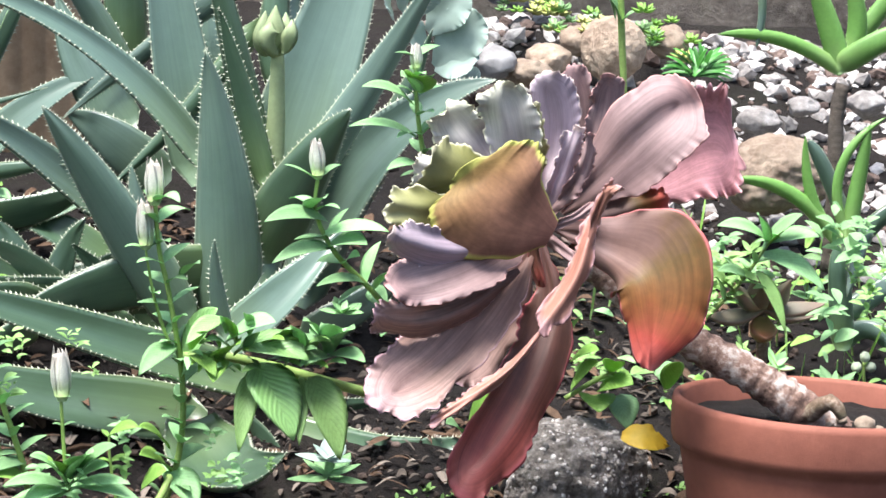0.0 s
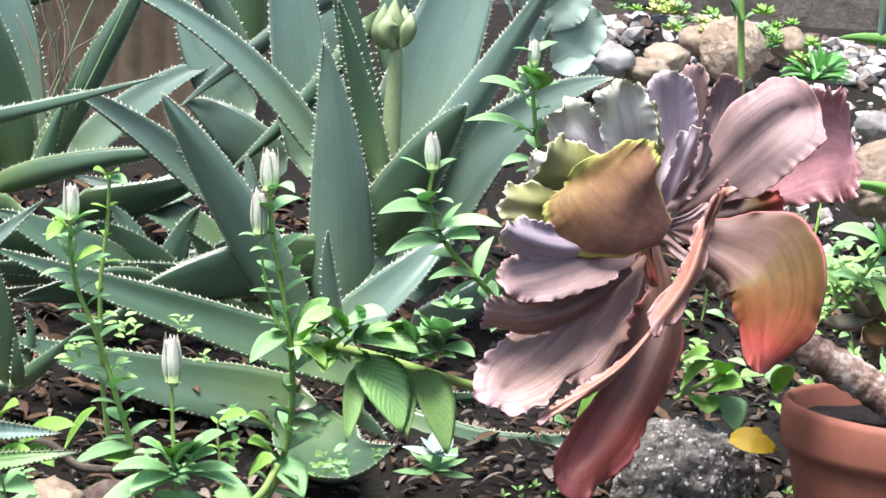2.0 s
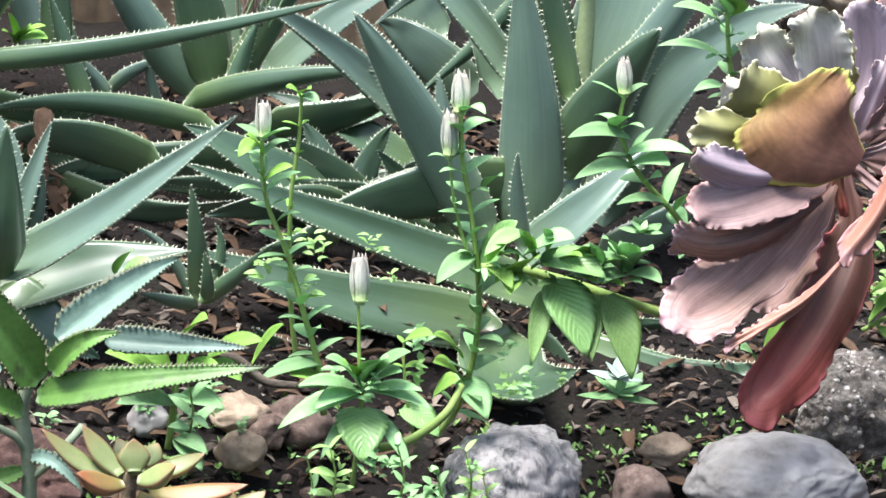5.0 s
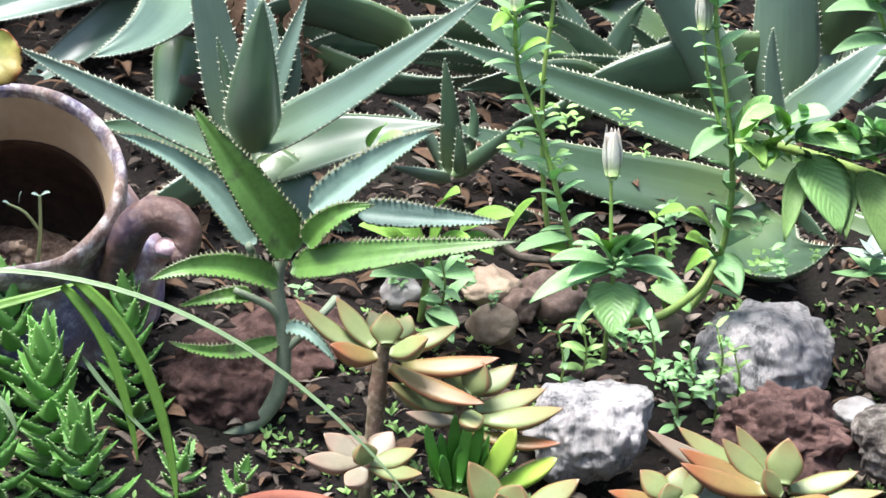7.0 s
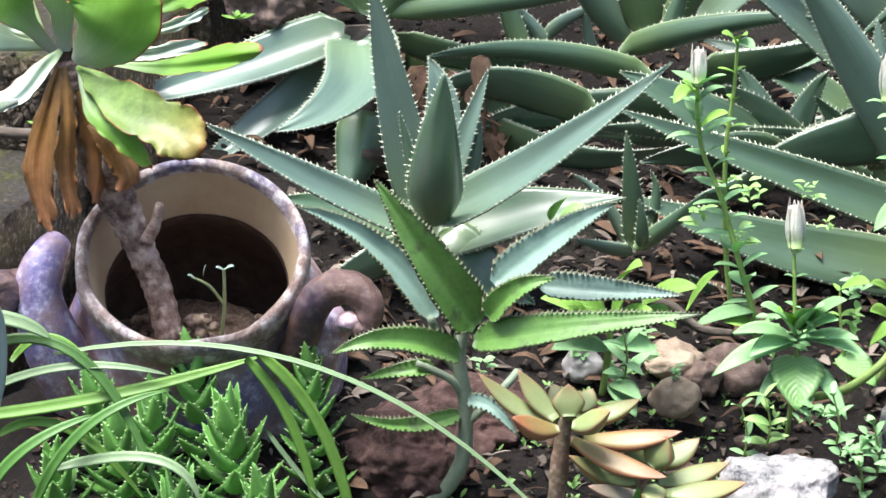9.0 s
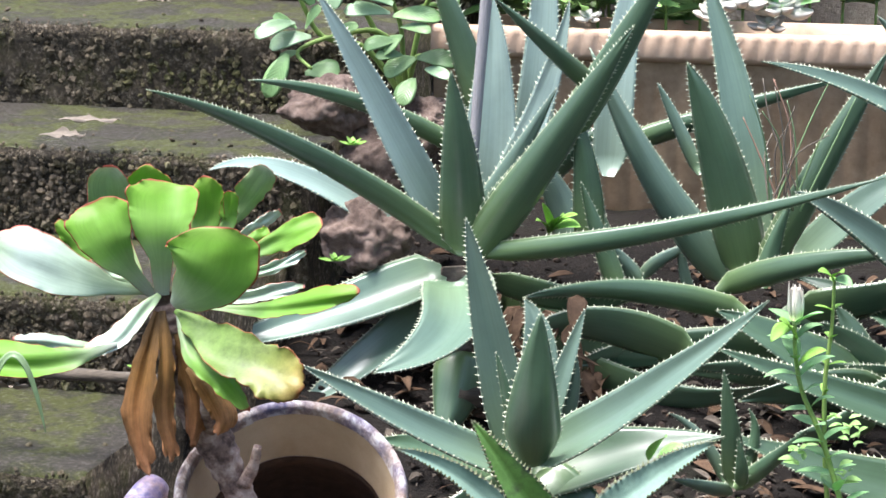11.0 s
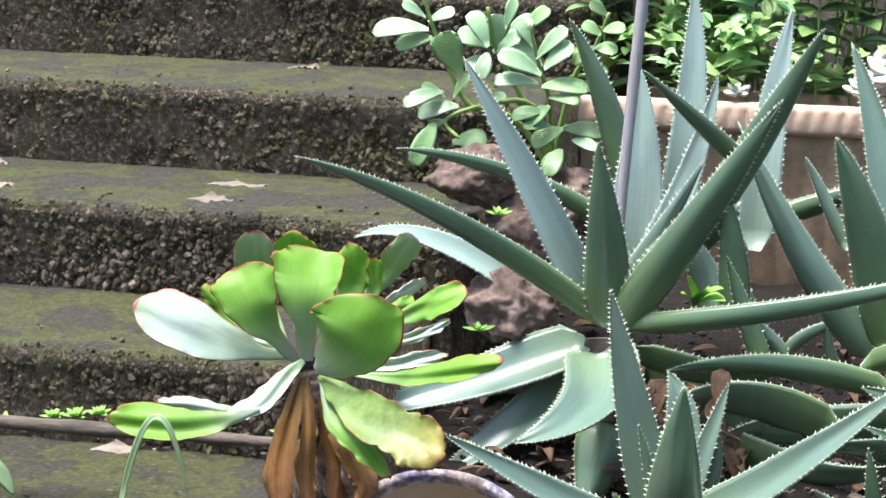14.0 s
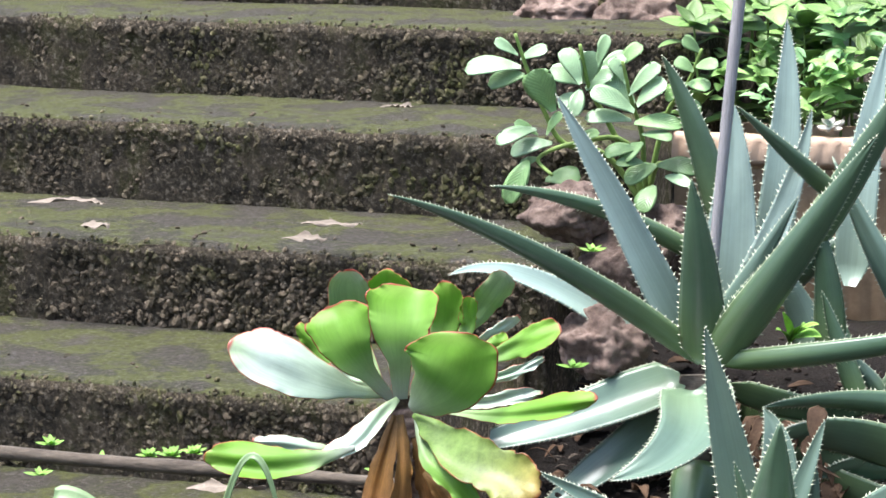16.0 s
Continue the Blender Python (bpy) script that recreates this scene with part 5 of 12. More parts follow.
aloe_leaf(aloe, (0.199, 3.950, 0.500), (0.297, 3.920, 0.509), (0.398, 3.900, 0.576), 0.045)
aloe_leaf(aloe, (-0.046, 4.020, 0.556), (-0.074, 4.020, 0.633), (-0.101, 4.020, 0.692), 0.035, mat=M_ALOE_G)
aloe_leaf(aloe, (-0.003, 4.000, 0.535), (-0.029, 4.000, 0.569), (-0.051, 4.000, 0.594), 0.025)

aloe = thing("aloe", (-0.261, 3.850, 0.565), "blue-green aloe on a bare stump with arching toothed leaves", "aloe", "aloes in the bed")
aloe_leaf(aloe, (-0.260, 3.830, 0.602), (-0.473, 3.730, 0.755), (-0.683, 3.650, 0.854), 0.039, channel=-0.3, roll=-12, mat=M_ALOE_G)
aloe_leaf(aloe, (-0.257, 3.950, 0.728), (-0.416, 3.900, 0.809), (-0.572, 3.850, 0.846), 0.028, mat=M_ALOE_G)
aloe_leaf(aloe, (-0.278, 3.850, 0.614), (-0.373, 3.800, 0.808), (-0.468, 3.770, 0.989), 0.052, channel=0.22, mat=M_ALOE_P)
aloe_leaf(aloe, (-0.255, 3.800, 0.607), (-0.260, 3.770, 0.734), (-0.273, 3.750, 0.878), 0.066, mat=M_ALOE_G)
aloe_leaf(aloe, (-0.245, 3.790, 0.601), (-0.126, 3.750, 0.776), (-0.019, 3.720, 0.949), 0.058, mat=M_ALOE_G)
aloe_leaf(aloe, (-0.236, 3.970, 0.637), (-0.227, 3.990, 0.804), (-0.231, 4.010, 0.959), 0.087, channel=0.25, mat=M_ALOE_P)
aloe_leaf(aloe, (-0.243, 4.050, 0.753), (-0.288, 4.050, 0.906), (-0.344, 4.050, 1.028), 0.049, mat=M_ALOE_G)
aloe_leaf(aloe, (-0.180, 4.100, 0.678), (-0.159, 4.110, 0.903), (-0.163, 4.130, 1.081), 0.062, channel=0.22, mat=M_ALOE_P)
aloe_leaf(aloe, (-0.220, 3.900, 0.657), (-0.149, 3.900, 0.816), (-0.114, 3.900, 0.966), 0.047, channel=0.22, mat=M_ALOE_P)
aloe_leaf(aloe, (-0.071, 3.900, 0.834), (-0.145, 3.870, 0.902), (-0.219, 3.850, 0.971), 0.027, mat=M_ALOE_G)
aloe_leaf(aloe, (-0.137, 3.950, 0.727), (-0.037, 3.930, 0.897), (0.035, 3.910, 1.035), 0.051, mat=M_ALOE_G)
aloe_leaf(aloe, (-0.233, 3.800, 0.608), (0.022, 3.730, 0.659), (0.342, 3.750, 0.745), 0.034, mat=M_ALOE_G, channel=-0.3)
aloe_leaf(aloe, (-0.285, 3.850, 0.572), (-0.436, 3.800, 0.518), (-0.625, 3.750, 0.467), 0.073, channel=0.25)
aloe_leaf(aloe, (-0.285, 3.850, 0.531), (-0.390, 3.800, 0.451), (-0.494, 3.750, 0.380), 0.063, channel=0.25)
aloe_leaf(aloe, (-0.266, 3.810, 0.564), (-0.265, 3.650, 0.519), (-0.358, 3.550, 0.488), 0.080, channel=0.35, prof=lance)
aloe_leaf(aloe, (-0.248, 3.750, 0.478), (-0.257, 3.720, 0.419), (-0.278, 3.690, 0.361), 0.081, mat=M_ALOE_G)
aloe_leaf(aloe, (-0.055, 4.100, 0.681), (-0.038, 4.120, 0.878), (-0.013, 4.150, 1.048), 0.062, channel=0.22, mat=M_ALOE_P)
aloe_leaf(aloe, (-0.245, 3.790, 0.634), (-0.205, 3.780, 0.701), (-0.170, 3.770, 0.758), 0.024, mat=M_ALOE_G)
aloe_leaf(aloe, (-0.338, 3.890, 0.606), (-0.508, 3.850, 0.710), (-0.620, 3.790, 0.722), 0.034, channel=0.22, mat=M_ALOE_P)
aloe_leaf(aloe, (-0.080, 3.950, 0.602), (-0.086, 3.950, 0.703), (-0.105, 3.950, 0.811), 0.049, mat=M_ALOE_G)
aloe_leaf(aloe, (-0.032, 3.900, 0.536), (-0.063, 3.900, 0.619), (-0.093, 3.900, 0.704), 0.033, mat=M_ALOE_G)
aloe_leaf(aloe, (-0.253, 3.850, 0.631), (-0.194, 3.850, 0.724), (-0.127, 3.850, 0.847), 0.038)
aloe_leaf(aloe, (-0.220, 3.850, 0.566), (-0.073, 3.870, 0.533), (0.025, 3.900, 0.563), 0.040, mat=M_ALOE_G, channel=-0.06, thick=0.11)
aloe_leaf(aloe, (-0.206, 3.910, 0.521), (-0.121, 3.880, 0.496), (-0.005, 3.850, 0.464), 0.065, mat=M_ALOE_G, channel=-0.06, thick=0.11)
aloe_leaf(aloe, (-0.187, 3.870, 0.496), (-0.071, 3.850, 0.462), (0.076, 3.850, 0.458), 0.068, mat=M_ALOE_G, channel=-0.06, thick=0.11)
aloe_leaf(aloe, (-0.186, 4.150, 0.635), (-0.101, 4.170, 0.714), (-0.014, 4.190, 0.739), 0.052, mat=M_ALOE_G)
aloe_leaf(aloe, (0.000, 4.050, 0.534), (0.042, 4.050, 0.570), (0.101, 4.050, 0.589), 0.022)
aloe_leaf(aloe, (-0.104, 4.100, 0.557), (-0.133, 4.130, 0.639), (-0.179, 4.150, 0.715), 0.060)

aloe = thing("aloe", (-0.139, 3.550, 0.352), "mid-sized blue-green aloe with a plump green centre leaf", "aloe", "aloes in the bed")
aloe_leaf(aloe, (-0.138, 3.470, 0.389), (-0.136, 3.430, 0.475), (-0.128, 3.420, 0.606), 0.070, mat=M_ALOE_G, prof=ovate, thick=0.3)
aloe_leaf(aloe, (-0.163, 3.550, 0.383), (-0.201, 3.550, 0.545), (-0.236, 3.550, 0.705), 0.062, channel=0.22)
aloe_leaf(aloe, (-0.133, 3.490, 0.390), (0.006, 3.450, 0.487), (0.162, 3.400, 0.633), 0.053, channel=0.3)
aloe_leaf(aloe, (-0.148, 3.500, 0.365), (-0.306, 3.430, 0.452), (-0.431, 3.350, 0.542), 0.040, channel=0.3)
aloe_leaf(aloe, (-0.131, 3.600, 0.395), (-0.102, 3.610, 0.485), (-0.076, 3.620, 0.571), 0.035, channel=0.22)
aloe_leaf(aloe, (-0.112, 3.610, 0.401), (-0.092, 3.610, 0.449), (-0.086, 3.610, 0.511), 0.030)
aloe_leaf(aloe, (-0.145, 3.650, 0.414), (-0.139, 3.670, 0.506), (-0.162, 3.690, 0.569), 0.061, channel=0.22)
aloe_leaf(aloe, (-0.159, 3.490, 0.421), (-0.175, 3.490, 0.482), (-0.189, 3.490, 0.536), 0.019, mat=M_ALOE_G)
aloe_leaf(aloe, (-0.139, 3.550, 0.344), (-0.018, 3.530, 0.391), (0.116, 3.500, 0.427), 0.077, channel=0.2, mat=M_ALOE_G)
aloe_leaf(aloe, (-0.138, 3.530, 0.357), (-0.075, 3.500, 0.317), (0.001, 3.500, 0.276), 0.080, channel=0.2, mat=M_ALOE_G)
aloe_leaf(aloe, (-0.153, 3.530, 0.349), (-0.251, 3.500, 0.392), (-0.345, 3.450, 0.421), 0.045, channel=0.2, mat=M_ALOE_G)
aloe_leaf(aloe, (-0.149, 3.900, 0.439), (-0.025, 3.930, 0.463), (0.134, 3.900, 0.423), 0.078, mat=M_ALOE_G, channel=-0.06, thick=0.11)
aloe_leaf(aloe, (-0.158, 3.470, 0.357), (-0.230, 3.430, 0.334), (-0.294, 3.400, 0.294), 0.050, mat=M_ALOE_G, channel=-0.06, thick=0.11)
aloe_leaf(aloe, (-0.089, 3.850, 0.444), (0.052, 3.830, 0.403), (0.180, 3.800, 0.431), 0.048, mat=M_ALOE_G, channel=-0.06, thick=0.11)

aloe = thing("small_aloe", (0.134, 3.600, 0.329), "small young aloe offset with slender toothed leaves", "aloe", "aloes in the bed")
aloe_leaf(aloe, (0.132, 3.560, 0.343), (0.124, 3.550, 0.424), (0.112, 3.550, 0.509), 0.033, mat=M_ALOE_G)
aloe_leaf(aloe, (0.122, 3.600, 0.336), (0.085, 3.600, 0.401), (0.040, 3.600, 0.434), 0.018)
aloe_leaf(aloe, (0.132, 3.550, 0.344), (0.181, 3.540, 0.386), (0.225, 3.520, 0.438), 0.025, mat=M_ALOE_G)
aloe_leaf(aloe, (0.129, 3.570, 0.331), (0.090, 3.540, 0.347), (0.048, 3.520, 0.363), 0.019)
aloe_leaf(aloe, (0.139, 3.530, 0.352), (0.139, 3.520, 0.386), (0.133, 3.520, 0.424), 0.019, mat=M_ALOE_G)
aloe_leaf(aloe, (0.138, 3.620, 0.331), (0.160, 3.630, 0.390), (0.150, 3.630, 0.437), 0.020, mat=M_ALOE_G)

aloe = thing("aloe", (0.295, 3.800, 0.409), "low spreading aloe shoot with leaves coloured dark for the shade", "aloe", "aloes in the bed")
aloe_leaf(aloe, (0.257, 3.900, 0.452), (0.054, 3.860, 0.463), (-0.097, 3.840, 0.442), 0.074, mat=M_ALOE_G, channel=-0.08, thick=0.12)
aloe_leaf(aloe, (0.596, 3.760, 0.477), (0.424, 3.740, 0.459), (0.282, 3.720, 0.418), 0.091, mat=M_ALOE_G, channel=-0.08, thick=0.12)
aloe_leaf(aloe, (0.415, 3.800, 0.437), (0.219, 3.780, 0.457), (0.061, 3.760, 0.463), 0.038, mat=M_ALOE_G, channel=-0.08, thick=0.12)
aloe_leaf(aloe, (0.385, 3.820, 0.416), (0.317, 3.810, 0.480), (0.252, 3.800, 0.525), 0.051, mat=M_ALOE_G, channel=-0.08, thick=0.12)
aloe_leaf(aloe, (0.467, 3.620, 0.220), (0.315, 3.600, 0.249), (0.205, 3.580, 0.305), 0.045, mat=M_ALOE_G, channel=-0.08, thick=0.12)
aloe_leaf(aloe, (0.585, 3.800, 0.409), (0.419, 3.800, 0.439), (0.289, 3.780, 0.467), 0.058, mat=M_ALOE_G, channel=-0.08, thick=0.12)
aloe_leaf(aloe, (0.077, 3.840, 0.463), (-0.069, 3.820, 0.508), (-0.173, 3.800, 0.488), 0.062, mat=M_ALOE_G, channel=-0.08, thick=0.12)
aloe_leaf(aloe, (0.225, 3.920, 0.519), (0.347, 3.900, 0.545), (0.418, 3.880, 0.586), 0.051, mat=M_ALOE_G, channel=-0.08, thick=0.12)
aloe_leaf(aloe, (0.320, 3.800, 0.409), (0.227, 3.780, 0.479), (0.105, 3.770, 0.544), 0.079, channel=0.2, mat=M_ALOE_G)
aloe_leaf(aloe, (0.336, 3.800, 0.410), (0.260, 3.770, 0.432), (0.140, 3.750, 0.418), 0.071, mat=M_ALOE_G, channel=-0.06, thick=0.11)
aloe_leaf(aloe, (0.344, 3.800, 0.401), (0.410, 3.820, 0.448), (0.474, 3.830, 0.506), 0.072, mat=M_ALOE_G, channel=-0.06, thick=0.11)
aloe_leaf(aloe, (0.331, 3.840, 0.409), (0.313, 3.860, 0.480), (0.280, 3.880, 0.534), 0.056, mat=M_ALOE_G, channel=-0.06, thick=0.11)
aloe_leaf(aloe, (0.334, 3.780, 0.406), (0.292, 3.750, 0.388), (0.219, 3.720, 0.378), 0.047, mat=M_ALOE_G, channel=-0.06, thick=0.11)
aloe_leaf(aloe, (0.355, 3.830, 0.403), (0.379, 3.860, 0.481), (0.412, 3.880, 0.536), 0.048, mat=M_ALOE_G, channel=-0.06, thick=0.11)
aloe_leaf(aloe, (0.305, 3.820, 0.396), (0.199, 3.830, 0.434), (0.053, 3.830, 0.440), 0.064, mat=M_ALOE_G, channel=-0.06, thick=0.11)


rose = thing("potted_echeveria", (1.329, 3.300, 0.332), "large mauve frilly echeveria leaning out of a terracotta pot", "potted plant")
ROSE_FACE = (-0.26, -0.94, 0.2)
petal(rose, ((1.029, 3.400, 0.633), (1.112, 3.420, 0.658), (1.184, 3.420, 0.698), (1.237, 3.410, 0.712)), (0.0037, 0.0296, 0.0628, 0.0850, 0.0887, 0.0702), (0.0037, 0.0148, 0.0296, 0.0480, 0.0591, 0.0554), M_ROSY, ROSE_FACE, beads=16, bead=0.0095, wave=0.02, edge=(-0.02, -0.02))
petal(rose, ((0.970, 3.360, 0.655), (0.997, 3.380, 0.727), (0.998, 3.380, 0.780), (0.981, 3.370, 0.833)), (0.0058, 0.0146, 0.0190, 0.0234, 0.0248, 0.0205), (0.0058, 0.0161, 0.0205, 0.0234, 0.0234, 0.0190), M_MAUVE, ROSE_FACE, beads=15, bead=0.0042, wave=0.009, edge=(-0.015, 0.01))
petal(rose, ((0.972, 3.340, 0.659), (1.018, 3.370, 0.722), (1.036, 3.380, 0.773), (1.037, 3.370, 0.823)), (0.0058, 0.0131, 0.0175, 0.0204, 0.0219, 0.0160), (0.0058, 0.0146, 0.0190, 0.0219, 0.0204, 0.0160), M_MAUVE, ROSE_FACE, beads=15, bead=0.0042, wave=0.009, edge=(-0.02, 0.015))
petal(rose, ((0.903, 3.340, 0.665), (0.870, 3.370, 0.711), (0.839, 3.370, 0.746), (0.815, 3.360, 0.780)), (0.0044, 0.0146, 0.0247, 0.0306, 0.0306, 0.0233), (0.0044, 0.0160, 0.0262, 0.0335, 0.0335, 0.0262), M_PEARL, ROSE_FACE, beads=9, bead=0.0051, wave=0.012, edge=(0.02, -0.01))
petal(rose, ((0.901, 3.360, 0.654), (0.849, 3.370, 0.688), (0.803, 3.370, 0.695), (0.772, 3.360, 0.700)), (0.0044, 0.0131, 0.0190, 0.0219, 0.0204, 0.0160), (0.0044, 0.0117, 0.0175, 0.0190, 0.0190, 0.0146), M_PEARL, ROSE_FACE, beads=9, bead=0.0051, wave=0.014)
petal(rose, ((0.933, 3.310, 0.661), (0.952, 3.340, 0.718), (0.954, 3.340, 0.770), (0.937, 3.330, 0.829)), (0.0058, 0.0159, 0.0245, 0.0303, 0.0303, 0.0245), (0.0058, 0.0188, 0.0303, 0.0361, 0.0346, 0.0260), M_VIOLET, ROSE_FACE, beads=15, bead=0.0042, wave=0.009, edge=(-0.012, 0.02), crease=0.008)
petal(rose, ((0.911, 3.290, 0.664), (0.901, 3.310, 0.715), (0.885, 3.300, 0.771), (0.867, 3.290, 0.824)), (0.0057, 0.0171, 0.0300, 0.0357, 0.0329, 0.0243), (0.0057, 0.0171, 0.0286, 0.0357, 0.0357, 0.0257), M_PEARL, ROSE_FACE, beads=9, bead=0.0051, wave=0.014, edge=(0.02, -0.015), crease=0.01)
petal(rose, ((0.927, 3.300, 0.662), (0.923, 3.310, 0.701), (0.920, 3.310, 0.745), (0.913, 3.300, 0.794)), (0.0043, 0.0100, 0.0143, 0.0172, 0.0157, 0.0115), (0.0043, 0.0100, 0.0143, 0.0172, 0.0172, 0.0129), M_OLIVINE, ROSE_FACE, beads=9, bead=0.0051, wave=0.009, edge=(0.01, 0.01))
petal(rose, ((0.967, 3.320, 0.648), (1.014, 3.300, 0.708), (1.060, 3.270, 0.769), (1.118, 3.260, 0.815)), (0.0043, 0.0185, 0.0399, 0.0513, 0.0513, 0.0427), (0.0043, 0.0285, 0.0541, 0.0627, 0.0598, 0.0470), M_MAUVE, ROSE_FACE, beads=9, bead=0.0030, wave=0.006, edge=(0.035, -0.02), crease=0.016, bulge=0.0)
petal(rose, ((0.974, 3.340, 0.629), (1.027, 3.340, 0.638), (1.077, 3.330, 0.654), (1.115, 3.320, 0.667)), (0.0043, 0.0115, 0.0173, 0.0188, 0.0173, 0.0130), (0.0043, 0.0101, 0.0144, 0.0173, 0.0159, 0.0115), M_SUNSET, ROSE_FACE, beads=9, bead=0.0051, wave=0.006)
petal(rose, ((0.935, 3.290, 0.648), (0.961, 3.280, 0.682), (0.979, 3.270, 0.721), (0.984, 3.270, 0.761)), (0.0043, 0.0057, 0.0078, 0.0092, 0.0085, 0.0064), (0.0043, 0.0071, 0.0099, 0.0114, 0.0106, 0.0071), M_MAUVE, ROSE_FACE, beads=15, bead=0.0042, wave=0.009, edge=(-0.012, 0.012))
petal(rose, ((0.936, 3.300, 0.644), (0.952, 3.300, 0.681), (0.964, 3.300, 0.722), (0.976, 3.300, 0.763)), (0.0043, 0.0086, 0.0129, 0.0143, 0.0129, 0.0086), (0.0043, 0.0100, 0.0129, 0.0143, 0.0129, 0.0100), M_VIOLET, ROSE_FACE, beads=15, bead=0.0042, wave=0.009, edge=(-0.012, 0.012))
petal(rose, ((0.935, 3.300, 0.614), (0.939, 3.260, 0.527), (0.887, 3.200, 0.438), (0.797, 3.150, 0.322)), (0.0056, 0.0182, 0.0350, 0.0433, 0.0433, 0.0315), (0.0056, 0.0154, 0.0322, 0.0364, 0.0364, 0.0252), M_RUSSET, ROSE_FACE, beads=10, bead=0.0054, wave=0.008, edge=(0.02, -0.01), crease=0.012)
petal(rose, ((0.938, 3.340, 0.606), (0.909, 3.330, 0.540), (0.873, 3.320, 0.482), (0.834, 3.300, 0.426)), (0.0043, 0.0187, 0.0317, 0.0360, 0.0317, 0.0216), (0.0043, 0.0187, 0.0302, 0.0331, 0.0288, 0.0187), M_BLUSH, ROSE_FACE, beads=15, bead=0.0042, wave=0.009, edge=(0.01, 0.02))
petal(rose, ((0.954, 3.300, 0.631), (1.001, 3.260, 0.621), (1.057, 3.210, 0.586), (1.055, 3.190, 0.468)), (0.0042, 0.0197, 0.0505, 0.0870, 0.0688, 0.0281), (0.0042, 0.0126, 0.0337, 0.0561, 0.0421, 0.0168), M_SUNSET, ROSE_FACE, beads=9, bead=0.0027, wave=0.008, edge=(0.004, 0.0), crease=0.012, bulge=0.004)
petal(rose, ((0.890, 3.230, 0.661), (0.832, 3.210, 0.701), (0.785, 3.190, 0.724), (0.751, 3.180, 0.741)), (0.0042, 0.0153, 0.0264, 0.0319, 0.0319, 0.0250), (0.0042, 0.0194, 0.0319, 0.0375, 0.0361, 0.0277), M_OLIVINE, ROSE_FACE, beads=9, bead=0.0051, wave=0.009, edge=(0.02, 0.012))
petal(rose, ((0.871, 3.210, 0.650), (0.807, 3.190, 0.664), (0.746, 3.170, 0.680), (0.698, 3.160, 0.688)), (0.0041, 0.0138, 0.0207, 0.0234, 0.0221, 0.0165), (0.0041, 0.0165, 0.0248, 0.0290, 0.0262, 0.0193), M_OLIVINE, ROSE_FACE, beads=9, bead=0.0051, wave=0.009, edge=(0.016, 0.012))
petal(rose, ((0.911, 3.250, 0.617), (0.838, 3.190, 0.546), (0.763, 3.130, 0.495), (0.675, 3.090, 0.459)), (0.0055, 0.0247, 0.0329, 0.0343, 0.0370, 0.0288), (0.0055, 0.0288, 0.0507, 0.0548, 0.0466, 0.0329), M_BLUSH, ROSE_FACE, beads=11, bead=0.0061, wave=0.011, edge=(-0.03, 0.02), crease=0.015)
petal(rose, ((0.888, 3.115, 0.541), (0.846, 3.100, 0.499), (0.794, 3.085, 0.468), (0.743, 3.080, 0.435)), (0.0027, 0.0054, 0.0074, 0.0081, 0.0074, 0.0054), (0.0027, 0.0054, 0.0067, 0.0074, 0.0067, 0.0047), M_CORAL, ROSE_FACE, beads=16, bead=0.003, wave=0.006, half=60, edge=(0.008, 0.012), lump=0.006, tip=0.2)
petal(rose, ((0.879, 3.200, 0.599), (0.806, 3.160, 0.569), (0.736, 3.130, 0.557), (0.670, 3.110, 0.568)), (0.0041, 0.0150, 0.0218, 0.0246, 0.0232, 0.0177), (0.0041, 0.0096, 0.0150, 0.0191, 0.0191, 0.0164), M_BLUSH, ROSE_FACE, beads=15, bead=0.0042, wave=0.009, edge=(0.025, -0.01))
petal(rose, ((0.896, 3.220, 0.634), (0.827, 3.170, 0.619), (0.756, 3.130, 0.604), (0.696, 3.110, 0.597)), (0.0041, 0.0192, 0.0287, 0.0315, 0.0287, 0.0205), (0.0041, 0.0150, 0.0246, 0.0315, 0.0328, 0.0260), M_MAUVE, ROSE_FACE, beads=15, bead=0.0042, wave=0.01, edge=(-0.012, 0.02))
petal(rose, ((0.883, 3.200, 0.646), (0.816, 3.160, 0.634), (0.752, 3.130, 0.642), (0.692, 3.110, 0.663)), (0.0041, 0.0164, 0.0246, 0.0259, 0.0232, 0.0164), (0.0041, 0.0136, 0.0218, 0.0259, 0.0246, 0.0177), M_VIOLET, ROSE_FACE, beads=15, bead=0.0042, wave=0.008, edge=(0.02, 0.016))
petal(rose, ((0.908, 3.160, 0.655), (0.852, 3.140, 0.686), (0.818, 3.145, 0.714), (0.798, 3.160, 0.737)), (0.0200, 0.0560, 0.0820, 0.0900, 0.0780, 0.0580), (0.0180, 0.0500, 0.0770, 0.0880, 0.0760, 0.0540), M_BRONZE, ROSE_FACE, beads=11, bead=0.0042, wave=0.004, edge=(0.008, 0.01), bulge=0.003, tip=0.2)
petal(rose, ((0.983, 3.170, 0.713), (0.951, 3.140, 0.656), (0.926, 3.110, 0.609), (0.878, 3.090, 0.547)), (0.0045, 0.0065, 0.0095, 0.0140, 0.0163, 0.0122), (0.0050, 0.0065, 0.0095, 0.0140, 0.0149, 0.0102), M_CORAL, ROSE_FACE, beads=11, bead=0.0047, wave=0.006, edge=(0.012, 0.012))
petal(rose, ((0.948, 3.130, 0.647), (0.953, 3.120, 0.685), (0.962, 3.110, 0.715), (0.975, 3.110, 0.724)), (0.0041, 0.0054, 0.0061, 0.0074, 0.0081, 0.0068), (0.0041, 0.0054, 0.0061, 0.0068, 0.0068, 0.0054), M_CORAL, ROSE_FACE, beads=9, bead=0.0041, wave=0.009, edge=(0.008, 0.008))
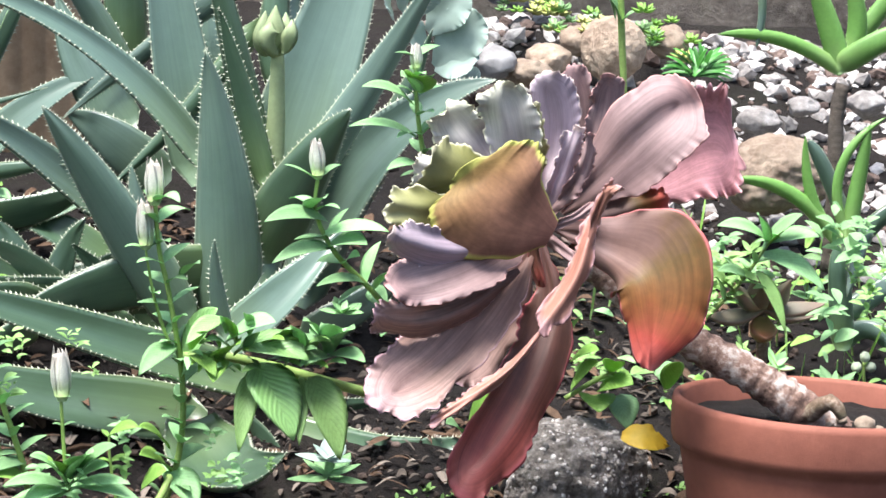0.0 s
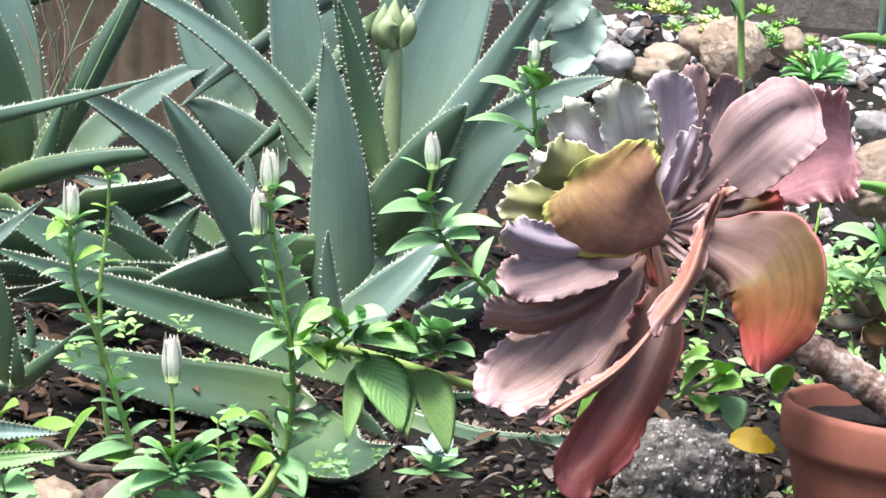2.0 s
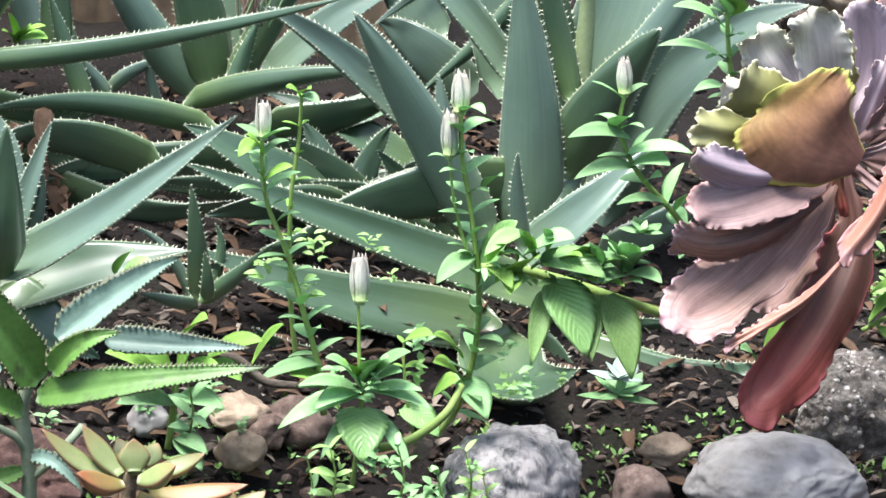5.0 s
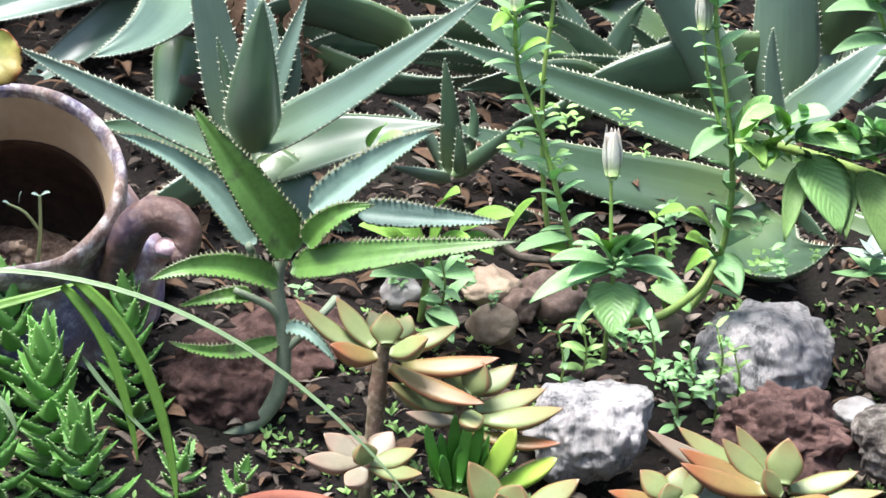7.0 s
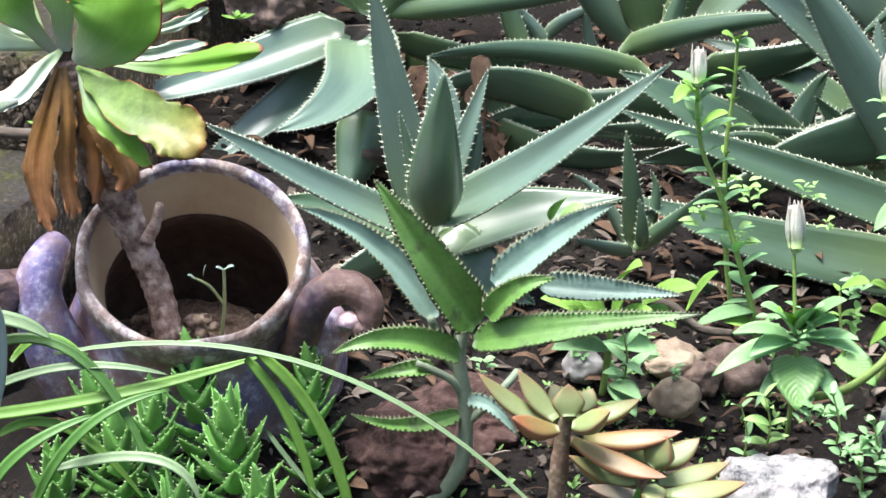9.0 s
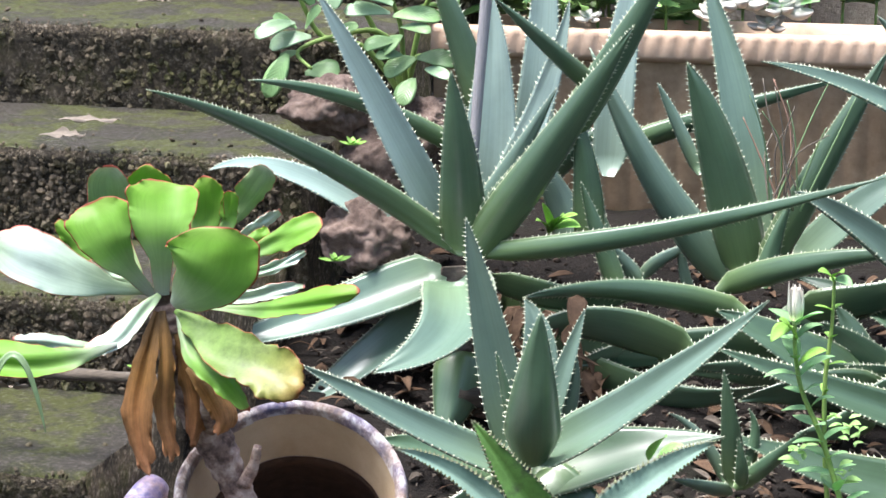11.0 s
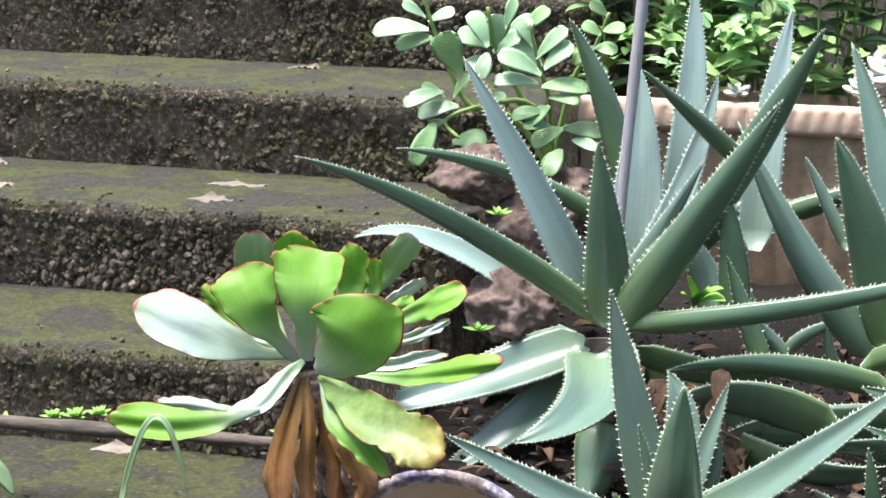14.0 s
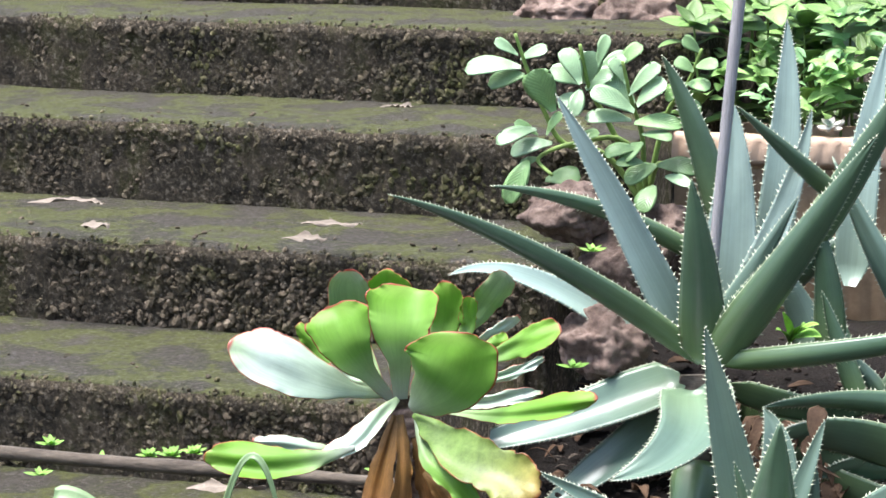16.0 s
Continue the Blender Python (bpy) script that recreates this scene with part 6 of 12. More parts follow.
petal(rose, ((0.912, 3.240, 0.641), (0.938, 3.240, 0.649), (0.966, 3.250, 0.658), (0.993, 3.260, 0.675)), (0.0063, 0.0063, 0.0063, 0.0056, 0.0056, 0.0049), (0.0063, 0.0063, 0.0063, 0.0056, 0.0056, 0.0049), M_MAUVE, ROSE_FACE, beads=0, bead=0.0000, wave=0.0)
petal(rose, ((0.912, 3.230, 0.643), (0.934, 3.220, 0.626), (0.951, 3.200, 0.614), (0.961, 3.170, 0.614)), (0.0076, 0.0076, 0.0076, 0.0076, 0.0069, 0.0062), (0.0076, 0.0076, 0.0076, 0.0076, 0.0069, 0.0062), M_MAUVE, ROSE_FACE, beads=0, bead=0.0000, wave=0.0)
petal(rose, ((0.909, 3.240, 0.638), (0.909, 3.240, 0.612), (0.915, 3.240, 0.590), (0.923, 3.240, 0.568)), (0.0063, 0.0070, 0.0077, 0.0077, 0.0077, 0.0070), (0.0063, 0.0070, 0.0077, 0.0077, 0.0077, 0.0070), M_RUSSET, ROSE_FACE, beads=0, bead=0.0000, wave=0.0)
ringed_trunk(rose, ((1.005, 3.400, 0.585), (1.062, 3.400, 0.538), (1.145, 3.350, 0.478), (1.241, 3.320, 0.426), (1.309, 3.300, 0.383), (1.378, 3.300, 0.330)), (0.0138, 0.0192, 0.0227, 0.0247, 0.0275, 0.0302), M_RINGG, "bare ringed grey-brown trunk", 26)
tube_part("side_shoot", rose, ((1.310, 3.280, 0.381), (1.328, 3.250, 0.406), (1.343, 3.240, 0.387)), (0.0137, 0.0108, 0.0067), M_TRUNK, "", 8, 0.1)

POT_AX = Vector((0.03, 0.07, 1.0))
POT_C = Vector((1.333, 3.300, 0.393))
R = 0.197
part("pot", lathe([(0.0, -0.2), (R * 0.78, -0.2), (R * 0.8, -0.195), (R * 0.925, -0.075), (R * 0.93, -0.066), (R * 0.985, -0.06), (R * 0.995, -0.05), (R, -0.008), (R * 0.992, 0.0), (R * 0.955, 0.002), (R * 0.935, -0.004), (R * 0.92, -0.05), (R * 0.9, -0.08)], POT_C, POT_AX, 96, 0.006), M_TERRA, rose, "terracotta pot with a thick rolled rim")
part("potting_soil", disc_soil(POT_C - POT_AX * 0.03, POT_AX, R * 0.925, 3), M_SOIL, rose, "dark potting soil")

part("pebble", rock_bm((1.354, 3.270, 0.375), (0.0082, 0.0074, 0.0058), 3, 0.15, 3), M_TANROCK, rose)
part("pebble", rock_bm((1.387, 3.270, 0.370), (0.0151, 0.0136, 0.0106), 4, 0.15, 3), M_TANROCK, rose)
part("pebble", rock_bm((1.408, 3.270, 0.360), (0.0096, 0.0087, 0.0067), 5, 0.15, 3), M_TANROCK, rose)
part("pebble", rock_bm((1.337, 3.270, 0.370), (0.0062, 0.0056, 0.0043), 6, 0.15, 3), M_TANROCK, rose)

ech = thing("green_echeveria", (-0.544, 3.150, 0.140), "bright green echeveria with red-edged leaves on a bare trunk", "potted plant")
ECH_FACE = (0.16, -0.96, 0.2)
petal(ech, ((-0.583, 3.190, 0.675), (-0.598, 3.220, 0.760), (-0.599, 3.220, 0.788), (-0.597, 3.210, 0.815)), (0.0069, 0.0111, 0.0251, 0.0279, 0.0279, 0.0223), (0.0069, 0.0111, 0.0251, 0.0279, 0.0279, 0.0223), M_LEAFG, ECH_FACE, beads=2, bead=0.0017, wave=0.0035, half=40, lump=0.006, edge=(-0.01, -0.01), tip=0.2)
petal(ech, ((-0.595, 3.160, 0.673), (-0.638, 3.200, 0.740), (-0.645, 3.200, 0.782), (-0.644, 3.190, 0.819)), (0.0055, 0.0096, 0.0221, 0.0263, 0.0263, 0.0207), (0.0055, 0.0096, 0.0221, 0.0263, 0.0263, 0.0193), M_LEAFP, ECH_FACE, beads=2, bead=0.0017, wave=0.0035, half=40, lump=0.006, edge=(-0.012, -0.012), tip=0.2)
petal(ech, ((-0.548, 3.150, 0.673), (-0.527, 3.190, 0.740), (-0.522, 3.190, 0.775), (-0.523, 3.185, 0.808)), (0.0041, 0.0089, 0.0193, 0.0234, 0.0234, 0.0179), (0.0041, 0.0082, 0.0165, 0.0193, 0.0193, 0.0152), M_LEAFG, ECH_FACE, beads=2, bead=0.0017, wave=0.0035, half=40, lump=0.006, edge=(-0.008, -0.006), tip=0.2)
petal(ech, ((-0.538, 3.170, 0.680), (-0.501, 3.190, 0.744), (-0.497, 3.190, 0.765), (-0.494, 3.190, 0.790)), (0.0027, 0.0048, 0.0090, 0.0104, 0.0104, 0.0076), (0.0027, 0.0048, 0.0090, 0.0104, 0.0104, 0.0076), M_LEAFG, ECH_FACE, beads=2, bead=0.0017, wave=0.0035, half=40, lump=0.006, edge=(0, 0), tip=0.2)
petal(ech, ((-0.540, 3.180, 0.679), (-0.489, 3.200, 0.764), (-0.470, 3.200, 0.792), (-0.452, 3.200, 0.819)), (0.0041, 0.0076, 0.0139, 0.0166, 0.0166, 0.0139), (0.0041, 0.0076, 0.0152, 0.0180, 0.0180, 0.0152), M_LEAFP, ECH_FACE, beads=5, bead=0.003, wave=0.0035, half=40, lump=0.006, edge=(-0.008, 0.014), tip=0.2)
petal(ech, ((-0.538, 3.170, 0.680), (-0.474, 3.170, 0.740), (-0.454, 3.170, 0.755), (-0.431, 3.170, 0.770)), (0.0021, 0.0041, 0.0069, 0.0076, 0.0069, 0.0048), (0.0021, 0.0041, 0.0069, 0.0076, 0.0069, 0.0048), M_LEAFW, ECH_FACE, beads=2, bead=0.0017, wave=0.0035, half=40, lump=0.006, edge=(-0.006, 0.006), tip=0.2)
petal(ech, ((-0.481, 3.150, 0.721), (-0.464, 3.150, 0.731), (-0.451, 3.150, 0.742), (-0.442, 3.150, 0.749)), (0.0055, 0.0096, 0.0116, 0.0116, 0.0102, 0.0068), (0.0055, 0.0096, 0.0116, 0.0116, 0.0102, 0.0068), M_LEAFG, ECH_FACE, beads=2, bead=0.002, wave=0.004, half=40, lump=0.006)
petal(ech, ((-0.541, 3.150, 0.674), (-0.449, 3.140, 0.730), (-0.414, 3.130, 0.748), (-0.377, 3.130, 0.767)), (0.0027, 0.0048, 0.0102, 0.0164, 0.0177, 0.0136), (0.0027, 0.0055, 0.0123, 0.0157, 0.0150, 0.0109), M_LEAFG, ECH_FACE, beads=2, bead=0.0017, wave=0.0035, half=40, lump=0.006, edge=(0.012, -0.008), tip=0.2)
petal(ech, ((-0.499, 3.140, 0.688), (-0.447, 3.130, 0.704), (-0.417, 3.120, 0.718), (-0.394, 3.120, 0.732)), (0.0020, 0.0048, 0.0061, 0.0061, 0.0054, 0.0041), (0.0020, 0.0048, 0.0068, 0.0068, 0.0061, 0.0041), M_LEAFW, ECH_FACE, beads=2, bead=0.0017, wave=0.0035, half=40, lump=0.006, edge=(0, 0), tip=0.2)
petal(ech, ((-0.607, 3.150, 0.681), (-0.647, 3.160, 0.704), (-0.679, 3.160, 0.731), (-0.702, 3.160, 0.752)), (0.0034, 0.0082, 0.0109, 0.0116, 0.0103, 0.0062), (0.0034, 0.0082, 0.0103, 0.0109, 0.0096, 0.0062), M_LEAFG, ECH_FACE, beads=2, bead=0.002, wave=0.004, half=40, lump=0.006)
petal(ech, ((-0.602, 3.140, 0.683), (-0.626, 3.140, 0.689), (-0.643, 3.140, 0.697), (-0.657, 3.140, 0.705)), (0.0034, 0.0068, 0.0088, 0.0088, 0.0075, 0.0048), (0.0034, 0.0061, 0.0082, 0.0082, 0.0068, 0.0048), M_LEAFW, ECH_FACE, beads=2, bead=0.002, wave=0.004, half=40, lump=0.006)
petal(ech, ((-0.574, 3.130, 0.676), (-0.642, 3.100, 0.688), (-0.698, 3.060, 0.717), (-0.756, 3.040, 0.747)), (0.0047, 0.0081, 0.0176, 0.0271, 0.0285, 0.0217), (0.0047, 0.0081, 0.0258, 0.0380, 0.0366, 0.0244), M_LEAFW, ECH_FACE, beads=2, bead=0.0017, wave=0.0035, half=40, lump=0.006, edge=(-0.02, 0.03), tip=0.2)
petal(ech, ((-0.578, 3.125, 0.672), (-0.615, 3.095, 0.724), (-0.632, 3.090, 0.757), (-0.647, 3.105, 0.785)), (0.0061, 0.0108, 0.0243, 0.0338, 0.0378, 0.0311), (0.0061, 0.0108, 0.0257, 0.0351, 0.0392, 0.0311), M_LEAFG, ECH_FACE, beads=2, bead=0.0017, wave=0.0035, half=40, lump=0.006, edge=(-0.01, -0.012), tip=0.2)
petal(ech, ((-0.567, 3.125, 0.673), (-0.566, 3.110, 0.741), (-0.567, 3.120, 0.777), (-0.569, 3.140, 0.808)), (0.0088, 0.0135, 0.0311, 0.0392, 0.0419, 0.0351), (0.0088, 0.0135, 0.0324, 0.0419, 0.0446, 0.0372), M_LEAFG, ECH_FACE, beads=2, bead=0.0017, wave=0.0035, half=40, lump=0.006, edge=(-0.012, -0.012), tip=0.2)
petal(ech, ((-0.550, 3.140, 0.663), (-0.483, 3.130, 0.670), (-0.431, 3.120, 0.681), (-0.396, 3.120, 0.690)), (0.0027, 0.0054, 0.0082, 0.0095, 0.0082, 0.0054), (0.0027, 0.0054, 0.0068, 0.0082, 0.0068, 0.0041), M_LEAFW, ECH_FACE, beads=2, bead=0.0017, wave=0.0035, half=40, lump=0.006, edge=(0, 0), tip=0.2)
petal(ech, ((-0.546, 3.120, 0.664), (-0.452, 3.080, 0.669), (-0.384, 3.040, 0.686), (-0.320, 3.020, 0.704)), (0.0027, 0.0034, 0.0068, 0.0122, 0.0149, 0.0122), (0.0027, 0.0047, 0.0101, 0.0122, 0.0115, 0.0088), M_LEAFG, ECH_FACE, beads=2, bead=0.0017, wave=0.0035, half=40, lump=0.006, edge=(0.012, -0.008), tip=0.2)
petal(ech, ((-0.546, 3.090, 0.669), (-0.510, 3.050, 0.704), (-0.494, 3.045, 0.735), (-0.492, 3.050, 0.770)), (0.0074, 0.0268, 0.0465, 0.0544, 0.0531, 0.0398), (0.0074, 0.0295, 0.0478, 0.0558, 0.0531, 0.0412), M_LEAFG, ECH_FACE, beads=2, bead=0.0017, wave=0.0035, half=40, lump=0.006, edge=(0.006, 0.006), tip=0.2, bulge=0.003)
petal(ech, ((-0.570, 3.120, 0.673), (-0.586, 3.070, 0.658), (-0.607, 3.040, 0.636), (-0.641, 3.020, 0.622)), (0.0041, 0.0074, 0.0115, 0.0135, 0.0115, 0.0061), (0.0041, 0.0074, 0.0115, 0.0135, 0.0122, 0.0074), M_LEAFW, ECH_FACE, beads=2, bead=0.0017, wave=0.0035, half=40, lump=0.006, edge=(-0.01, 0.004), tip=0.2)
petal(ech, ((-0.603, 3.030, 0.632), (-0.649, 3.010, 0.620), (-0.697, 2.990, 0.618), (-0.772, 2.980, 0.623)), (0.0026, 0.0079, 0.0131, 0.0171, 0.0177, 0.0138), (0.0026, 0.0066, 0.0131, 0.0184, 0.0236, 0.0184), M_LEAFG, ECH_FACE, beads=2, bead=0.0017, wave=0.006, half=40, lump=0.006, edge=(-0.01, 0.01), tip=0.2)
petal(ech, ((-0.631, 3.050, 0.623), (-0.660, 3.030, 0.631), (-0.691, 3.020, 0.636), (-0.721, 3.020, 0.637)), (0.0033, 0.0066, 0.0099, 0.0112, 0.0092, 0.0059), (0.0033, 0.0059, 0.0086, 0.0099, 0.0079, 0.0053), M_LEAFW, ECH_FACE, beads=2, bead=0.0017, wave=0.0035, half=40, lump=0.006, edge=(0, 0), tip=0.2)
petal(ech, ((-0.544, 3.100, 0.659), (-0.521, 3.060, 0.618), (-0.483, 3.030, 0.595), (-0.446, 3.010, 0.563)), (0.0034, 0.0081, 0.0121, 0.0141, 0.0121, 0.0081), (0.0034, 0.0081, 0.0121, 0.0141, 0.0128, 0.0081), M_LEAFG, ECH_FACE, beads=2, bead=0.0017, wave=0.0035, half=40, lump=0.006, edge=(0, 0), tip=0.2)
petal(ech, ((-0.546, 3.100, 0.659), (-0.493, 3.050, 0.637), (-0.428, 3.000, 0.620), (-0.384, 2.970, 0.596)), (0.0034, 0.0148, 0.0228, 0.0255, 0.0282, 0.0269), (0.0034, 0.0161, 0.0255, 0.0295, 0.0349, 0.0295), M_LEAFY, ECH_FACE, beads=5, bead=0.004, wave=0.008, half=40, lump=0.006, edge=(0.008, -0.01), tip=0.2)
petal(ech, ((-0.573, 3.130, 0.651), (-0.586, 3.110, 0.587), (-0.593, 3.100, 0.527), (-0.582, 3.100, 0.460)), (0.0054, 0.0121, 0.0175, 0.0189, 0.0162, 0.0094), (0.0054, 0.0121, 0.0175, 0.0189, 0.0162, 0.0081), M_WITHER, ECH_FACE, beads=2, bead=0.002, wave=0.012, half=40, lump=0.006, edge=(-0.03, 0.03), crease=0.01, label='withered brown leaf')
petal(ech, ((-0.566, 3.120, 0.654), (-0.556, 3.090, 0.600), (-0.557, 3.080, 0.537), (-0.545, 3.080, 0.481)), (0.0040, 0.0080, 0.0107, 0.0121, 0.0107, 0.0067), (0.0040, 0.0080, 0.0107, 0.0121, 0.0107, 0.0067), M_WITHER, ECH_FACE, beads=2, bead=0.002, wave=0.01, half=40, lump=0.006, edge=(0.02, -0.02), label='withered brown leaf')
petal(ech, ((-0.554, 3.140, 0.644), (-0.536, 3.120, 0.594), (-0.526, 3.120, 0.546), (-0.529, 3.120, 0.491)), (0.0054, 0.0122, 0.0162, 0.0176, 0.0149, 0.0081), (0.0054, 0.0122, 0.0162, 0.0162, 0.0135, 0.0068), M_WITHER, ECH_FACE, beads=2, bead=0.002, wave=0.014, half=40, lump=0.006, edge=(0.02, 0.02), label='withered brown leaf')
petal(ech, ((-0.533, 3.110, 0.589), (-0.506, 3.090, 0.568), (-0.487, 3.080, 0.537), (-0.492, 3.080, 0.513)), (0.0054, 0.0120, 0.0161, 0.0174, 0.0147, 0.0080), (0.0054, 0.0120, 0.0147, 0.0147, 0.0120, 0.0067), M_WITHER, ECH_FACE, beads=2, bead=0.002, wave=0.014, half=40, lump=0.006, edge=(0.02, 0.02), label='withered brown leaf')
ringed_trunk(ech, ((-0.564, 3.150, 0.664), (-0.552, 3.160, 0.600), (-0.524, 3.170, 0.515), (-0.491, 3.180, 0.435), (-0.464, 3.185, 0.370), (-0.444, 3.180, 0.293)), (0.0236, 0.0302, 0.0276, 0.0184, 0.0177, 0.0177), M_RING, "ringed pinkish-brown trunk", 24)
tube_part("twig", ech, ((-0.477, 3.170, 0.431), (-0.465, 3.170, 0.453), (-0.458, 3.165, 0.481)), (0.0099, 0.0073, 0.0053), M_RING, "broken stub", 8, 0.1)
tube_part("twig", ech, ((-0.512, 3.150, 0.506), (-0.513, 3.120, 0.534), (-0.514, 3.110, 0.554)), (0.0105, 0.0085, 0.0052), M_RING, "broken stub", 7, 0.1)

# ---- the tilted jug ----
jug = thing("tilted_jug", (-0.417, 3.160, 0.215), "tilted glazed jug with flaking blue-brown glaze and knobbed handles", "jug")
JC, JA, R = Vector((-0.418, 3.160, 0.422)), Vector((0.004, -0.640, 0.768)), 0.1402
part("body", lathe([(R * 0.97, -0.03), (R * 0.95, -0.05), (R * 0.98, -0.075), (R * 1.15, -0.13), (R * 1.3, -0.2), (R * 1.3, -0.26), (R * 1.1, -0.33), (R * 0.7, -0.37), (0.001, -0.38)], JC, JA, 64, 0.02), M_JUG, jug)
part("rim", lathe([(R * 0.95, -0.05), (R * 0.99, -0.04), (R * 1.02, -0.022), (R * 1.022, -0.006), (R * 1.0, 0.006), (R * 0.965, 0.009), (R * 0.925, 0.004), (R * 0.905, -0.008)], JC, JA, 80, 0.03), M_JUGRIM, jug, "flaking purple-grey glazed rim")
part("throat", lathe([(R * 0.908, -0.006), (R * 0.885, -0.02), (R * 0.85, -0.05), (R * 0.815, -0.075)], JC, JA, 64, 0.015), M_JUGIN, jug, "cream unglazed inside of the neck")
part("inside", lathe([(R * 0.81, -0.075), (R * 0.8, -0.082), (R * 0.9, -0.12), (R * 1.05, -0.2), (R * 0.8, -0.3), (0.001, -0.36)], JC, JA, 64, 0.015), M_CLAYSHADE, jug, "red-brown inside of the jug, coloured dark for its shade")

tube_part("handle", jug, ((-0.293, 3.140, 0.289), (-0.278, 3.120, 0.339), (-0.263, 3.100, 0.383), (-0.239, 3.090, 0.406), (-0.213, 3.085, 0.406), (-0.196, 3.080, 0.387), (-0.201, 3.075, 0.365), (-0.216, 3.070, 0.361)), (0.0206, 0.0215, 0.0218, 0.0221, 0.0206, 0.0185, 0.0152, 0.0091), M_JUGKNOB, "pitted brown scrolled handle", 20, 0.05)
part("knob", rock_bm((-0.219, 3.075, 0.369), (0.0150, 0.0140, 0.0140), 12, 0.06, 4), M_JUG, jug, "small blue-glazed knob")
part("knob", rock_bm((-0.651, 3.140, 0.366), (0.0329, 0.0329, 0.0303), 13, 0.07, 5), M_JUGKNOB, jug, "pitted brown knob")
tube_part("handle", jug, ((-0.243, 3.160, 0.346), (-0.256, 3.150, 0.337), (-0.273, 3.160, 0.291), (-0.312, 3.210, 0.192)), (0.0290, 0.0302, 0.0382, 0.0428), M_JUG, "", 20, 0.02)
tube_part("handle", jug, ((-0.587, 3.190, 0.422), (-0.599, 3.160, 0.401), (-0.605, 3.150, 0.361), (-0.586, 3.160, 0.294), (-0.552, 3.200, 0.209)), (0.0173, 0.0263, 0.0302, 0.0382, 0.0413), M_JUG, "", 20, 0.02)
tube_part("handle", jug, ((-0.655, 3.160, 0.360), (-0.627, 3.160, 0.368), (-0.603, 3.160, 0.362)), (0.0263, 0.0263, 0.0277), M_JUGKNOB, "", 18, 0.02)
jug_soil = part("soil", disc_soil((-0.429, 3.220, 0.280), (0.0, -0.35, 0.95), 0.109, 8), M_POTSOIL, jug, "dark soil inside the jug")
part("soil_lump", rock_bm((-0.340, 3.190, 0.318), (0.0110, 0.0110, 0.0088), 40, 0.25, 3), M_BROWNROCK, jug)
part("soil_lump", rock_bm((-0.384, 3.190, 0.311), (0.0050, 0.0050, 0.0040), 41, 0.25, 3), M_TANROCK, jug)
part("soil_lump", rock_bm((-0.339, 3.190, 0.336), (0.0053, 0.0053, 0.0042), 42, 0.25, 3), M_POTSOIL, jug)
part("soil_lump", rock_bm((-0.433, 3.190, 0.307), (0.0049, 0.0049, 0.0039), 43, 0.25, 3), M_BROWNROCK, jug)
part("soil_lump", rock_bm((-0.358, 3.190, 0.303), (0.0046, 0.0046, 0.0037), 44, 0.25, 3), M_TANROCK, jug)
part("soil_lump", rock_bm((-0.405, 3.190, 0.333), (0.0063, 0.0063, 0.0051), 45, 0.25, 3), M_POTSOIL, jug)
part("soil_lump", rock_bm((-0.502, 3.190, 0.298), (0.0067, 0.0067, 0.0054), 46, 0.25, 3), M_BROWNROCK, jug)
part("soil_lump", rock_bm((-0.343, 3.190, 0.310), (0.0101, 0.0101, 0.0081), 47, 0.25, 3), M_TANROCK, jug)
part("soil_lump", rock_bm((-0.479, 3.190, 0.328), (0.0080, 0.0080, 0.0064), 48, 0.25, 3), M_POTSOIL, jug)
part("soil_lump", rock_bm((-0.480, 3.190, 0.307), (0.0065, 0.0065, 0.0052), 49, 0.25, 3), M_BROWNROCK, jug)
part("soil_lump", rock_bm((-0.417, 3.190, 0.302), (0.0074, 0.0074, 0.0059), 50, 0.25, 3), M_TANROCK, jug)
part("soil_lump", rock_bm((-0.490, 3.190, 0.325), (0.0076, 0.0076, 0.0061), 51, 0.25, 3), M_POTSOIL, jug)
part("soil_lump", rock_bm((-0.417, 3.190, 0.312), (0.0065, 0.0065, 0.0052), 52, 0.25, 3), M_BROWNROCK, jug)
part("soil_lump", rock_bm((-0.395, 3.190, 0.321), (0.0082, 0.0082, 0.0066), 53, 0.25, 3), M_TANROCK, jug)
part("soil_lump", rock_bm((-0.375, 3.190, 0.329), (0.0063, 0.0063, 0.0050), 54, 0.25, 3), M_POTSOIL, jug)
part("soil_lump", rock_bm((-0.421, 3.190, 0.310), (0.0053, 0.0053, 0.0042), 55, 0.25, 3), M_BROWNROCK, jug)
part("soil_lump", rock_bm((-0.412, 3.190, 0.313), (0.0104, 0.0104, 0.0083), 56, 0.25, 3), M_TANROCK, jug)
part("soil_lump", rock_bm((-0.446, 3.190, 0.311), (0.0048, 0.0048, 0.0038), 57, 0.25, 3), M_POTSOIL, jug)
part("soil_lump", rock_bm((-0.422, 3.190, 0.327), (0.0105, 0.0105, 0.0084), 58, 0.25, 3), M_BROWNROCK, jug)
part("soil_lump", rock_bm((-0.434, 3.190, 0.305), (0.0066, 0.0066, 0.0053), 59, 0.25, 3), M_TANROCK, jug)
part("soil_lump", rock_bm((-0.351, 3.190, 0.322), (0.0059, 0.0059, 0.0047), 60, 0.25, 3), M_POTSOIL, jug)
part("soil_lump", rock_bm((-0.409, 3.190, 0.306), (0.0101, 0.0101, 0.0081), 61, 0.25, 3), M_BROWNROCK, jug)
part("soil_lump", rock_bm((-0.405, 3.190, 0.331), (0.0080, 0.0080, 0.0064), 62, 0.25, 3), M_TANROCK, jug)
part("soil_lump", rock_bm((-0.466, 3.190, 0.307), (0.0104, 0.0104, 0.0083), 63, 0.25, 3), M_POTSOIL, jug)
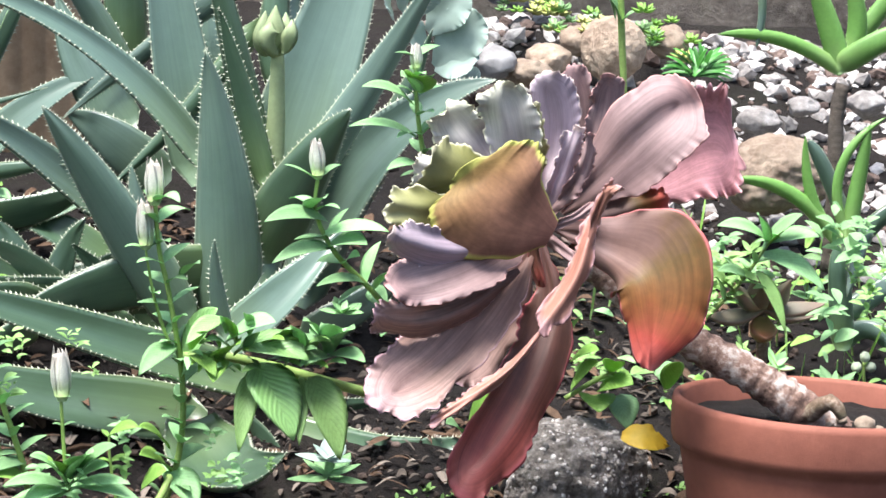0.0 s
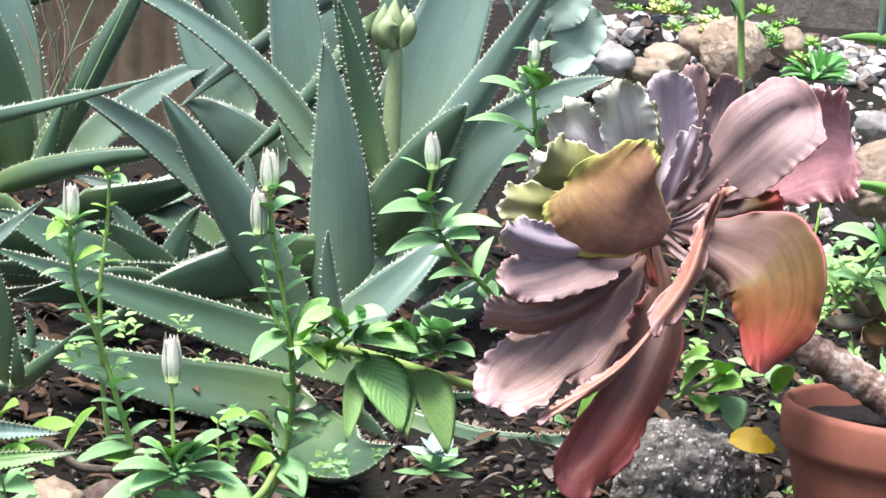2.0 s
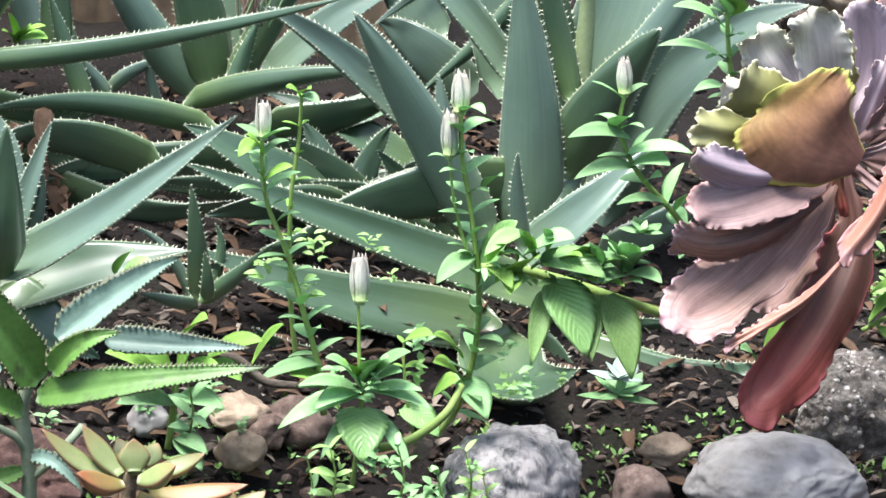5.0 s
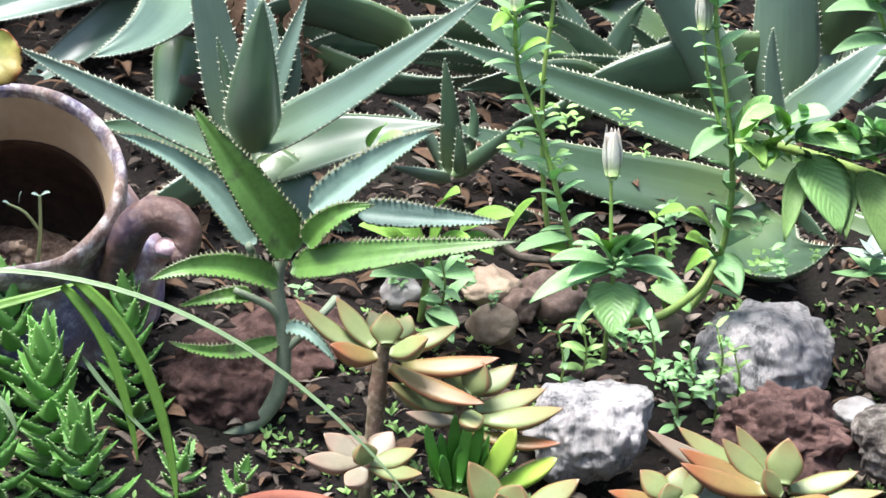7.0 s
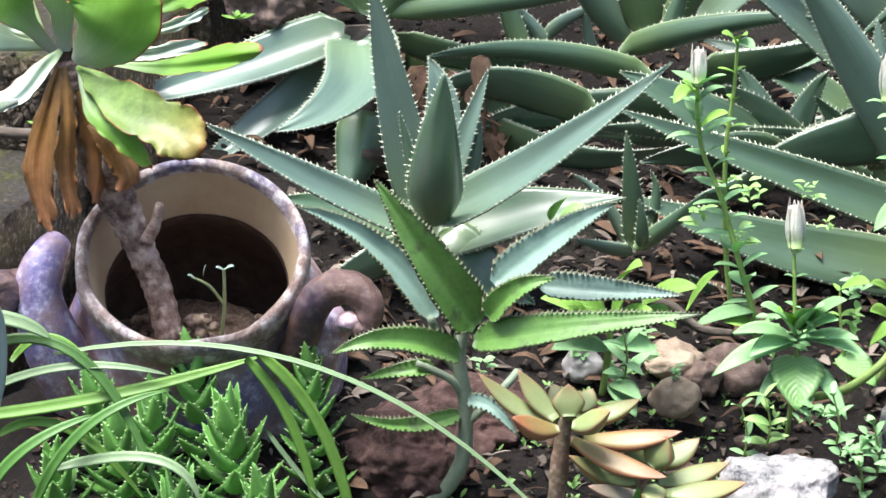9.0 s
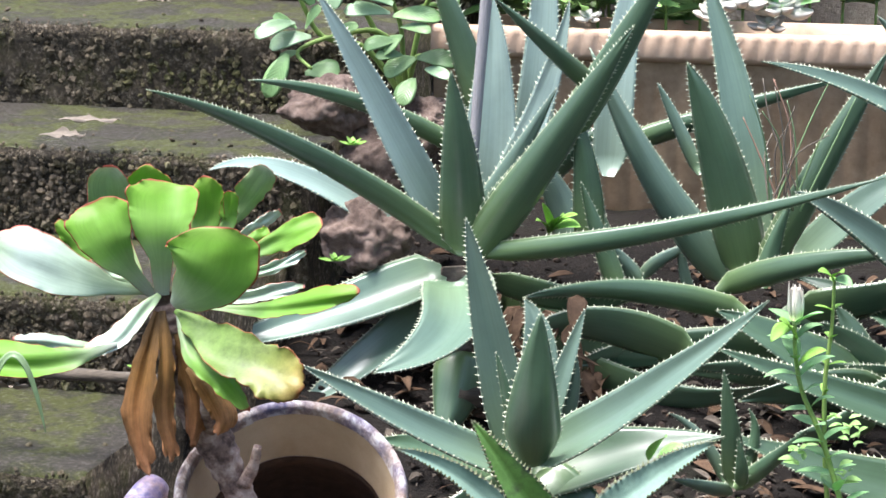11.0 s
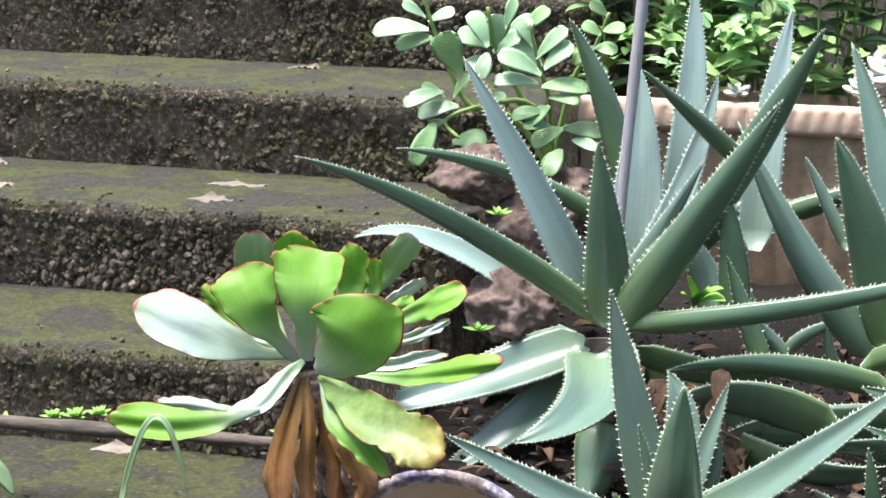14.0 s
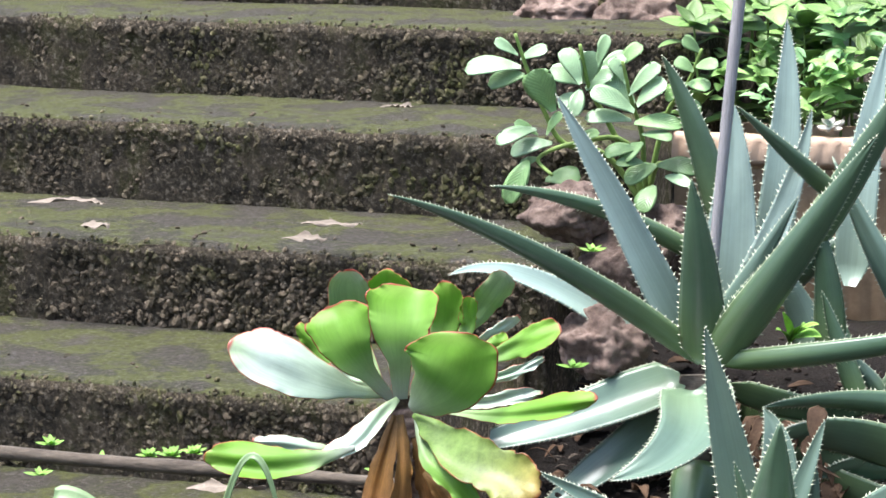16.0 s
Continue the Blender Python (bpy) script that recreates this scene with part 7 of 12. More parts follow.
part("soil_lump", rock_bm((-0.419, 3.190, 0.313), (0.0038, 0.0038, 0.0030), 64, 0.25, 3), M_BROWNROCK, jug)
part("soil_lump", rock_bm((-0.415, 3.190, 0.329), (0.0081, 0.0081, 0.0065), 65, 0.25, 3), M_TANROCK, jug)

weed = thing("seedling", (-0.381, 3.180, 0.319), "thin pale seedling growing inside the jug", "weed")
tube_part("stem", weed, ((-0.383, 3.180, 0.312), (-0.378, 3.160, 0.361), (-0.378, 3.150, 0.407)), (0.0027, 0.0023, 0.0020), M_STALK, "", 6, 0.0)
tube_part("stem", weed, ((-0.381, 3.170, 0.358), (-0.397, 3.160, 0.382), (-0.417, 3.150, 0.395)), (0.0020, 0.0020, 0.0013), M_STALK, "", 6, 0.0)
leaf_at(weed, (-0.378, 3.150, 0.405), (-0.364, 3.140, 0.414), 0.0066, M_GREYLEAF)
leaf_at(weed, (-0.378, 3.150, 0.405), (-0.387, 3.140, 0.411), 0.0066, M_GREYLEAF)
leaf_at(weed, (-0.413, 3.150, 0.393), (-0.421, 3.140, 0.400), 0.0066, M_GREYLEAF)
leaf_at(weed, (-0.403, 3.150, 0.397), (-0.398, 3.140, 0.414), 0.0066, M_GREYLEAF)

kal = thing("mother_of_thousands", (-0.076, 3.100, 0.102), "toothed kalanchoe with long mottled leaves on a thick stem", "succulent")
tube_part("stem", kal, ((-0.147, 3.100, 0.127), (-0.113, 3.100, 0.141), (-0.090, 3.100, 0.169), (-0.078, 3.100, 0.209), (-0.079, 3.100, 0.267), (-0.089, 3.100, 0.324), (-0.080, 3.100, 0.366)), (0.0078, 0.0090, 0.0097, 0.0097, 0.0090, 0.0090, 0.0071), M_KALSTEM, "", 12, 0.05)
tube_part("stem", kal, ((-0.083, 3.100, 0.295), (-0.106, 3.100, 0.330), (-0.123, 3.080, 0.377)), (0.0065, 0.0058, 0.0051), M_KALSTEM, "", 8, 0.05)
tube_part("stem", kal, ((-0.079, 3.100, 0.238), (-0.049, 3.100, 0.268), (-0.017, 3.130, 0.299)), (0.0058, 0.0052, 0.0052), M_KALSTEM, "", 8, 0.05)
tube_part("stem", kal, ((-0.082, 3.100, 0.274), (-0.097, 3.090, 0.298), (-0.138, 3.080, 0.320)), (0.0058, 0.0052, 0.0039), M_KALSTEM, "", 8, 0.05)
kal_leaf(kal, (-0.069, 3.090, 0.366), (-0.126, 3.050, 0.458), (-0.192, 3.040, 0.554), 0.064, M_KAL, channel=0.25)
kal_leaf(kal, (-0.071, 3.080, 0.350), (0.040, 3.020, 0.390), (0.198, 2.980, 0.425), 0.046, M_KAL, channel=0.3)
kal_leaf(kal, (-0.050, 3.120, 0.410), (0.026, 3.120, 0.474), (0.094, 3.100, 0.522), 0.046, M_KALB, channel=0.5)
kal_leaf(kal, (0.006, 3.150, 0.402), (0.088, 3.140, 0.401), (0.179, 3.120, 0.406), 0.039, M_KALB, channel=0.5)
kal_leaf(kal, (-0.120, 3.110, 0.367), (-0.191, 3.110, 0.453), (-0.288, 3.100, 0.501), 0.040, M_KALB, channel=0.5)
kal_leaf(kal, (-0.054, 3.070, 0.383), (-0.021, 3.050, 0.424), (0.024, 3.040, 0.443), 0.035, M_KAL, channel=0.5)
kal_leaf(kal, (-0.088, 3.080, 0.330), (-0.162, 3.020, 0.365), (-0.234, 3.000, 0.352), 0.040, M_KAL, channel=0.6)
kal_leaf(kal, (-0.083, 3.100, 0.252), (-0.149, 3.070, 0.244), (-0.214, 3.050, 0.263), 0.025, M_KAL, channel=0.5)
kal_leaf(kal, (-0.075, 3.080, 0.274), (-0.045, 3.060, 0.273), (-0.012, 3.050, 0.241), 0.022, M_KALB, channel=0.5)
kal_leaf(kal, (-0.118, 3.090, 0.311), (-0.158, 3.080, 0.309), (-0.205, 3.080, 0.296), 0.024, M_KAL, channel=0.5)

sed = thing("ghost_sedum", (0.040, 3.000, 0.139), "peach and yellow-green sedum rosettes on ringed stems", "succulent", "sedums in front")
tube_part("stem", sed, ((0.033, 3.000, 0.139), (0.035, 3.000, 0.196), (0.038, 3.000, 0.259), (0.043, 3.000, 0.287)), (0.0112, 0.0112, 0.0100, 0.0075), M_TRUNK, "ringed pale stem", 10, 0.08)
fat_leaf(sed, (0.020, 3.000, 0.276), (-0.063, 3.020, 0.330), 0.0246, M_SEDUM, prof=acute)
fat_leaf(sed, (0.030, 3.000, 0.283), (-0.017, 3.020, 0.336), 0.0275, M_SEDUM, prof=acute)
fat_leaf(sed, (0.044, 2.970, 0.297), (0.042, 2.980, 0.334), 0.0393, M_SEDUM, prof=acute)
fat_leaf(sed, (0.049, 2.960, 0.291), (0.090, 2.930, 0.320), 0.0323, M_SEDUM, prof=acute)
fat_leaf(sed, (0.032, 2.970, 0.282), (-0.021, 2.920, 0.311), 0.0322, M_SEDUMR, prof=acute)
fat_leaf(sed, (0.058, 3.000, 0.284), (0.126, 3.000, 0.313), 0.0259, M_SEDUM, prof=acute)
fat_leaf(sed, (0.062, 2.980, 0.269), (0.175, 2.970, 0.286), 0.0284, M_SEDUMR, prof=acute)
fat_leaf(sed, (0.050, 2.970, 0.270), (0.158, 2.920, 0.247), 0.0280, M_SEDUMR, prof=acute)
fat_leaf(sed, (0.040, 3.030, 0.284), (0.025, 3.060, 0.308), 0.0293, M_SEDUM, prof=acute)
fat_leaf(sed, (0.056, 3.030, 0.285), (0.072, 3.060, 0.304), 0.0293, M_SEDUM, prof=acute)
tube_part("stem", sed, ((0.124, 3.000, 0.129), (0.131, 3.000, 0.186), (0.139, 3.000, 0.225)), (0.0094, 0.0094, 0.0075), M_TRUNK, "ringed pale stem", 9, 0.08)
fat_leaf(sed, (0.126, 3.000, 0.211), (0.046, 2.950, 0.258), 0.0297, M_SEDUM, prof=acute)
fat_leaf(sed, (0.133, 3.000, 0.225), (0.117, 3.000, 0.264), 0.0396, M_SEDUM, prof=acute)
fat_leaf(sed, (0.141, 2.980, 0.240), (0.158, 2.970, 0.279), 0.0442, M_SEDUM, prof=acute)
fat_leaf(sed, (0.152, 3.000, 0.233), (0.199, 3.020, 0.261), 0.0318, M_SEDUM, prof=acute)
fat_leaf(sed, (0.152, 2.990, 0.215), (0.232, 2.980, 0.247), 0.0300, M_SEDUM, prof=acute)
fat_leaf(sed, (0.159, 2.970, 0.209), (0.250, 2.940, 0.238), 0.0310, M_SEDUM, prof=acute)
fat_leaf(sed, (0.129, 2.970, 0.208), (0.069, 2.930, 0.229), 0.0224, M_SEDUMP, prof=acute)
fat_leaf(sed, (0.146, 2.970, 0.194), (0.251, 2.940, 0.195), 0.0212, M_SEDUMR, prof=acute)
fat_leaf(sed, (0.141, 2.950, 0.226), (0.150, 2.920, 0.217), 0.0308, M_SEDUM, prof=acute)

sed = thing("ghost_sedum", (0.024, 2.920, 0.141), "pale pinkish-grey sedum rosette on a short stem", "succulent", "sedums in front")
tube_part("stem", sed, ((0.025, 2.920, 0.120), (0.025, 2.920, 0.148), (0.026, 2.920, 0.176)), (0.0091, 0.0085, 0.0073), M_TRUNK, "", 9, 0.08)
fat_leaf(sed, (0.022, 2.920, 0.173), (-0.045, 2.870, 0.191), 0.0303, M_SEDUMP, prof=acute)
fat_leaf(sed, (0.019, 2.920, 0.176), (-0.024, 2.920, 0.203), 0.0322, M_SEDUMP, prof=acute)
fat_leaf(sed, (0.026, 2.940, 0.169), (0.002, 2.950, 0.190), 0.0353, M_SEDUMP, prof=acute)
fat_leaf(sed, (0.032, 2.920, 0.177), (0.055, 2.940, 0.201), 0.0352, M_SEDUMP, prof=acute)
fat_leaf(sed, (0.032, 2.900, 0.177), (0.083, 2.890, 0.199), 0.0277, M_SEDUM, prof=acute)
fat_leaf(sed, (0.032, 2.900, 0.172), (0.089, 2.860, 0.182), 0.0247, M_SEDUM, prof=acute)
fat_leaf(sed, (0.026, 2.890, 0.180), (0.021, 2.880, 0.209), 0.0317, M_SEDUM, prof=acute)
fat_leaf(sed, (0.024, 2.880, 0.177), (0.004, 2.840, 0.172), 0.0272, M_SEDUMP, prof=acute)

sed = thing("ghost_sedum", (0.187, 2.900, 0.106), "yellow-green sedum rosette close to the gravel", "succulent", "sedums in front")
fat_leaf(sed, (0.186, 2.900, 0.120), (0.143, 2.900, 0.183), 0.0431, M_SEDUM, prof=acute)
fat_leaf(sed, (0.188, 2.870, 0.133), (0.201, 2.860, 0.172), 0.0479, M_SEDUM, prof=acute)
fat_leaf(sed, (0.180, 2.900, 0.117), (0.096, 2.880, 0.156), 0.0304, M_SEDUM, prof=acute)
fat_leaf(sed, (0.206, 2.900, 0.121), (0.271, 2.900, 0.167), 0.0362, M_SEDUM, prof=acute)
fat_leaf(sed, (0.212, 2.900, 0.118), (0.318, 2.860, 0.150), 0.0247, M_SEDUM, prof=acute)
fat_leaf(sed, (0.178, 2.870, 0.122), (0.131, 2.840, 0.150), 0.0340, M_SEDUM, prof=acute)
fat_leaf(sed, (0.194, 2.860, 0.123), (0.234, 2.830, 0.134), 0.0339, M_SEDUM, prof=acute)
fat_leaf(sed, (0.184, 2.860, 0.130), (0.175, 2.850, 0.165), 0.0341, M_SEDUM, prof=acute)

sed = thing("ghost_sedum", (0.389, 2.950, 0.100), "small green and peach sedum rosette", "succulent", "sedums in front")
fat_leaf(sed, (0.384, 2.950, 0.129), (0.347, 2.960, 0.158), 0.0354, M_SEDUM, prof=acute)
fat_leaf(sed, (0.390, 2.950, 0.133), (0.397, 2.970, 0.160), 0.0356, M_SEDUM, prof=acute)
fat_leaf(sed, (0.394, 2.950, 0.129), (0.424, 2.950, 0.166), 0.0282, M_SEDUM, prof=acute)
fat_leaf(sed, (0.377, 2.950, 0.125), (0.307, 2.920, 0.146), 0.0238, M_SEDUMR, prof=acute)
fat_leaf(sed, (0.379, 2.930, 0.126), (0.328, 2.890, 0.137), 0.0263, M_SEDUM, prof=acute)
fat_leaf(sed, (0.387, 2.920, 0.130), (0.413, 2.900, 0.146), 0.0305, M_SEDUM, prof=acute)
fat_leaf(sed, (0.382, 2.920, 0.134), (0.375, 2.920, 0.158), 0.0322, M_SEDUM, prof=acute)
fat_leaf(sed, (0.398, 2.950, 0.122), (0.455, 2.970, 0.138), 0.0278, M_GREYLEAF)

sed = thing("ghost_sedum", (0.514, 2.980, 0.093), "peach sedum rosette with a red-tipped lower leaf", "succulent", "sedums in front")
tube_part("stem", sed, ((0.523, 2.980, 0.071), (0.520, 2.980, 0.100), (0.515, 2.980, 0.129)), (0.0099, 0.0093, 0.0074), M_TRUNK, "", 9, 0.08)
fat_leaf(sed, (0.476, 2.980, 0.145), (0.355, 2.980, 0.201), 0.0257, M_SEDUMP, prof=acute)
fat_leaf(sed, (0.486, 3.000, 0.141), (0.394, 3.010, 0.195), 0.0317, M_SEDUM, prof=acute)
fat_leaf(sed, (0.494, 2.980, 0.139), (0.389, 2.950, 0.191), 0.0325, M_SEDUMR, prof=acute)
fat_leaf(sed, (0.498, 2.960, 0.136), (0.388, 2.920, 0.184), 0.0308, M_SEDUMR, prof=acute)
fat_leaf(sed, (0.504, 2.980, 0.139), (0.444, 2.990, 0.190), 0.0316, M_SEDUM, prof=acute)
fat_leaf(sed, (0.514, 3.000, 0.135), (0.464, 3.020, 0.196), 0.0304, M_SEDUM, prof=acute)
fat_leaf(sed, (0.514, 2.960, 0.147), (0.519, 2.970, 0.201), 0.0469, M_SEDUM, prof=acute)
fat_leaf(sed, (0.528, 2.980, 0.133), (0.607, 2.980, 0.159), 0.0300, M_SEDUM, prof=acute)
fat_leaf(sed, (0.529, 2.980, 0.122), (0.633, 2.950, 0.147), 0.0282, M_SEDUM, prof=acute)
fat_leaf(sed, (0.521, 2.950, 0.127), (0.574, 2.900, 0.148), 0.0389, M_SEDUMR, prof=acute)
fat_leaf(sed, (0.509, 2.940, 0.130), (0.461, 2.900, 0.124), 0.0305, M_SEDUMR, prof=acute)
fat_leaf(sed, (0.511, 2.940, 0.141), (0.487, 2.930, 0.176), 0.0281, M_SEDUM, prof=acute)

fin = thing("finger_jade", (0.136, 2.960, 0.115), "clump of glossy green finger-shaped succulent leaves", "succulent")
fat_leaf(fin, (0.115, 2.960, 0.136), (0.093, 2.940, 0.212), 0.0153, M_FINGER)
fat_leaf(fin, (0.123, 2.980, 0.125), (0.111, 2.960, 0.194), 0.0154, M_FINGER)
fat_leaf(fin, (0.131, 3.000, 0.117), (0.126, 2.940, 0.227), 0.0168, M_FINGER)
fat_leaf(fin, (0.136, 2.960, 0.133), (0.143, 2.960, 0.213), 0.0154, M_FINGER)
fat_leaf(fin, (0.146, 2.980, 0.126), (0.158, 2.940, 0.219), 0.0153, M_FINGER)
fat_leaf(fin, (0.142, 3.000, 0.114), (0.152, 2.960, 0.190), 0.0170, M_FINGER)
fat_leaf(fin, (0.125, 2.960, 0.126), (0.113, 2.940, 0.175), 0.0153, M_FINGER)
fat_leaf(fin, (0.136, 2.980, 0.118), (0.134, 2.960, 0.179), 0.0170, M_FINGER)
fat_leaf(fin, (0.152, 3.000, 0.118), (0.167, 2.940, 0.202), 0.0153, M_FINGER)
fat_leaf(fin, (0.119, 2.960, 0.129), (0.099, 2.960, 0.171), 0.0154, M_FINGER)
fat_leaf(fin, (0.146, 2.980, 0.115), (0.153, 2.940, 0.166), 0.0153, M_FINGER)
fat_leaf(fin, (0.131, 3.000, 0.103), (0.121, 2.960, 0.150), 0.0170, M_FINGER)
fat_leaf(fin, (0.162, 2.960, 0.131), (0.197, 2.940, 0.211), 0.0291, M_SEDUMG)
fat_leaf(fin, (0.172, 2.960, 0.127), (0.247, 2.940, 0.176), 0.0276, M_SEDUMG)

spiny = thing("spiny_dwarf_aloe", (-0.375, 2.980, 0.099), "dense clump of spiny green dwarf aloe stems", "aloe")
spiny_column(spiny, (-0.379, 3.060, 0.139), (-0.407, 3.080, 0.303), 0.068, 1)
spiny_column(spiny, (-0.325, 2.950, 0.099), (-0.348, 2.960, 0.275), 0.079, 2)
spiny_column(spiny, (-0.251, 3.080, 0.123), (-0.267, 3.100, 0.293), 0.061, 3)
spiny_column(spiny, (-0.468, 2.980, 0.094), (-0.485, 3.000, 0.234), 0.068, 4)
spiny_column(spiny, (-0.286, 2.900, 0.079), (-0.301, 2.900, 0.203), 0.068, 5)
spiny_column(spiny, (-0.401, 2.880, 0.082), (-0.398, 2.900, 0.198), 0.071, 6)
spiny_column(spiny, (-0.508, 3.060, 0.133), (-0.525, 3.080, 0.269), 0.064, 7)
spiny_column(spiny, (-0.193, 2.950, 0.098), (-0.188, 2.960, 0.151), 0.043, 8)
spiny_column(spiny, (-0.549, 2.980, 0.054), (-0.554, 2.980, 0.196), 0.071, 9)
spiny_column(spiny, (-0.442, 3.030, 0.133), (-0.449, 3.050, 0.254), 0.061, 10)
spiny_column(spiny, (-0.132, 2.930, 0.088), (-0.114, 2.930, 0.145), 0.036, 11)

grass = thing("strap_grass", (-0.542, 2.850, 0.169), "tuft of arching green and pale strap-leaved grass", "grass")
strap_leaf(grass, (-0.531, 2.860, 0.383), (-0.192, 2.830, 0.374), (0.095, 2.800, 0.150), 0.0062, M_GRASSP, rings=24)
strap_leaf(grass, (-0.317, 2.850, 0.390), (-0.262, 2.850, 0.309), (-0.230, 2.850, 0.183), 0.0125, M_GRASS, rings=20)
strap_leaf(grass, (-0.305, 2.850, 0.398), (-0.223, 2.850, 0.294), (-0.184, 2.840, 0.131), 0.0145, M_GRASS, rings=20)
strap_leaf(grass, (-0.616, 2.850, 0.387), (-0.496, 2.850, 0.379), (-0.400, 2.800, 0.229), 0.0131, M_GRASSD, wave=0.0, prof=strap, thick=0.08, channel=0.3, name="blade", rings=18, n=5)
strap_leaf(grass, (-0.630, 2.850, 0.307), (-0.465, 2.850, 0.341), (-0.297, 2.870, 0.389), 0.0154, M_GRASS, wave=0.0, prof=strap, thick=0.08, channel=0.3, name="blade", rings=18, n=5)
strap_leaf(grass, (-0.617, 2.850, 0.334), (-0.515, 2.850, 0.372), (-0.401, 2.850, 0.367), 0.0107, M_GRASSP, wave=0.0, prof=strap, thick=0.08, channel=0.3, name="blade", rings=18, n=5)
strap_leaf(grass, (-0.525, 2.830, 0.259), (-0.408, 2.810, 0.281), (-0.359, 2.800, 0.231), 0.0129, M_GRASSP, wave=0.0, prof=strap, thick=0.08, channel=0.3, name="blade", rings=18, n=5)
strap_leaf(grass, (-0.592, 2.850, 0.289), (-0.515, 2.850, 0.299), (-0.427, 2.850, 0.216), 0.0119, M_GRASS, wave=0.0, prof=strap, thick=0.08, channel=0.3, name="blade", rings=18, n=5)
strap_leaf(grass, (-0.294, 2.850, 0.309), (-0.249, 2.850, 0.251), (-0.210, 2.850, 0.212), 0.0059, M_GRASSP, wave=0.0, prof=strap, thick=0.08, channel=0.3, name="blade", rings=18, n=5)
strap_leaf(grass, (-0.549, 2.820, 0.214), (-0.491, 2.820, 0.310), (-0.401, 2.850, 0.350), 0.0129, M_GRASSD, wave=0.0, prof=strap, thick=0.08, channel=0.3, name="blade", rings=18, n=5)
strap_leaf(grass, (-0.606, 2.820, 0.212), (-0.561, 2.820, 0.281), (-0.477, 2.850, 0.320), 0.0141, M_GRASSD, wave=0.0, prof=strap, thick=0.08, channel=0.3, name="blade", rings=18, n=5)
strap_leaf(grass, (-0.621, 2.850, 0.426), (-0.571, 2.850, 0.422), (-0.534, 2.850, 0.404), 0.0178, M_GRASSP, wave=0.0, prof=strap, thick=0.08, channel=0.3, name="blade", rings=18, n=5)
strap_leaf(grass, (-0.582, 2.870, 0.369), (-0.531, 2.870, 0.398), (-0.471, 2.850, 0.347), 0.0096, M_GRASS, wave=0.0, prof=strap, thick=0.08, channel=0.3, name="blade", rings=18, n=5)
strap_leaf(grass, (-0.715, 2.820, 0.565), (-0.671, 2.800, 0.668), (-0.635, 2.800, 0.581), 0.0085, M_GRASSP, rings=22)
strap_leaf(grass, (-0.893, 2.800, 0.614), (-0.855, 2.800, 0.604), (-0.829, 2.800, 0.573), 0.0233, M_GRASSP, wave=0.0, prof=strap, thick=0.08, channel=0.3, name="blade", rings=18, n=5)

saucer = thing("terracotta_saucer", (-0.057, 2.860, 0.058), "broken terracotta saucer half buried in the bed", "plant saucer")
part("dish", lathe([(0.05, -0.07), (0.075, -0.02), (0.086, -0.008), (0.09, 0.0), (0.084, 0.003), (0.076, -0.006), (0.07, -0.03)], Vector((-0.052, 2.840, 0.119)), (0.05, -0.1, 1.0), 64, 0.03), M_TERRA, saucer)
part("soil", disc_soil(Vector((-0.052, 2.840, 0.119)) + Vector((0, 0, -0.006)), (0.05, -0.1, 1.0), 0.075, 5), M_POTSOIL, saucer, "dark soil")
ribbed = thing("terracotta_pot", (0.677, 2.900, 0.082), "ribbed terracotta pot lying on its side among stones", "flower pot")
part("pot_wall", lathe([(0.02, -0.12)] + [(0.06 + 0.004 * k + (0.003 if k % 2 else 0.0), -0.1 + 0.012 * k) for k in range(12)] + [(0.11, 0.04), (0.1, 0.045)], Vector((0.648, 2.900, 0.106)), (-0.5, 0.35, 0.75), 56, 0.01), M_TERRA, ribbed)


h = thing("flowering_herb", (0.464, 3.350, 0.253), "bright green leafy herb with papery whitish buds", "herb", "herbs in the bed")
herb(h, ((0.436, 3.350, 0.229), (0.463, 3.350, 0.268), (0.481, 3.350, 0.345), (0.481, 3.350, 0.429), (0.462, 3.350, 0.540), (0.448, 3.350, 0.599), (0.442, 3.350, 0.661)), 0.0063, 0.0500, M_HERB, 16, 0.1, 3)
herb(h, ((0.464, 3.350, 0.473), (0.444, 3.350, 0.532), (0.431, 3.350, 0.598)), 0.0035, 0.0279, M_HERB, 3, 0.1, 5)
bud(h, (0.442, 3.350, 0.655), (0.439, 3.350, 0.708), 0.0265)
bud(h, (0.432, 3.350, 0.598), (0.428, 3.350, 0.656), 0.0251)
leaf_at(h, (0.480, 3.350, 0.436), (0.517, 3.300, 0.532), 0.0536, M_HERBD)
leaf_at(h, (0.478, 3.350, 0.563), (0.493, 3.300, 0.590), 0.0232, M_HERB)
leaf_at(h, (0.470, 3.350, 0.473), (0.419, 3.300, 0.447), 0.0304, M_HERB)
leaf_at(h, (0.482, 3.350, 0.361), (0.511, 3.300, 0.372), 0.0161, M_HERB)
leaf_at(h, (0.467, 3.350, 0.307), (0.497, 3.300, 0.270), 0.0447, M_HERB)
leaf_at(h, (0.467, 3.350, 0.307), (0.422, 3.300, 0.343), 0.0358, M_LIME)
leaf_at(h, (0.465, 3.350, 0.337), (0.420, 3.300, 0.380), 0.0268, M_LIME)

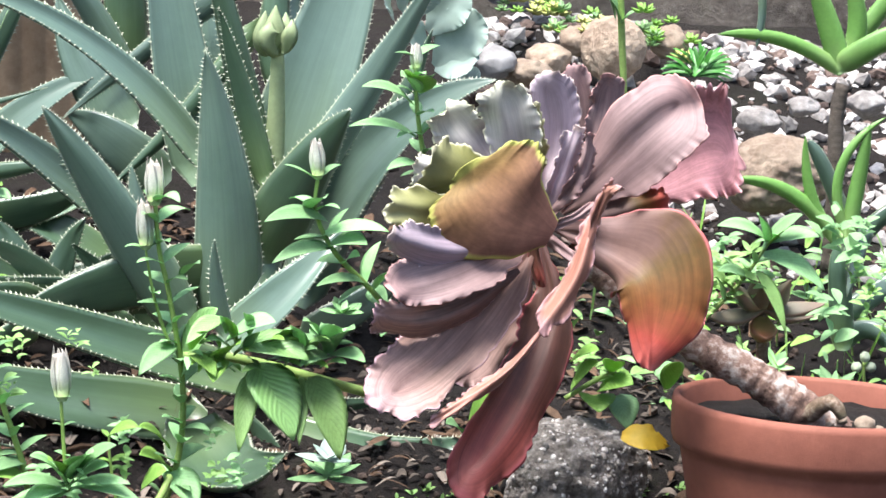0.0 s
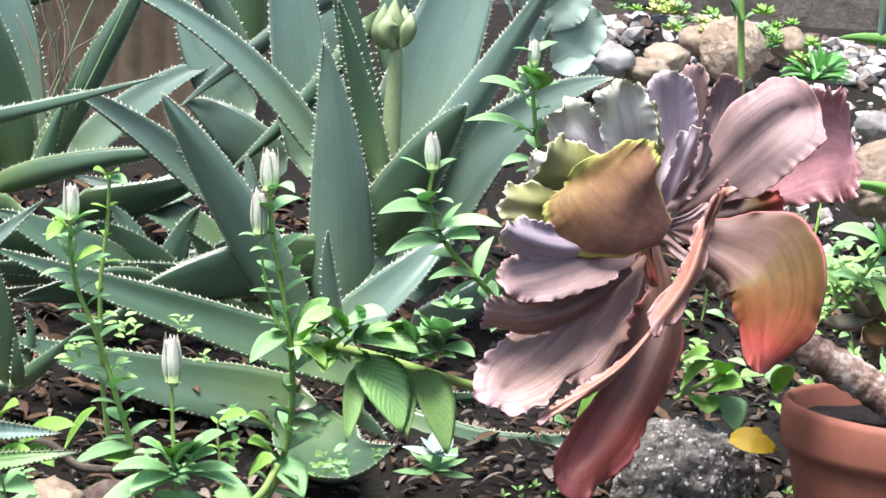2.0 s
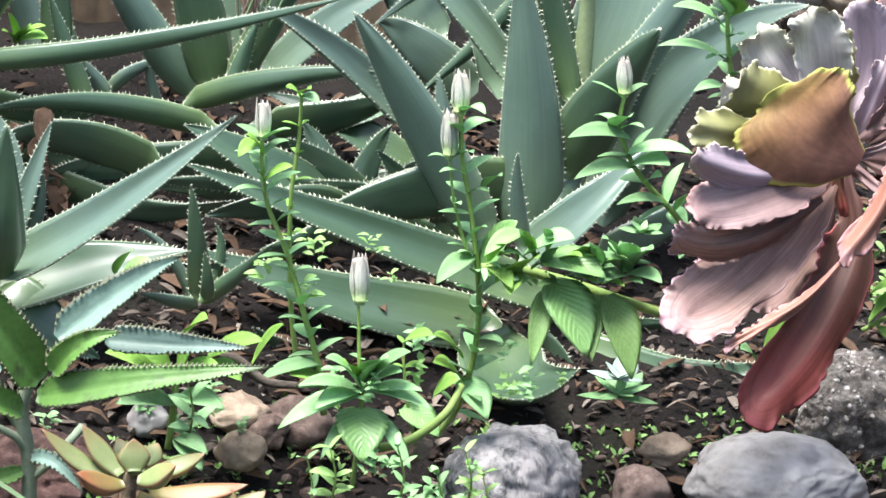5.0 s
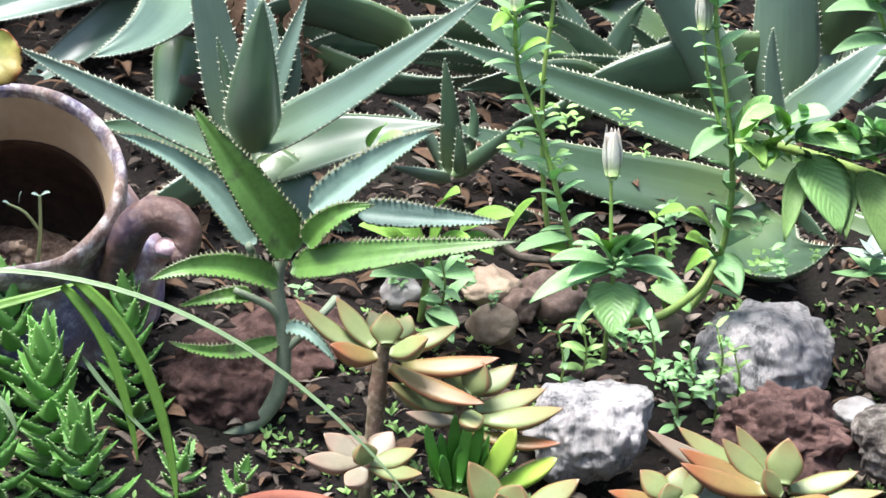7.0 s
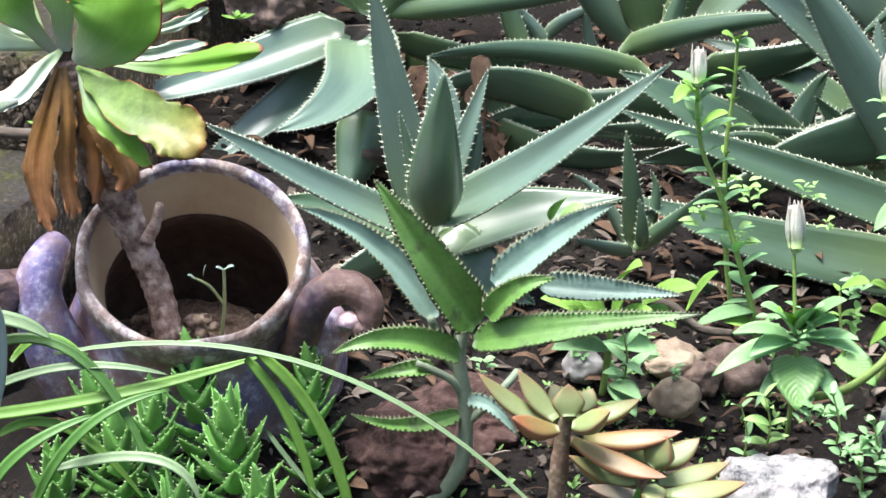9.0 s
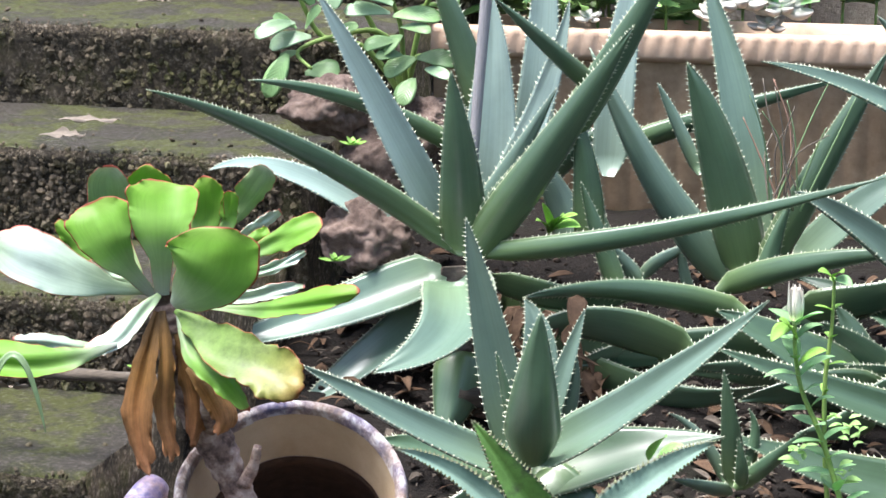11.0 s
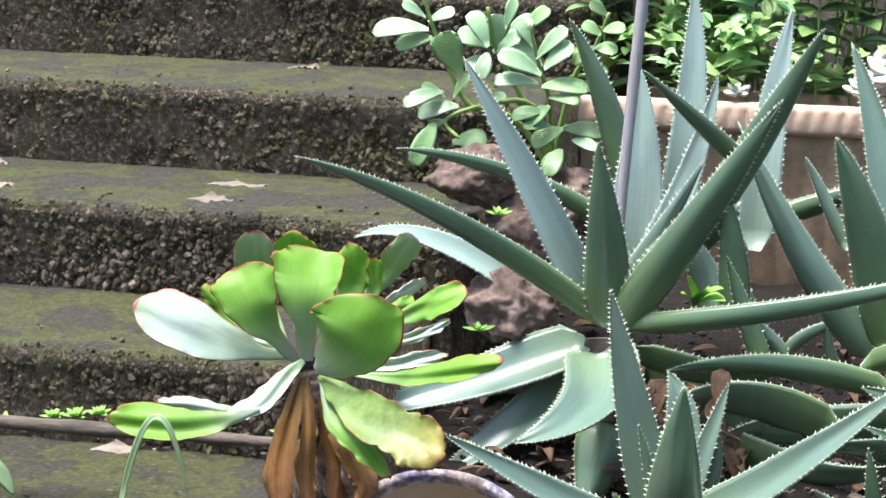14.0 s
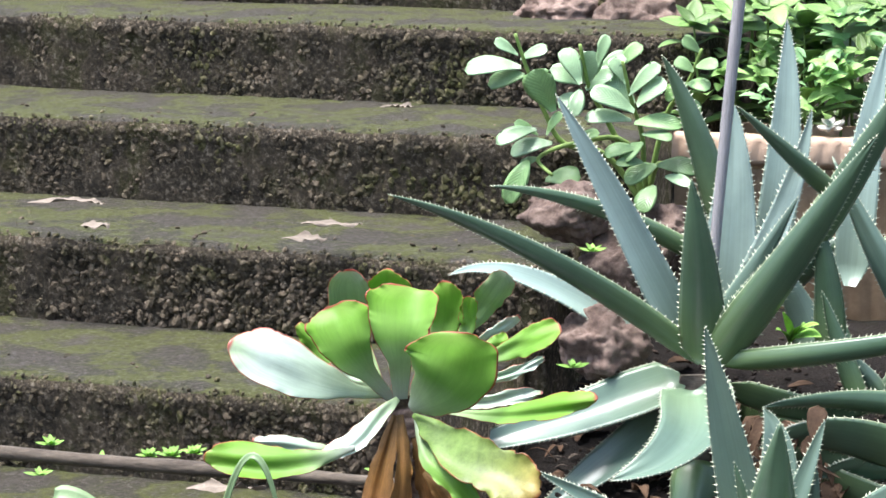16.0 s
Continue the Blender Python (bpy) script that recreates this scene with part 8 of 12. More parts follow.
h = thing("flowering_herb", (0.286, 3.350, 0.262), "bright green leafy herb with papery whitish buds", "herb", "herbs in the bed")
herb(h, ((0.290, 3.350, 0.254), (0.281, 3.350, 0.315), (0.257, 3.350, 0.390), (0.230, 3.350, 0.471), (0.204, 3.350, 0.529), (0.194, 3.350, 0.580), (0.193, 3.350, 0.616)), 0.0056, 0.0450, M_HERB, 16, 0.1, 7)
bud(h, (0.194, 3.350, 0.613), (0.192, 3.350, 0.660), 0.0223)
leaf_at(h, (0.197, 3.350, 0.558), (0.231, 3.320, 0.587), 0.0234, M_LIME)
leaf_at(h, (0.187, 3.350, 0.612), (0.162, 3.320, 0.596), 0.0216, M_LIME)
leaf_at(h, (0.195, 3.350, 0.595), (0.171, 3.320, 0.625), 0.0216, M_LIME)
leaf_at(h, (0.282, 3.350, 0.323), (0.202, 3.320, 0.306), 0.0234, M_HERB)
leaf_at(h, (0.284, 3.350, 0.300), (0.241, 3.320, 0.315), 0.0360, M_LIME)

h = thing("flowering_herb", (0.254, 3.350, 0.314), "bright green leafy herb with papery whitish buds", "herb", "herbs in the bed")
herb(h, ((0.257, 3.400, 0.300), (0.243, 3.400, 0.391), (0.236, 3.400, 0.519), (0.242, 3.400, 0.601), (0.243, 3.400, 0.660)), 0.0050, 0.0240, M_LIME, 8, 0.3, 9)
leaf_at(h, (0.243, 3.400, 0.663), (0.265, 3.380, 0.657), 0.0183, M_HERB)
leaf_at(h, (0.241, 3.400, 0.663), (0.221, 3.380, 0.676), 0.0165, M_LIME)
leaf_at(h, (0.243, 3.400, 0.666), (0.253, 3.380, 0.675), 0.0165, M_LIME)

h = thing("flowering_herb", (0.326, 3.250, 0.197), "bright green leafy herb with papery whitish buds", "herb", "herbs in the bed")
herb(h, ((0.323, 3.250, 0.190), (0.328, 3.250, 0.295), (0.322, 3.250, 0.361), (0.317, 3.250, 0.434)), 0.0047, 0.0163, M_HERB, 4, 0.55, 11)
bud(h, (0.319, 3.250, 0.429), (0.315, 3.250, 0.489), 0.0271)
leaf_at(h, (0.326, 3.250, 0.317), (0.243, 3.190, 0.340), 0.0259, M_HERB)
leaf_at(h, (0.326, 3.250, 0.313), (0.221, 3.190, 0.284), 0.0311, M_HERB)
leaf_at(h, (0.327, 3.250, 0.321), (0.379, 3.190, 0.388), 0.0346, M_HERB)
leaf_at(h, (0.327, 3.250, 0.321), (0.412, 3.190, 0.313), 0.0259, M_HERB)
leaf_at(h, (0.329, 3.250, 0.313), (0.397, 3.190, 0.338), 0.0242, M_HERB)
leaf_at(h, (0.327, 3.250, 0.295), (0.327, 3.190, 0.244), 0.0674, M_HERBD)
leaf_at(h, (0.327, 3.250, 0.324), (0.352, 3.190, 0.380), 0.0363, M_HERB)
leaf_at(h, (0.324, 3.250, 0.324), (0.275, 3.190, 0.377), 0.0294, M_HERB)
leaf_at(h, (0.342, 3.250, 0.288), (0.389, 3.190, 0.235), 0.0225, M_HERB)
leaf_at(h, (0.322, 3.250, 0.317), (0.265, 3.190, 0.311), 0.0294, M_HERB)
leaf_at(h, (0.329, 3.250, 0.317), (0.370, 3.190, 0.362), 0.0346, M_HERB)
leaf_at(h, (0.320, 3.250, 0.287), (0.276, 3.190, 0.246), 0.0190, M_HERB)
leaf_at(h, (0.323, 3.250, 0.332), (0.297, 3.190, 0.371), 0.0259, M_LIME)
leaf_at(h, (0.328, 3.250, 0.332), (0.338, 3.190, 0.376), 0.0294, M_HERB)
tube_part("stem", h, ((0.352, 3.250, 0.243), (0.394, 3.250, 0.256), (0.435, 3.250, 0.291), (0.458, 3.280, 0.320)), (0.0061, 0.0061, 0.0054, 0.0048), M_STEM, "", 7, 0.0)

h = thing("flowering_herb", (0.394, 3.300, 0.228), "small green herb sprouting among stones", "herb", "herbs in the bed")
herb(h, ((0.408, 3.300, 0.229), (0.394, 3.300, 0.281), (0.385, 3.300, 0.334), (0.383, 3.300, 0.368)), 0.0034, 0.0234, M_LIME, 4, 0.3, 13)
leaf_at(h, (0.384, 3.300, 0.371), (0.416, 3.270, 0.388), 0.0248, M_LIME)
leaf_at(h, (0.386, 3.300, 0.281), (0.432, 3.270, 0.254), 0.0443, M_HERBD)
leaf_at(h, (0.425, 3.300, 0.298), (0.452, 3.270, 0.330), 0.0390, M_LIME)

h = thing("flowering_herb", (0.762, 3.400, 0.465), "bright green leafy herb with papery whitish buds", "herb", "herbs in the bed")
herb(h, ((0.800, 3.400, 0.459), (0.737, 3.400, 0.529), (0.684, 3.400, 0.583), (0.658, 3.400, 0.635), (0.659, 3.400, 0.679)), 0.0057, 0.0553, M_HERB, 7, 0.1, 15)
bud(h, (0.660, 3.400, 0.679), (0.656, 3.400, 0.727), 0.0227)
leaf_at(h, (0.673, 3.400, 0.624), (0.582, 3.350, 0.633), 0.0308, M_HERB)
leaf_at(h, (0.683, 3.400, 0.587), (0.594, 3.350, 0.579), 0.0272, M_HERB)
leaf_at(h, (0.675, 3.400, 0.590), (0.717, 3.350, 0.602), 0.0399, M_HERB)
leaf_at(h, (0.667, 3.400, 0.605), (0.745, 3.350, 0.619), 0.0272, M_HERB)
leaf_at(h, (0.729, 3.400, 0.540), (0.652, 3.350, 0.548), 0.0200, M_HERB)
leaf_at(h, (0.741, 3.400, 0.533), (0.757, 3.350, 0.568), 0.0272, M_HERB)
leaf_at(h, (0.649, 3.400, 0.638), (0.660, 3.350, 0.663), 0.0327, M_HERB)

h = thing("flowering_herb", (0.803, 3.400, 0.678), "bright green leafy herb with papery whitish buds", "herb", "herbs in the bed")
herb(h, ((0.831, 3.500, 0.652), (0.815, 3.500, 0.728), (0.808, 3.500, 0.782), (0.807, 3.500, 0.827)), 0.0051, 0.0423, M_HERB, 7, 0.1, 17)
bud(h, (0.808, 3.500, 0.808), (0.806, 3.500, 0.841), 0.0190)
leaf_at(h, (0.805, 3.500, 0.762), (0.724, 3.450, 0.793), 0.0262, M_HERB)
leaf_at(h, (0.812, 3.500, 0.717), (0.708, 3.450, 0.740), 0.0206, M_HERB)
leaf_at(h, (0.810, 3.500, 0.780), (0.776, 3.450, 0.807), 0.0318, M_HERB)
leaf_at(h, (0.810, 3.500, 0.780), (0.818, 3.450, 0.808), 0.0318, M_HERB)
leaf_at(h, (0.812, 3.500, 0.778), (0.797, 3.450, 0.808), 0.0467, M_LIME)
leaf_at(h, (0.819, 3.500, 0.721), (0.855, 3.450, 0.760), 0.0243, M_HERB)
leaf_at(h, (0.818, 3.500, 0.678), (0.761, 3.450, 0.682), 0.0206, M_HERB)

h = thing("leafy_branch", (0.560, 3.300, 0.453), "bright green sprawling branch with drooping veined leaves", "herb", "herbs in the bed")
tube_part("stem", h, ((0.475, 3.300, 0.471), (0.522, 3.300, 0.470), (0.581, 3.300, 0.457), (0.649, 3.300, 0.437), (0.732, 3.320, 0.409)), (0.0055, 0.0062, 0.0069, 0.0069, 0.0062), M_STEM, "", 8, 0.0)
leaf_at(h, (0.563, 3.280, 0.462), (0.604, 3.220, 0.380), 0.0680, M_HERBD)
leaf_at(h, (0.637, 3.280, 0.446), (0.664, 3.220, 0.353), 0.0506, M_HERBG)
leaf_at(h, (0.557, 3.280, 0.450), (0.535, 3.220, 0.367), 0.0297, M_HERBG)
leaf_at(h, (0.543, 3.280, 0.487), (0.620, 3.220, 0.483), 0.0523, M_HERBD)
leaf_at(h, (0.525, 3.280, 0.493), (0.577, 3.220, 0.532), 0.0436, M_HERB)
leaf_at(h, (0.513, 3.280, 0.463), (0.533, 3.220, 0.505), 0.0436, M_LIME)
leaf_at(h, (0.512, 3.280, 0.471), (0.501, 3.220, 0.457), 0.0349, M_LIME)
leaf_at(h, (0.620, 3.280, 0.475), (0.599, 3.220, 0.526), 0.0262, M_HERB)
leaf_at(h, (0.656, 3.280, 0.477), (0.621, 3.220, 0.516), 0.0349, M_HERB)
leaf_at(h, (0.656, 3.280, 0.477), (0.677, 3.220, 0.522), 0.0384, M_HERB)
leaf_at(h, (0.657, 3.280, 0.473), (0.692, 3.220, 0.479), 0.0297, M_HERB)
leaf_at(h, (0.656, 3.280, 0.477), (0.648, 3.220, 0.528), 0.0314, M_HERB)
leaf_at(h, (0.657, 3.280, 0.473), (0.610, 3.220, 0.476), 0.0314, M_HERB)
leaf_at(h, (0.483, 3.280, 0.477), (0.504, 3.220, 0.464), 0.0262, M_LIME)
leaf_at(h, (0.482, 3.280, 0.484), (0.493, 3.220, 0.522), 0.0244, M_LIME)
leaf_at(h, (0.600, 3.280, 0.459), (0.630, 3.220, 0.498), 0.0227, M_HERB)
leaf_at(h, (0.623, 3.280, 0.446), (0.611, 3.220, 0.373), 0.0192, M_HERBG)
leaf_at(h, (0.522, 3.280, 0.523), (0.466, 3.220, 0.506), 0.0262, M_HERBD)
leaf_at(h, (0.512, 3.280, 0.470), (0.504, 3.250, 0.460), 0.0111, M_HERB)
leaf_at(h, (0.534, 3.280, 0.464), (0.540, 3.250, 0.462), 0.0087, M_LIME)
leaf_at(h, (0.479, 3.280, 0.479), (0.492, 3.250, 0.484), 0.0107, M_HERB)
leaf_at(h, (0.517, 3.280, 0.486), (0.502, 3.250, 0.511), 0.0117, M_LIME)
leaf_at(h, (0.477, 3.280, 0.475), (0.473, 3.250, 0.465), 0.0103, M_HERB)
leaf_at(h, (0.494, 3.280, 0.470), (0.478, 3.250, 0.472), 0.0083, M_LIME)
leaf_at(h, (0.512, 3.280, 0.468), (0.503, 3.250, 0.461), 0.0088, M_HERB)
leaf_at(h, (0.502, 3.280, 0.462), (0.517, 3.250, 0.473), 0.0124, M_LIME)
leaf_at(h, (0.535, 3.280, 0.466), (0.522, 3.250, 0.465), 0.0078, M_HERB)
leaf_at(h, (0.518, 3.280, 0.476), (0.505, 3.250, 0.472), 0.0088, M_LIME)
leaf_at(h, (0.502, 3.280, 0.479), (0.496, 3.250, 0.471), 0.0094, M_HERB)
leaf_at(h, (0.506, 3.280, 0.465), (0.488, 3.250, 0.480), 0.0093, M_LIME)
leaf_at(h, (0.493, 3.280, 0.479), (0.494, 3.250, 0.473), 0.0086, M_HERB)
leaf_at(h, (0.508, 3.280, 0.493), (0.487, 3.250, 0.498), 0.0099, M_LIME)
leaf_at(h, (0.522, 3.280, 0.469), (0.508, 3.250, 0.496), 0.0125, M_HERB)
leaf_at(h, (0.500, 3.280, 0.471), (0.487, 3.250, 0.462), 0.0116, M_LIME)
leaf_at(h, (0.496, 3.280, 0.479), (0.506, 3.250, 0.482), 0.0090, M_HERB)
leaf_at(h, (0.538, 3.280, 0.489), (0.524, 3.250, 0.515), 0.0122, M_LIME)
leaf_at(h, (0.648, 3.280, 0.459), (0.670, 3.230, 0.475), 0.0169, M_HERB)
leaf_at(h, (0.555, 3.280, 0.509), (0.541, 3.230, 0.541), 0.0153, M_HERB)
leaf_at(h, (0.597, 3.280, 0.485), (0.597, 3.230, 0.520), 0.0171, M_LIME)
leaf_at(h, (0.631, 3.280, 0.473), (0.636, 3.230, 0.504), 0.0156, M_HERBG)
leaf_at(h, (0.567, 3.280, 0.456), (0.545, 3.230, 0.484), 0.0130, M_HERB)
leaf_at(h, (0.537, 3.280, 0.454), (0.502, 3.230, 0.472), 0.0143, M_HERB)
leaf_at(h, (0.534, 3.280, 0.496), (0.513, 3.230, 0.536), 0.0215, M_LIME)
leaf_at(h, (0.575, 3.280, 0.456), (0.538, 3.230, 0.466), 0.0147, M_HERBG)
leaf_at(h, (0.579, 3.280, 0.468), (0.598, 3.230, 0.478), 0.0143, M_HERB)
leaf_at(h, (0.584, 3.280, 0.496), (0.608, 3.230, 0.517), 0.0183, M_HERB)
leaf_at(h, (0.536, 3.280, 0.475), (0.546, 3.230, 0.494), 0.0107, M_LIME)
leaf_at(h, (0.589, 3.280, 0.467), (0.613, 3.230, 0.472), 0.0176, M_HERBG)
leaf_at(h, (0.531, 3.280, 0.484), (0.492, 3.230, 0.508), 0.0181, M_HERB)
leaf_at(h, (0.554, 3.280, 0.501), (0.550, 3.230, 0.529), 0.0115, M_HERB)
leaf_at(h, (0.628, 3.280, 0.460), (0.647, 3.230, 0.470), 0.0150, M_LIME)
leaf_at(h, (0.608, 3.280, 0.475), (0.602, 3.230, 0.510), 0.0162, M_HERBG)
leaf_at(h, (0.525, 3.280, 0.504), (0.512, 3.230, 0.538), 0.0157, M_HERB)
leaf_at(h, (0.551, 3.280, 0.480), (0.558, 3.230, 0.517), 0.0193, M_HERB)
leaf_at(h, (0.567, 3.280, 0.487), (0.591, 3.230, 0.507), 0.0176, M_LIME)
leaf_at(h, (0.623, 3.280, 0.484), (0.649, 3.230, 0.504), 0.0193, M_HERBG)
leaf_at(h, (0.643, 3.280, 0.502), (0.613, 3.230, 0.531), 0.0162, M_HERB)
leaf_at(h, (0.594, 3.280, 0.477), (0.616, 3.230, 0.497), 0.0169, M_HERB)

h = thing("flowering_herb", (0.688, 3.300, 0.495), "soft green rosette of rounded leaves by the aloe", "herb", "herbs in the bed")
rosette(h, (0.688, 3.350, 0.512), 0.0344, M_HERB, 9, 21, 0.6)
rosette(h, (0.659, 3.280, 0.491), 0.0426, M_HERB, 11, 22, 0.5)

h = thing("flowering_herb", (0.685, 3.380, 0.266), "low pale green rosette herb on the soil", "herb", "herbs in the bed")
rosette(h, (0.680, 3.380, 0.282), 0.0669, M_HERB, 9, 23, 0.36, up=0.25)
rosette(h, (0.681, 3.380, 0.305), 0.0422, M_GREYLEAF, 8, 24, 0.5, up=0.5)

h = thing("lime_herb", (0.096, 3.300, 0.249), "yellow-green broad-leaved herb behind the sedum", "herb", "herbs in the bed")
tube_part("stem", h, ((0.090, 3.300, 0.218), (0.095, 3.300, 0.271), (0.097, 3.300, 0.316)), (0.0048, 0.0048, 0.0041), M_STEM, "", 7, 0.0)
leaf_at(h, (0.093, 3.300, 0.308), (0.034, 3.260, 0.370), 0.0530, M_LIME)
leaf_at(h, (0.100, 3.300, 0.309), (0.118, 3.260, 0.380), 0.0441, M_LIME)
leaf_at(h, (0.097, 3.300, 0.309), (0.147, 3.260, 0.344), 0.0318, M_LIME)
leaf_at(h, (0.098, 3.300, 0.286), (0.157, 3.260, 0.286), 0.0353, M_HERB)
leaf_at(h, (0.095, 3.300, 0.279), (0.023, 3.260, 0.288), 0.0388, M_HERB)
leaf_at(h, (0.093, 3.300, 0.308), (0.007, 3.260, 0.354), 0.0441, M_LIME)
leaf_at(h, (0.135, 3.300, 0.340), (0.202, 3.260, 0.376), 0.0353, M_LIME)
leaf_at(h, (0.135, 3.300, 0.332), (0.177, 3.260, 0.323), 0.0318, M_LIME)
leaf_at(h, (0.100, 3.300, 0.234), (0.139, 3.260, 0.225), 0.0265, M_HERB)
leaf_at(h, (0.100, 3.300, 0.234), (0.133, 3.260, 0.203), 0.0318, M_HERB)
leaf_at(h, (0.087, 3.300, 0.301), (0.043, 3.260, 0.311), 0.0353, M_LIME)
leaf_at(h, (0.192, 3.300, 0.334), (0.226, 3.260, 0.399), 0.0230, M_LIME)
leaf_at(h, (0.105, 3.300, 0.368), (0.131, 3.260, 0.402), 0.0353, M_LIME)
tube_part("twig", h, ((0.121, 3.320, 0.341), (0.171, 3.320, 0.335), (0.209, 3.320, 0.306), (0.251, 3.300, 0.307)), (0.0055, 0.0062, 0.0062, 0.0048), M_WOOD, "bent grey twig", 7, 0.0)
leaf_at(h, (0.017, 3.400, 0.420), (0.037, 3.350, 0.463), 0.0272, M_HERBD)
leaf_at(h, (0.025, 3.400, 0.420), (0.060, 3.380, 0.445), 0.0201, M_HERBD)

h = thing("weed", (0.424, 3.150, 0.189), "small weed with narrow green leaves among stones", "weed", "herbs in the bed")
herb(h, ((0.429, 3.180, 0.167), (0.427, 3.150, 0.207), (0.417, 3.150, 0.244)), 0.0023, 0.0271, M_HERB, 6, 0.1, 60, slim=0.38)

h = thing("weed", (0.457, 3.150, 0.220), "small weed with narrow green leaves among stones", "weed", "herbs in the bed")
herb(h, ((0.462, 3.180, 0.198), (0.460, 3.150, 0.238), (0.450, 3.150, 0.275)), 0.0023, 0.0258, M_HERBG, 5, 0.1, 61, slim=0.38)

h = thing("weed", (0.406, 3.150, 0.151), "small weed with narrow green leaves among stones", "weed", "herbs in the bed")
herb(h, ((0.411, 3.180, 0.129), (0.409, 3.150, 0.170), (0.399, 3.150, 0.206)), 0.0023, 0.0245, M_HERB, 5, 0.1, 62, slim=0.38)

h = thing("weed", (0.289, 3.150, 0.220), "small weed with narrow green leaves among stones", "weed", "herbs in the bed")
herb(h, ((0.292, 3.180, 0.199), (0.292, 3.150, 0.239), (0.283, 3.150, 0.275)), 0.0023, 0.0323, M_HERBG, 5, 0.1, 63, slim=0.38)

h = thing("weed", (0.373, 3.150, 0.224), "small weed with narrow green leaves among stones", "weed", "herbs in the bed")
herb(h, ((0.377, 3.180, 0.202), (0.376, 3.150, 0.242), (0.366, 3.150, 0.278)), 0.0023, 0.0258, M_HERB, 4, 0.1, 64, slim=0.38)

h = thing("weed", (0.480, 3.150, 0.191), "small weed with narrow green leaves among stones", "weed", "herbs in the bed")
herb(h, ((0.486, 3.180, 0.169), (0.483, 3.150, 0.210), (0.473, 3.150, 0.246)), 0.0023, 0.0220, M_HERBG, 4, 0.1, 65, slim=0.38)

h = thing("weed", (0.262, 3.150, 0.205), "small weed with narrow green leaves among stones", "weed", "herbs in the bed")
herb(h, ((0.265, 3.180, 0.183), (0.265, 3.150, 0.223), (0.256, 3.150, 0.259)), 0.0023, 0.0233, M_HERB, 3, 0.1, 66, slim=0.38)

h = thing("weed", (0.089, 3.150, 0.026), "small weed with narrow green leaves among stones", "weed", "herbs in the bed")
herb(h, ((0.090, 3.180, 0.002), (0.092, 3.150, 0.045), (0.083, 3.150, 0.082)), 0.0023, 0.0142, M_HERBG, 4, 0.1, 67, slim=0.38)

h = thing("weed", (0.111, 3.150, 0.301), "small weed with narrow green leaves among stones", "weed", "herbs in the bed")
herb(h, ((0.113, 3.180, 0.280), (0.114, 3.150, 0.319), (0.106, 3.150, 0.355)), 0.0023, 0.0387, M_HERB, 4, 0.1, 68, slim=0.38)

h = thing("weed", (0.455, 3.150, 0.160), "small weed with narrow green leaves among stones", "weed", "herbs in the bed")
herb(h, ((0.460, 3.180, 0.138), (0.457, 3.150, 0.179), (0.448, 3.150, 0.216)), 0.0023, 0.0194, M_HERBG, 3, 0.1, 69, slim=0.38)
rock("white_stone", (0.549, 3.352, 0.165), (0.103, 0.088, 0.081), 5, M_WHITEROCK, "large white stone with dark veins beside the herbs", "stone", 0.2, 6, 0, 0.75)
rock("white_stone", (0.298, 3.120, 0.154), (0.080, 0.068, 0.076), 8, M_WHITEROCK, "squat white stone with dark streaks near the sedum", "stone", 0.2, 6, 0, 0.5)
rock("brown_stone", (0.525, 3.093, 0.158), (0.086, 0.073, 0.064), 14, M_REDROCK, "jagged rusty brown stone below the white one", "stone", 0.42, 6, 0, 9.0)
rock("brown_stone", (0.184, 3.317, 0.213), (0.033, 0.028, 0.029), 21, M_TANROCK, "rounded tan stone in the soil", "stone", 0.18, 4, 0, 9.0)
rock("pale_stone", (0.180, 3.421, 0.229), (0.043, 0.036, 0.030), 22, M_TANROCK, "knobbly pale stone behind the tan one", "stone", 0.3, 4, 0, 9.0)
rock("pale_stone", (0.221, 3.394, 0.216), (0.028, 0.024, 0.028), 23, M_BROWNROCK, "small brown stone behind the tan one", "stone", 0.18, 4, 0, 9.0)
rock("flat_stone", (0.265, 3.445, 0.209), (0.050, 0.042, 0.037), 24, M_BROWNROCK, "flat reddish stone leaning in the soil", "stone", 0.18, 4, 0, 9.0)
rock("brown_stone", (0.711, 3.320, 0.167), (0.040, 0.034, 0.033), 25, M_REDROCK, "rounded dark brown stone on soil", "stone", 0.18, 4, 0, 9.0)
rock("bluish_stone", (0.647, 3.216, 0.147), (0.032, 0.027, 0.021), 26, M_GREYROCK, "small blue-grey stone among gravel", "stone", 0.18, 4, 0, 9.0)
rock("rough_stone", (0.690, 3.085, 0.160), (0.070, 0.059, 0.054), 27, M_ROUGHROCK, "rough pinkish-grey stone near the ribbed pot", "stone", 0.2, 6, 0, 9.0)
rock("red_stone", (-0.089, 3.274, 0.166), (0.107, 0.091, 0.077), 28, M_REDROCK, "large dark reddish rock under the kalanchoe", "stone", 0.25, 6, 0, 9.0)
rock("red_stone", (-0.154, 3.162, 0.165), (0.085, 0.072, 0.068), 29, M_REDROCK, "dark reddish rock in the shade", "stone", 0.25, 6, 0, 9.0)
rock("pale_stone", (-0.148, 3.427, 0.194), (0.053, 0.045, 0.023), 30, M_GREYROCK, "pale flat stone behind the kalanchoe", "stone", 0.18, 4, 0, 9.0)
rock("pale_stone", (0.067, 3.365, 0.235), (0.029, 0.025, 0.024), 31, M_GREYROCK, "small pale stone on the soil", "stone", 0.18, 4, 0, 9.0)
rock("brown_stone", (0.409, 3.310, 0.227), (0.021, 0.018, 0.019), 32, M_TANROCK, "small tan stone on the soil", "stone", 0.18, 4, 0, 9.0)
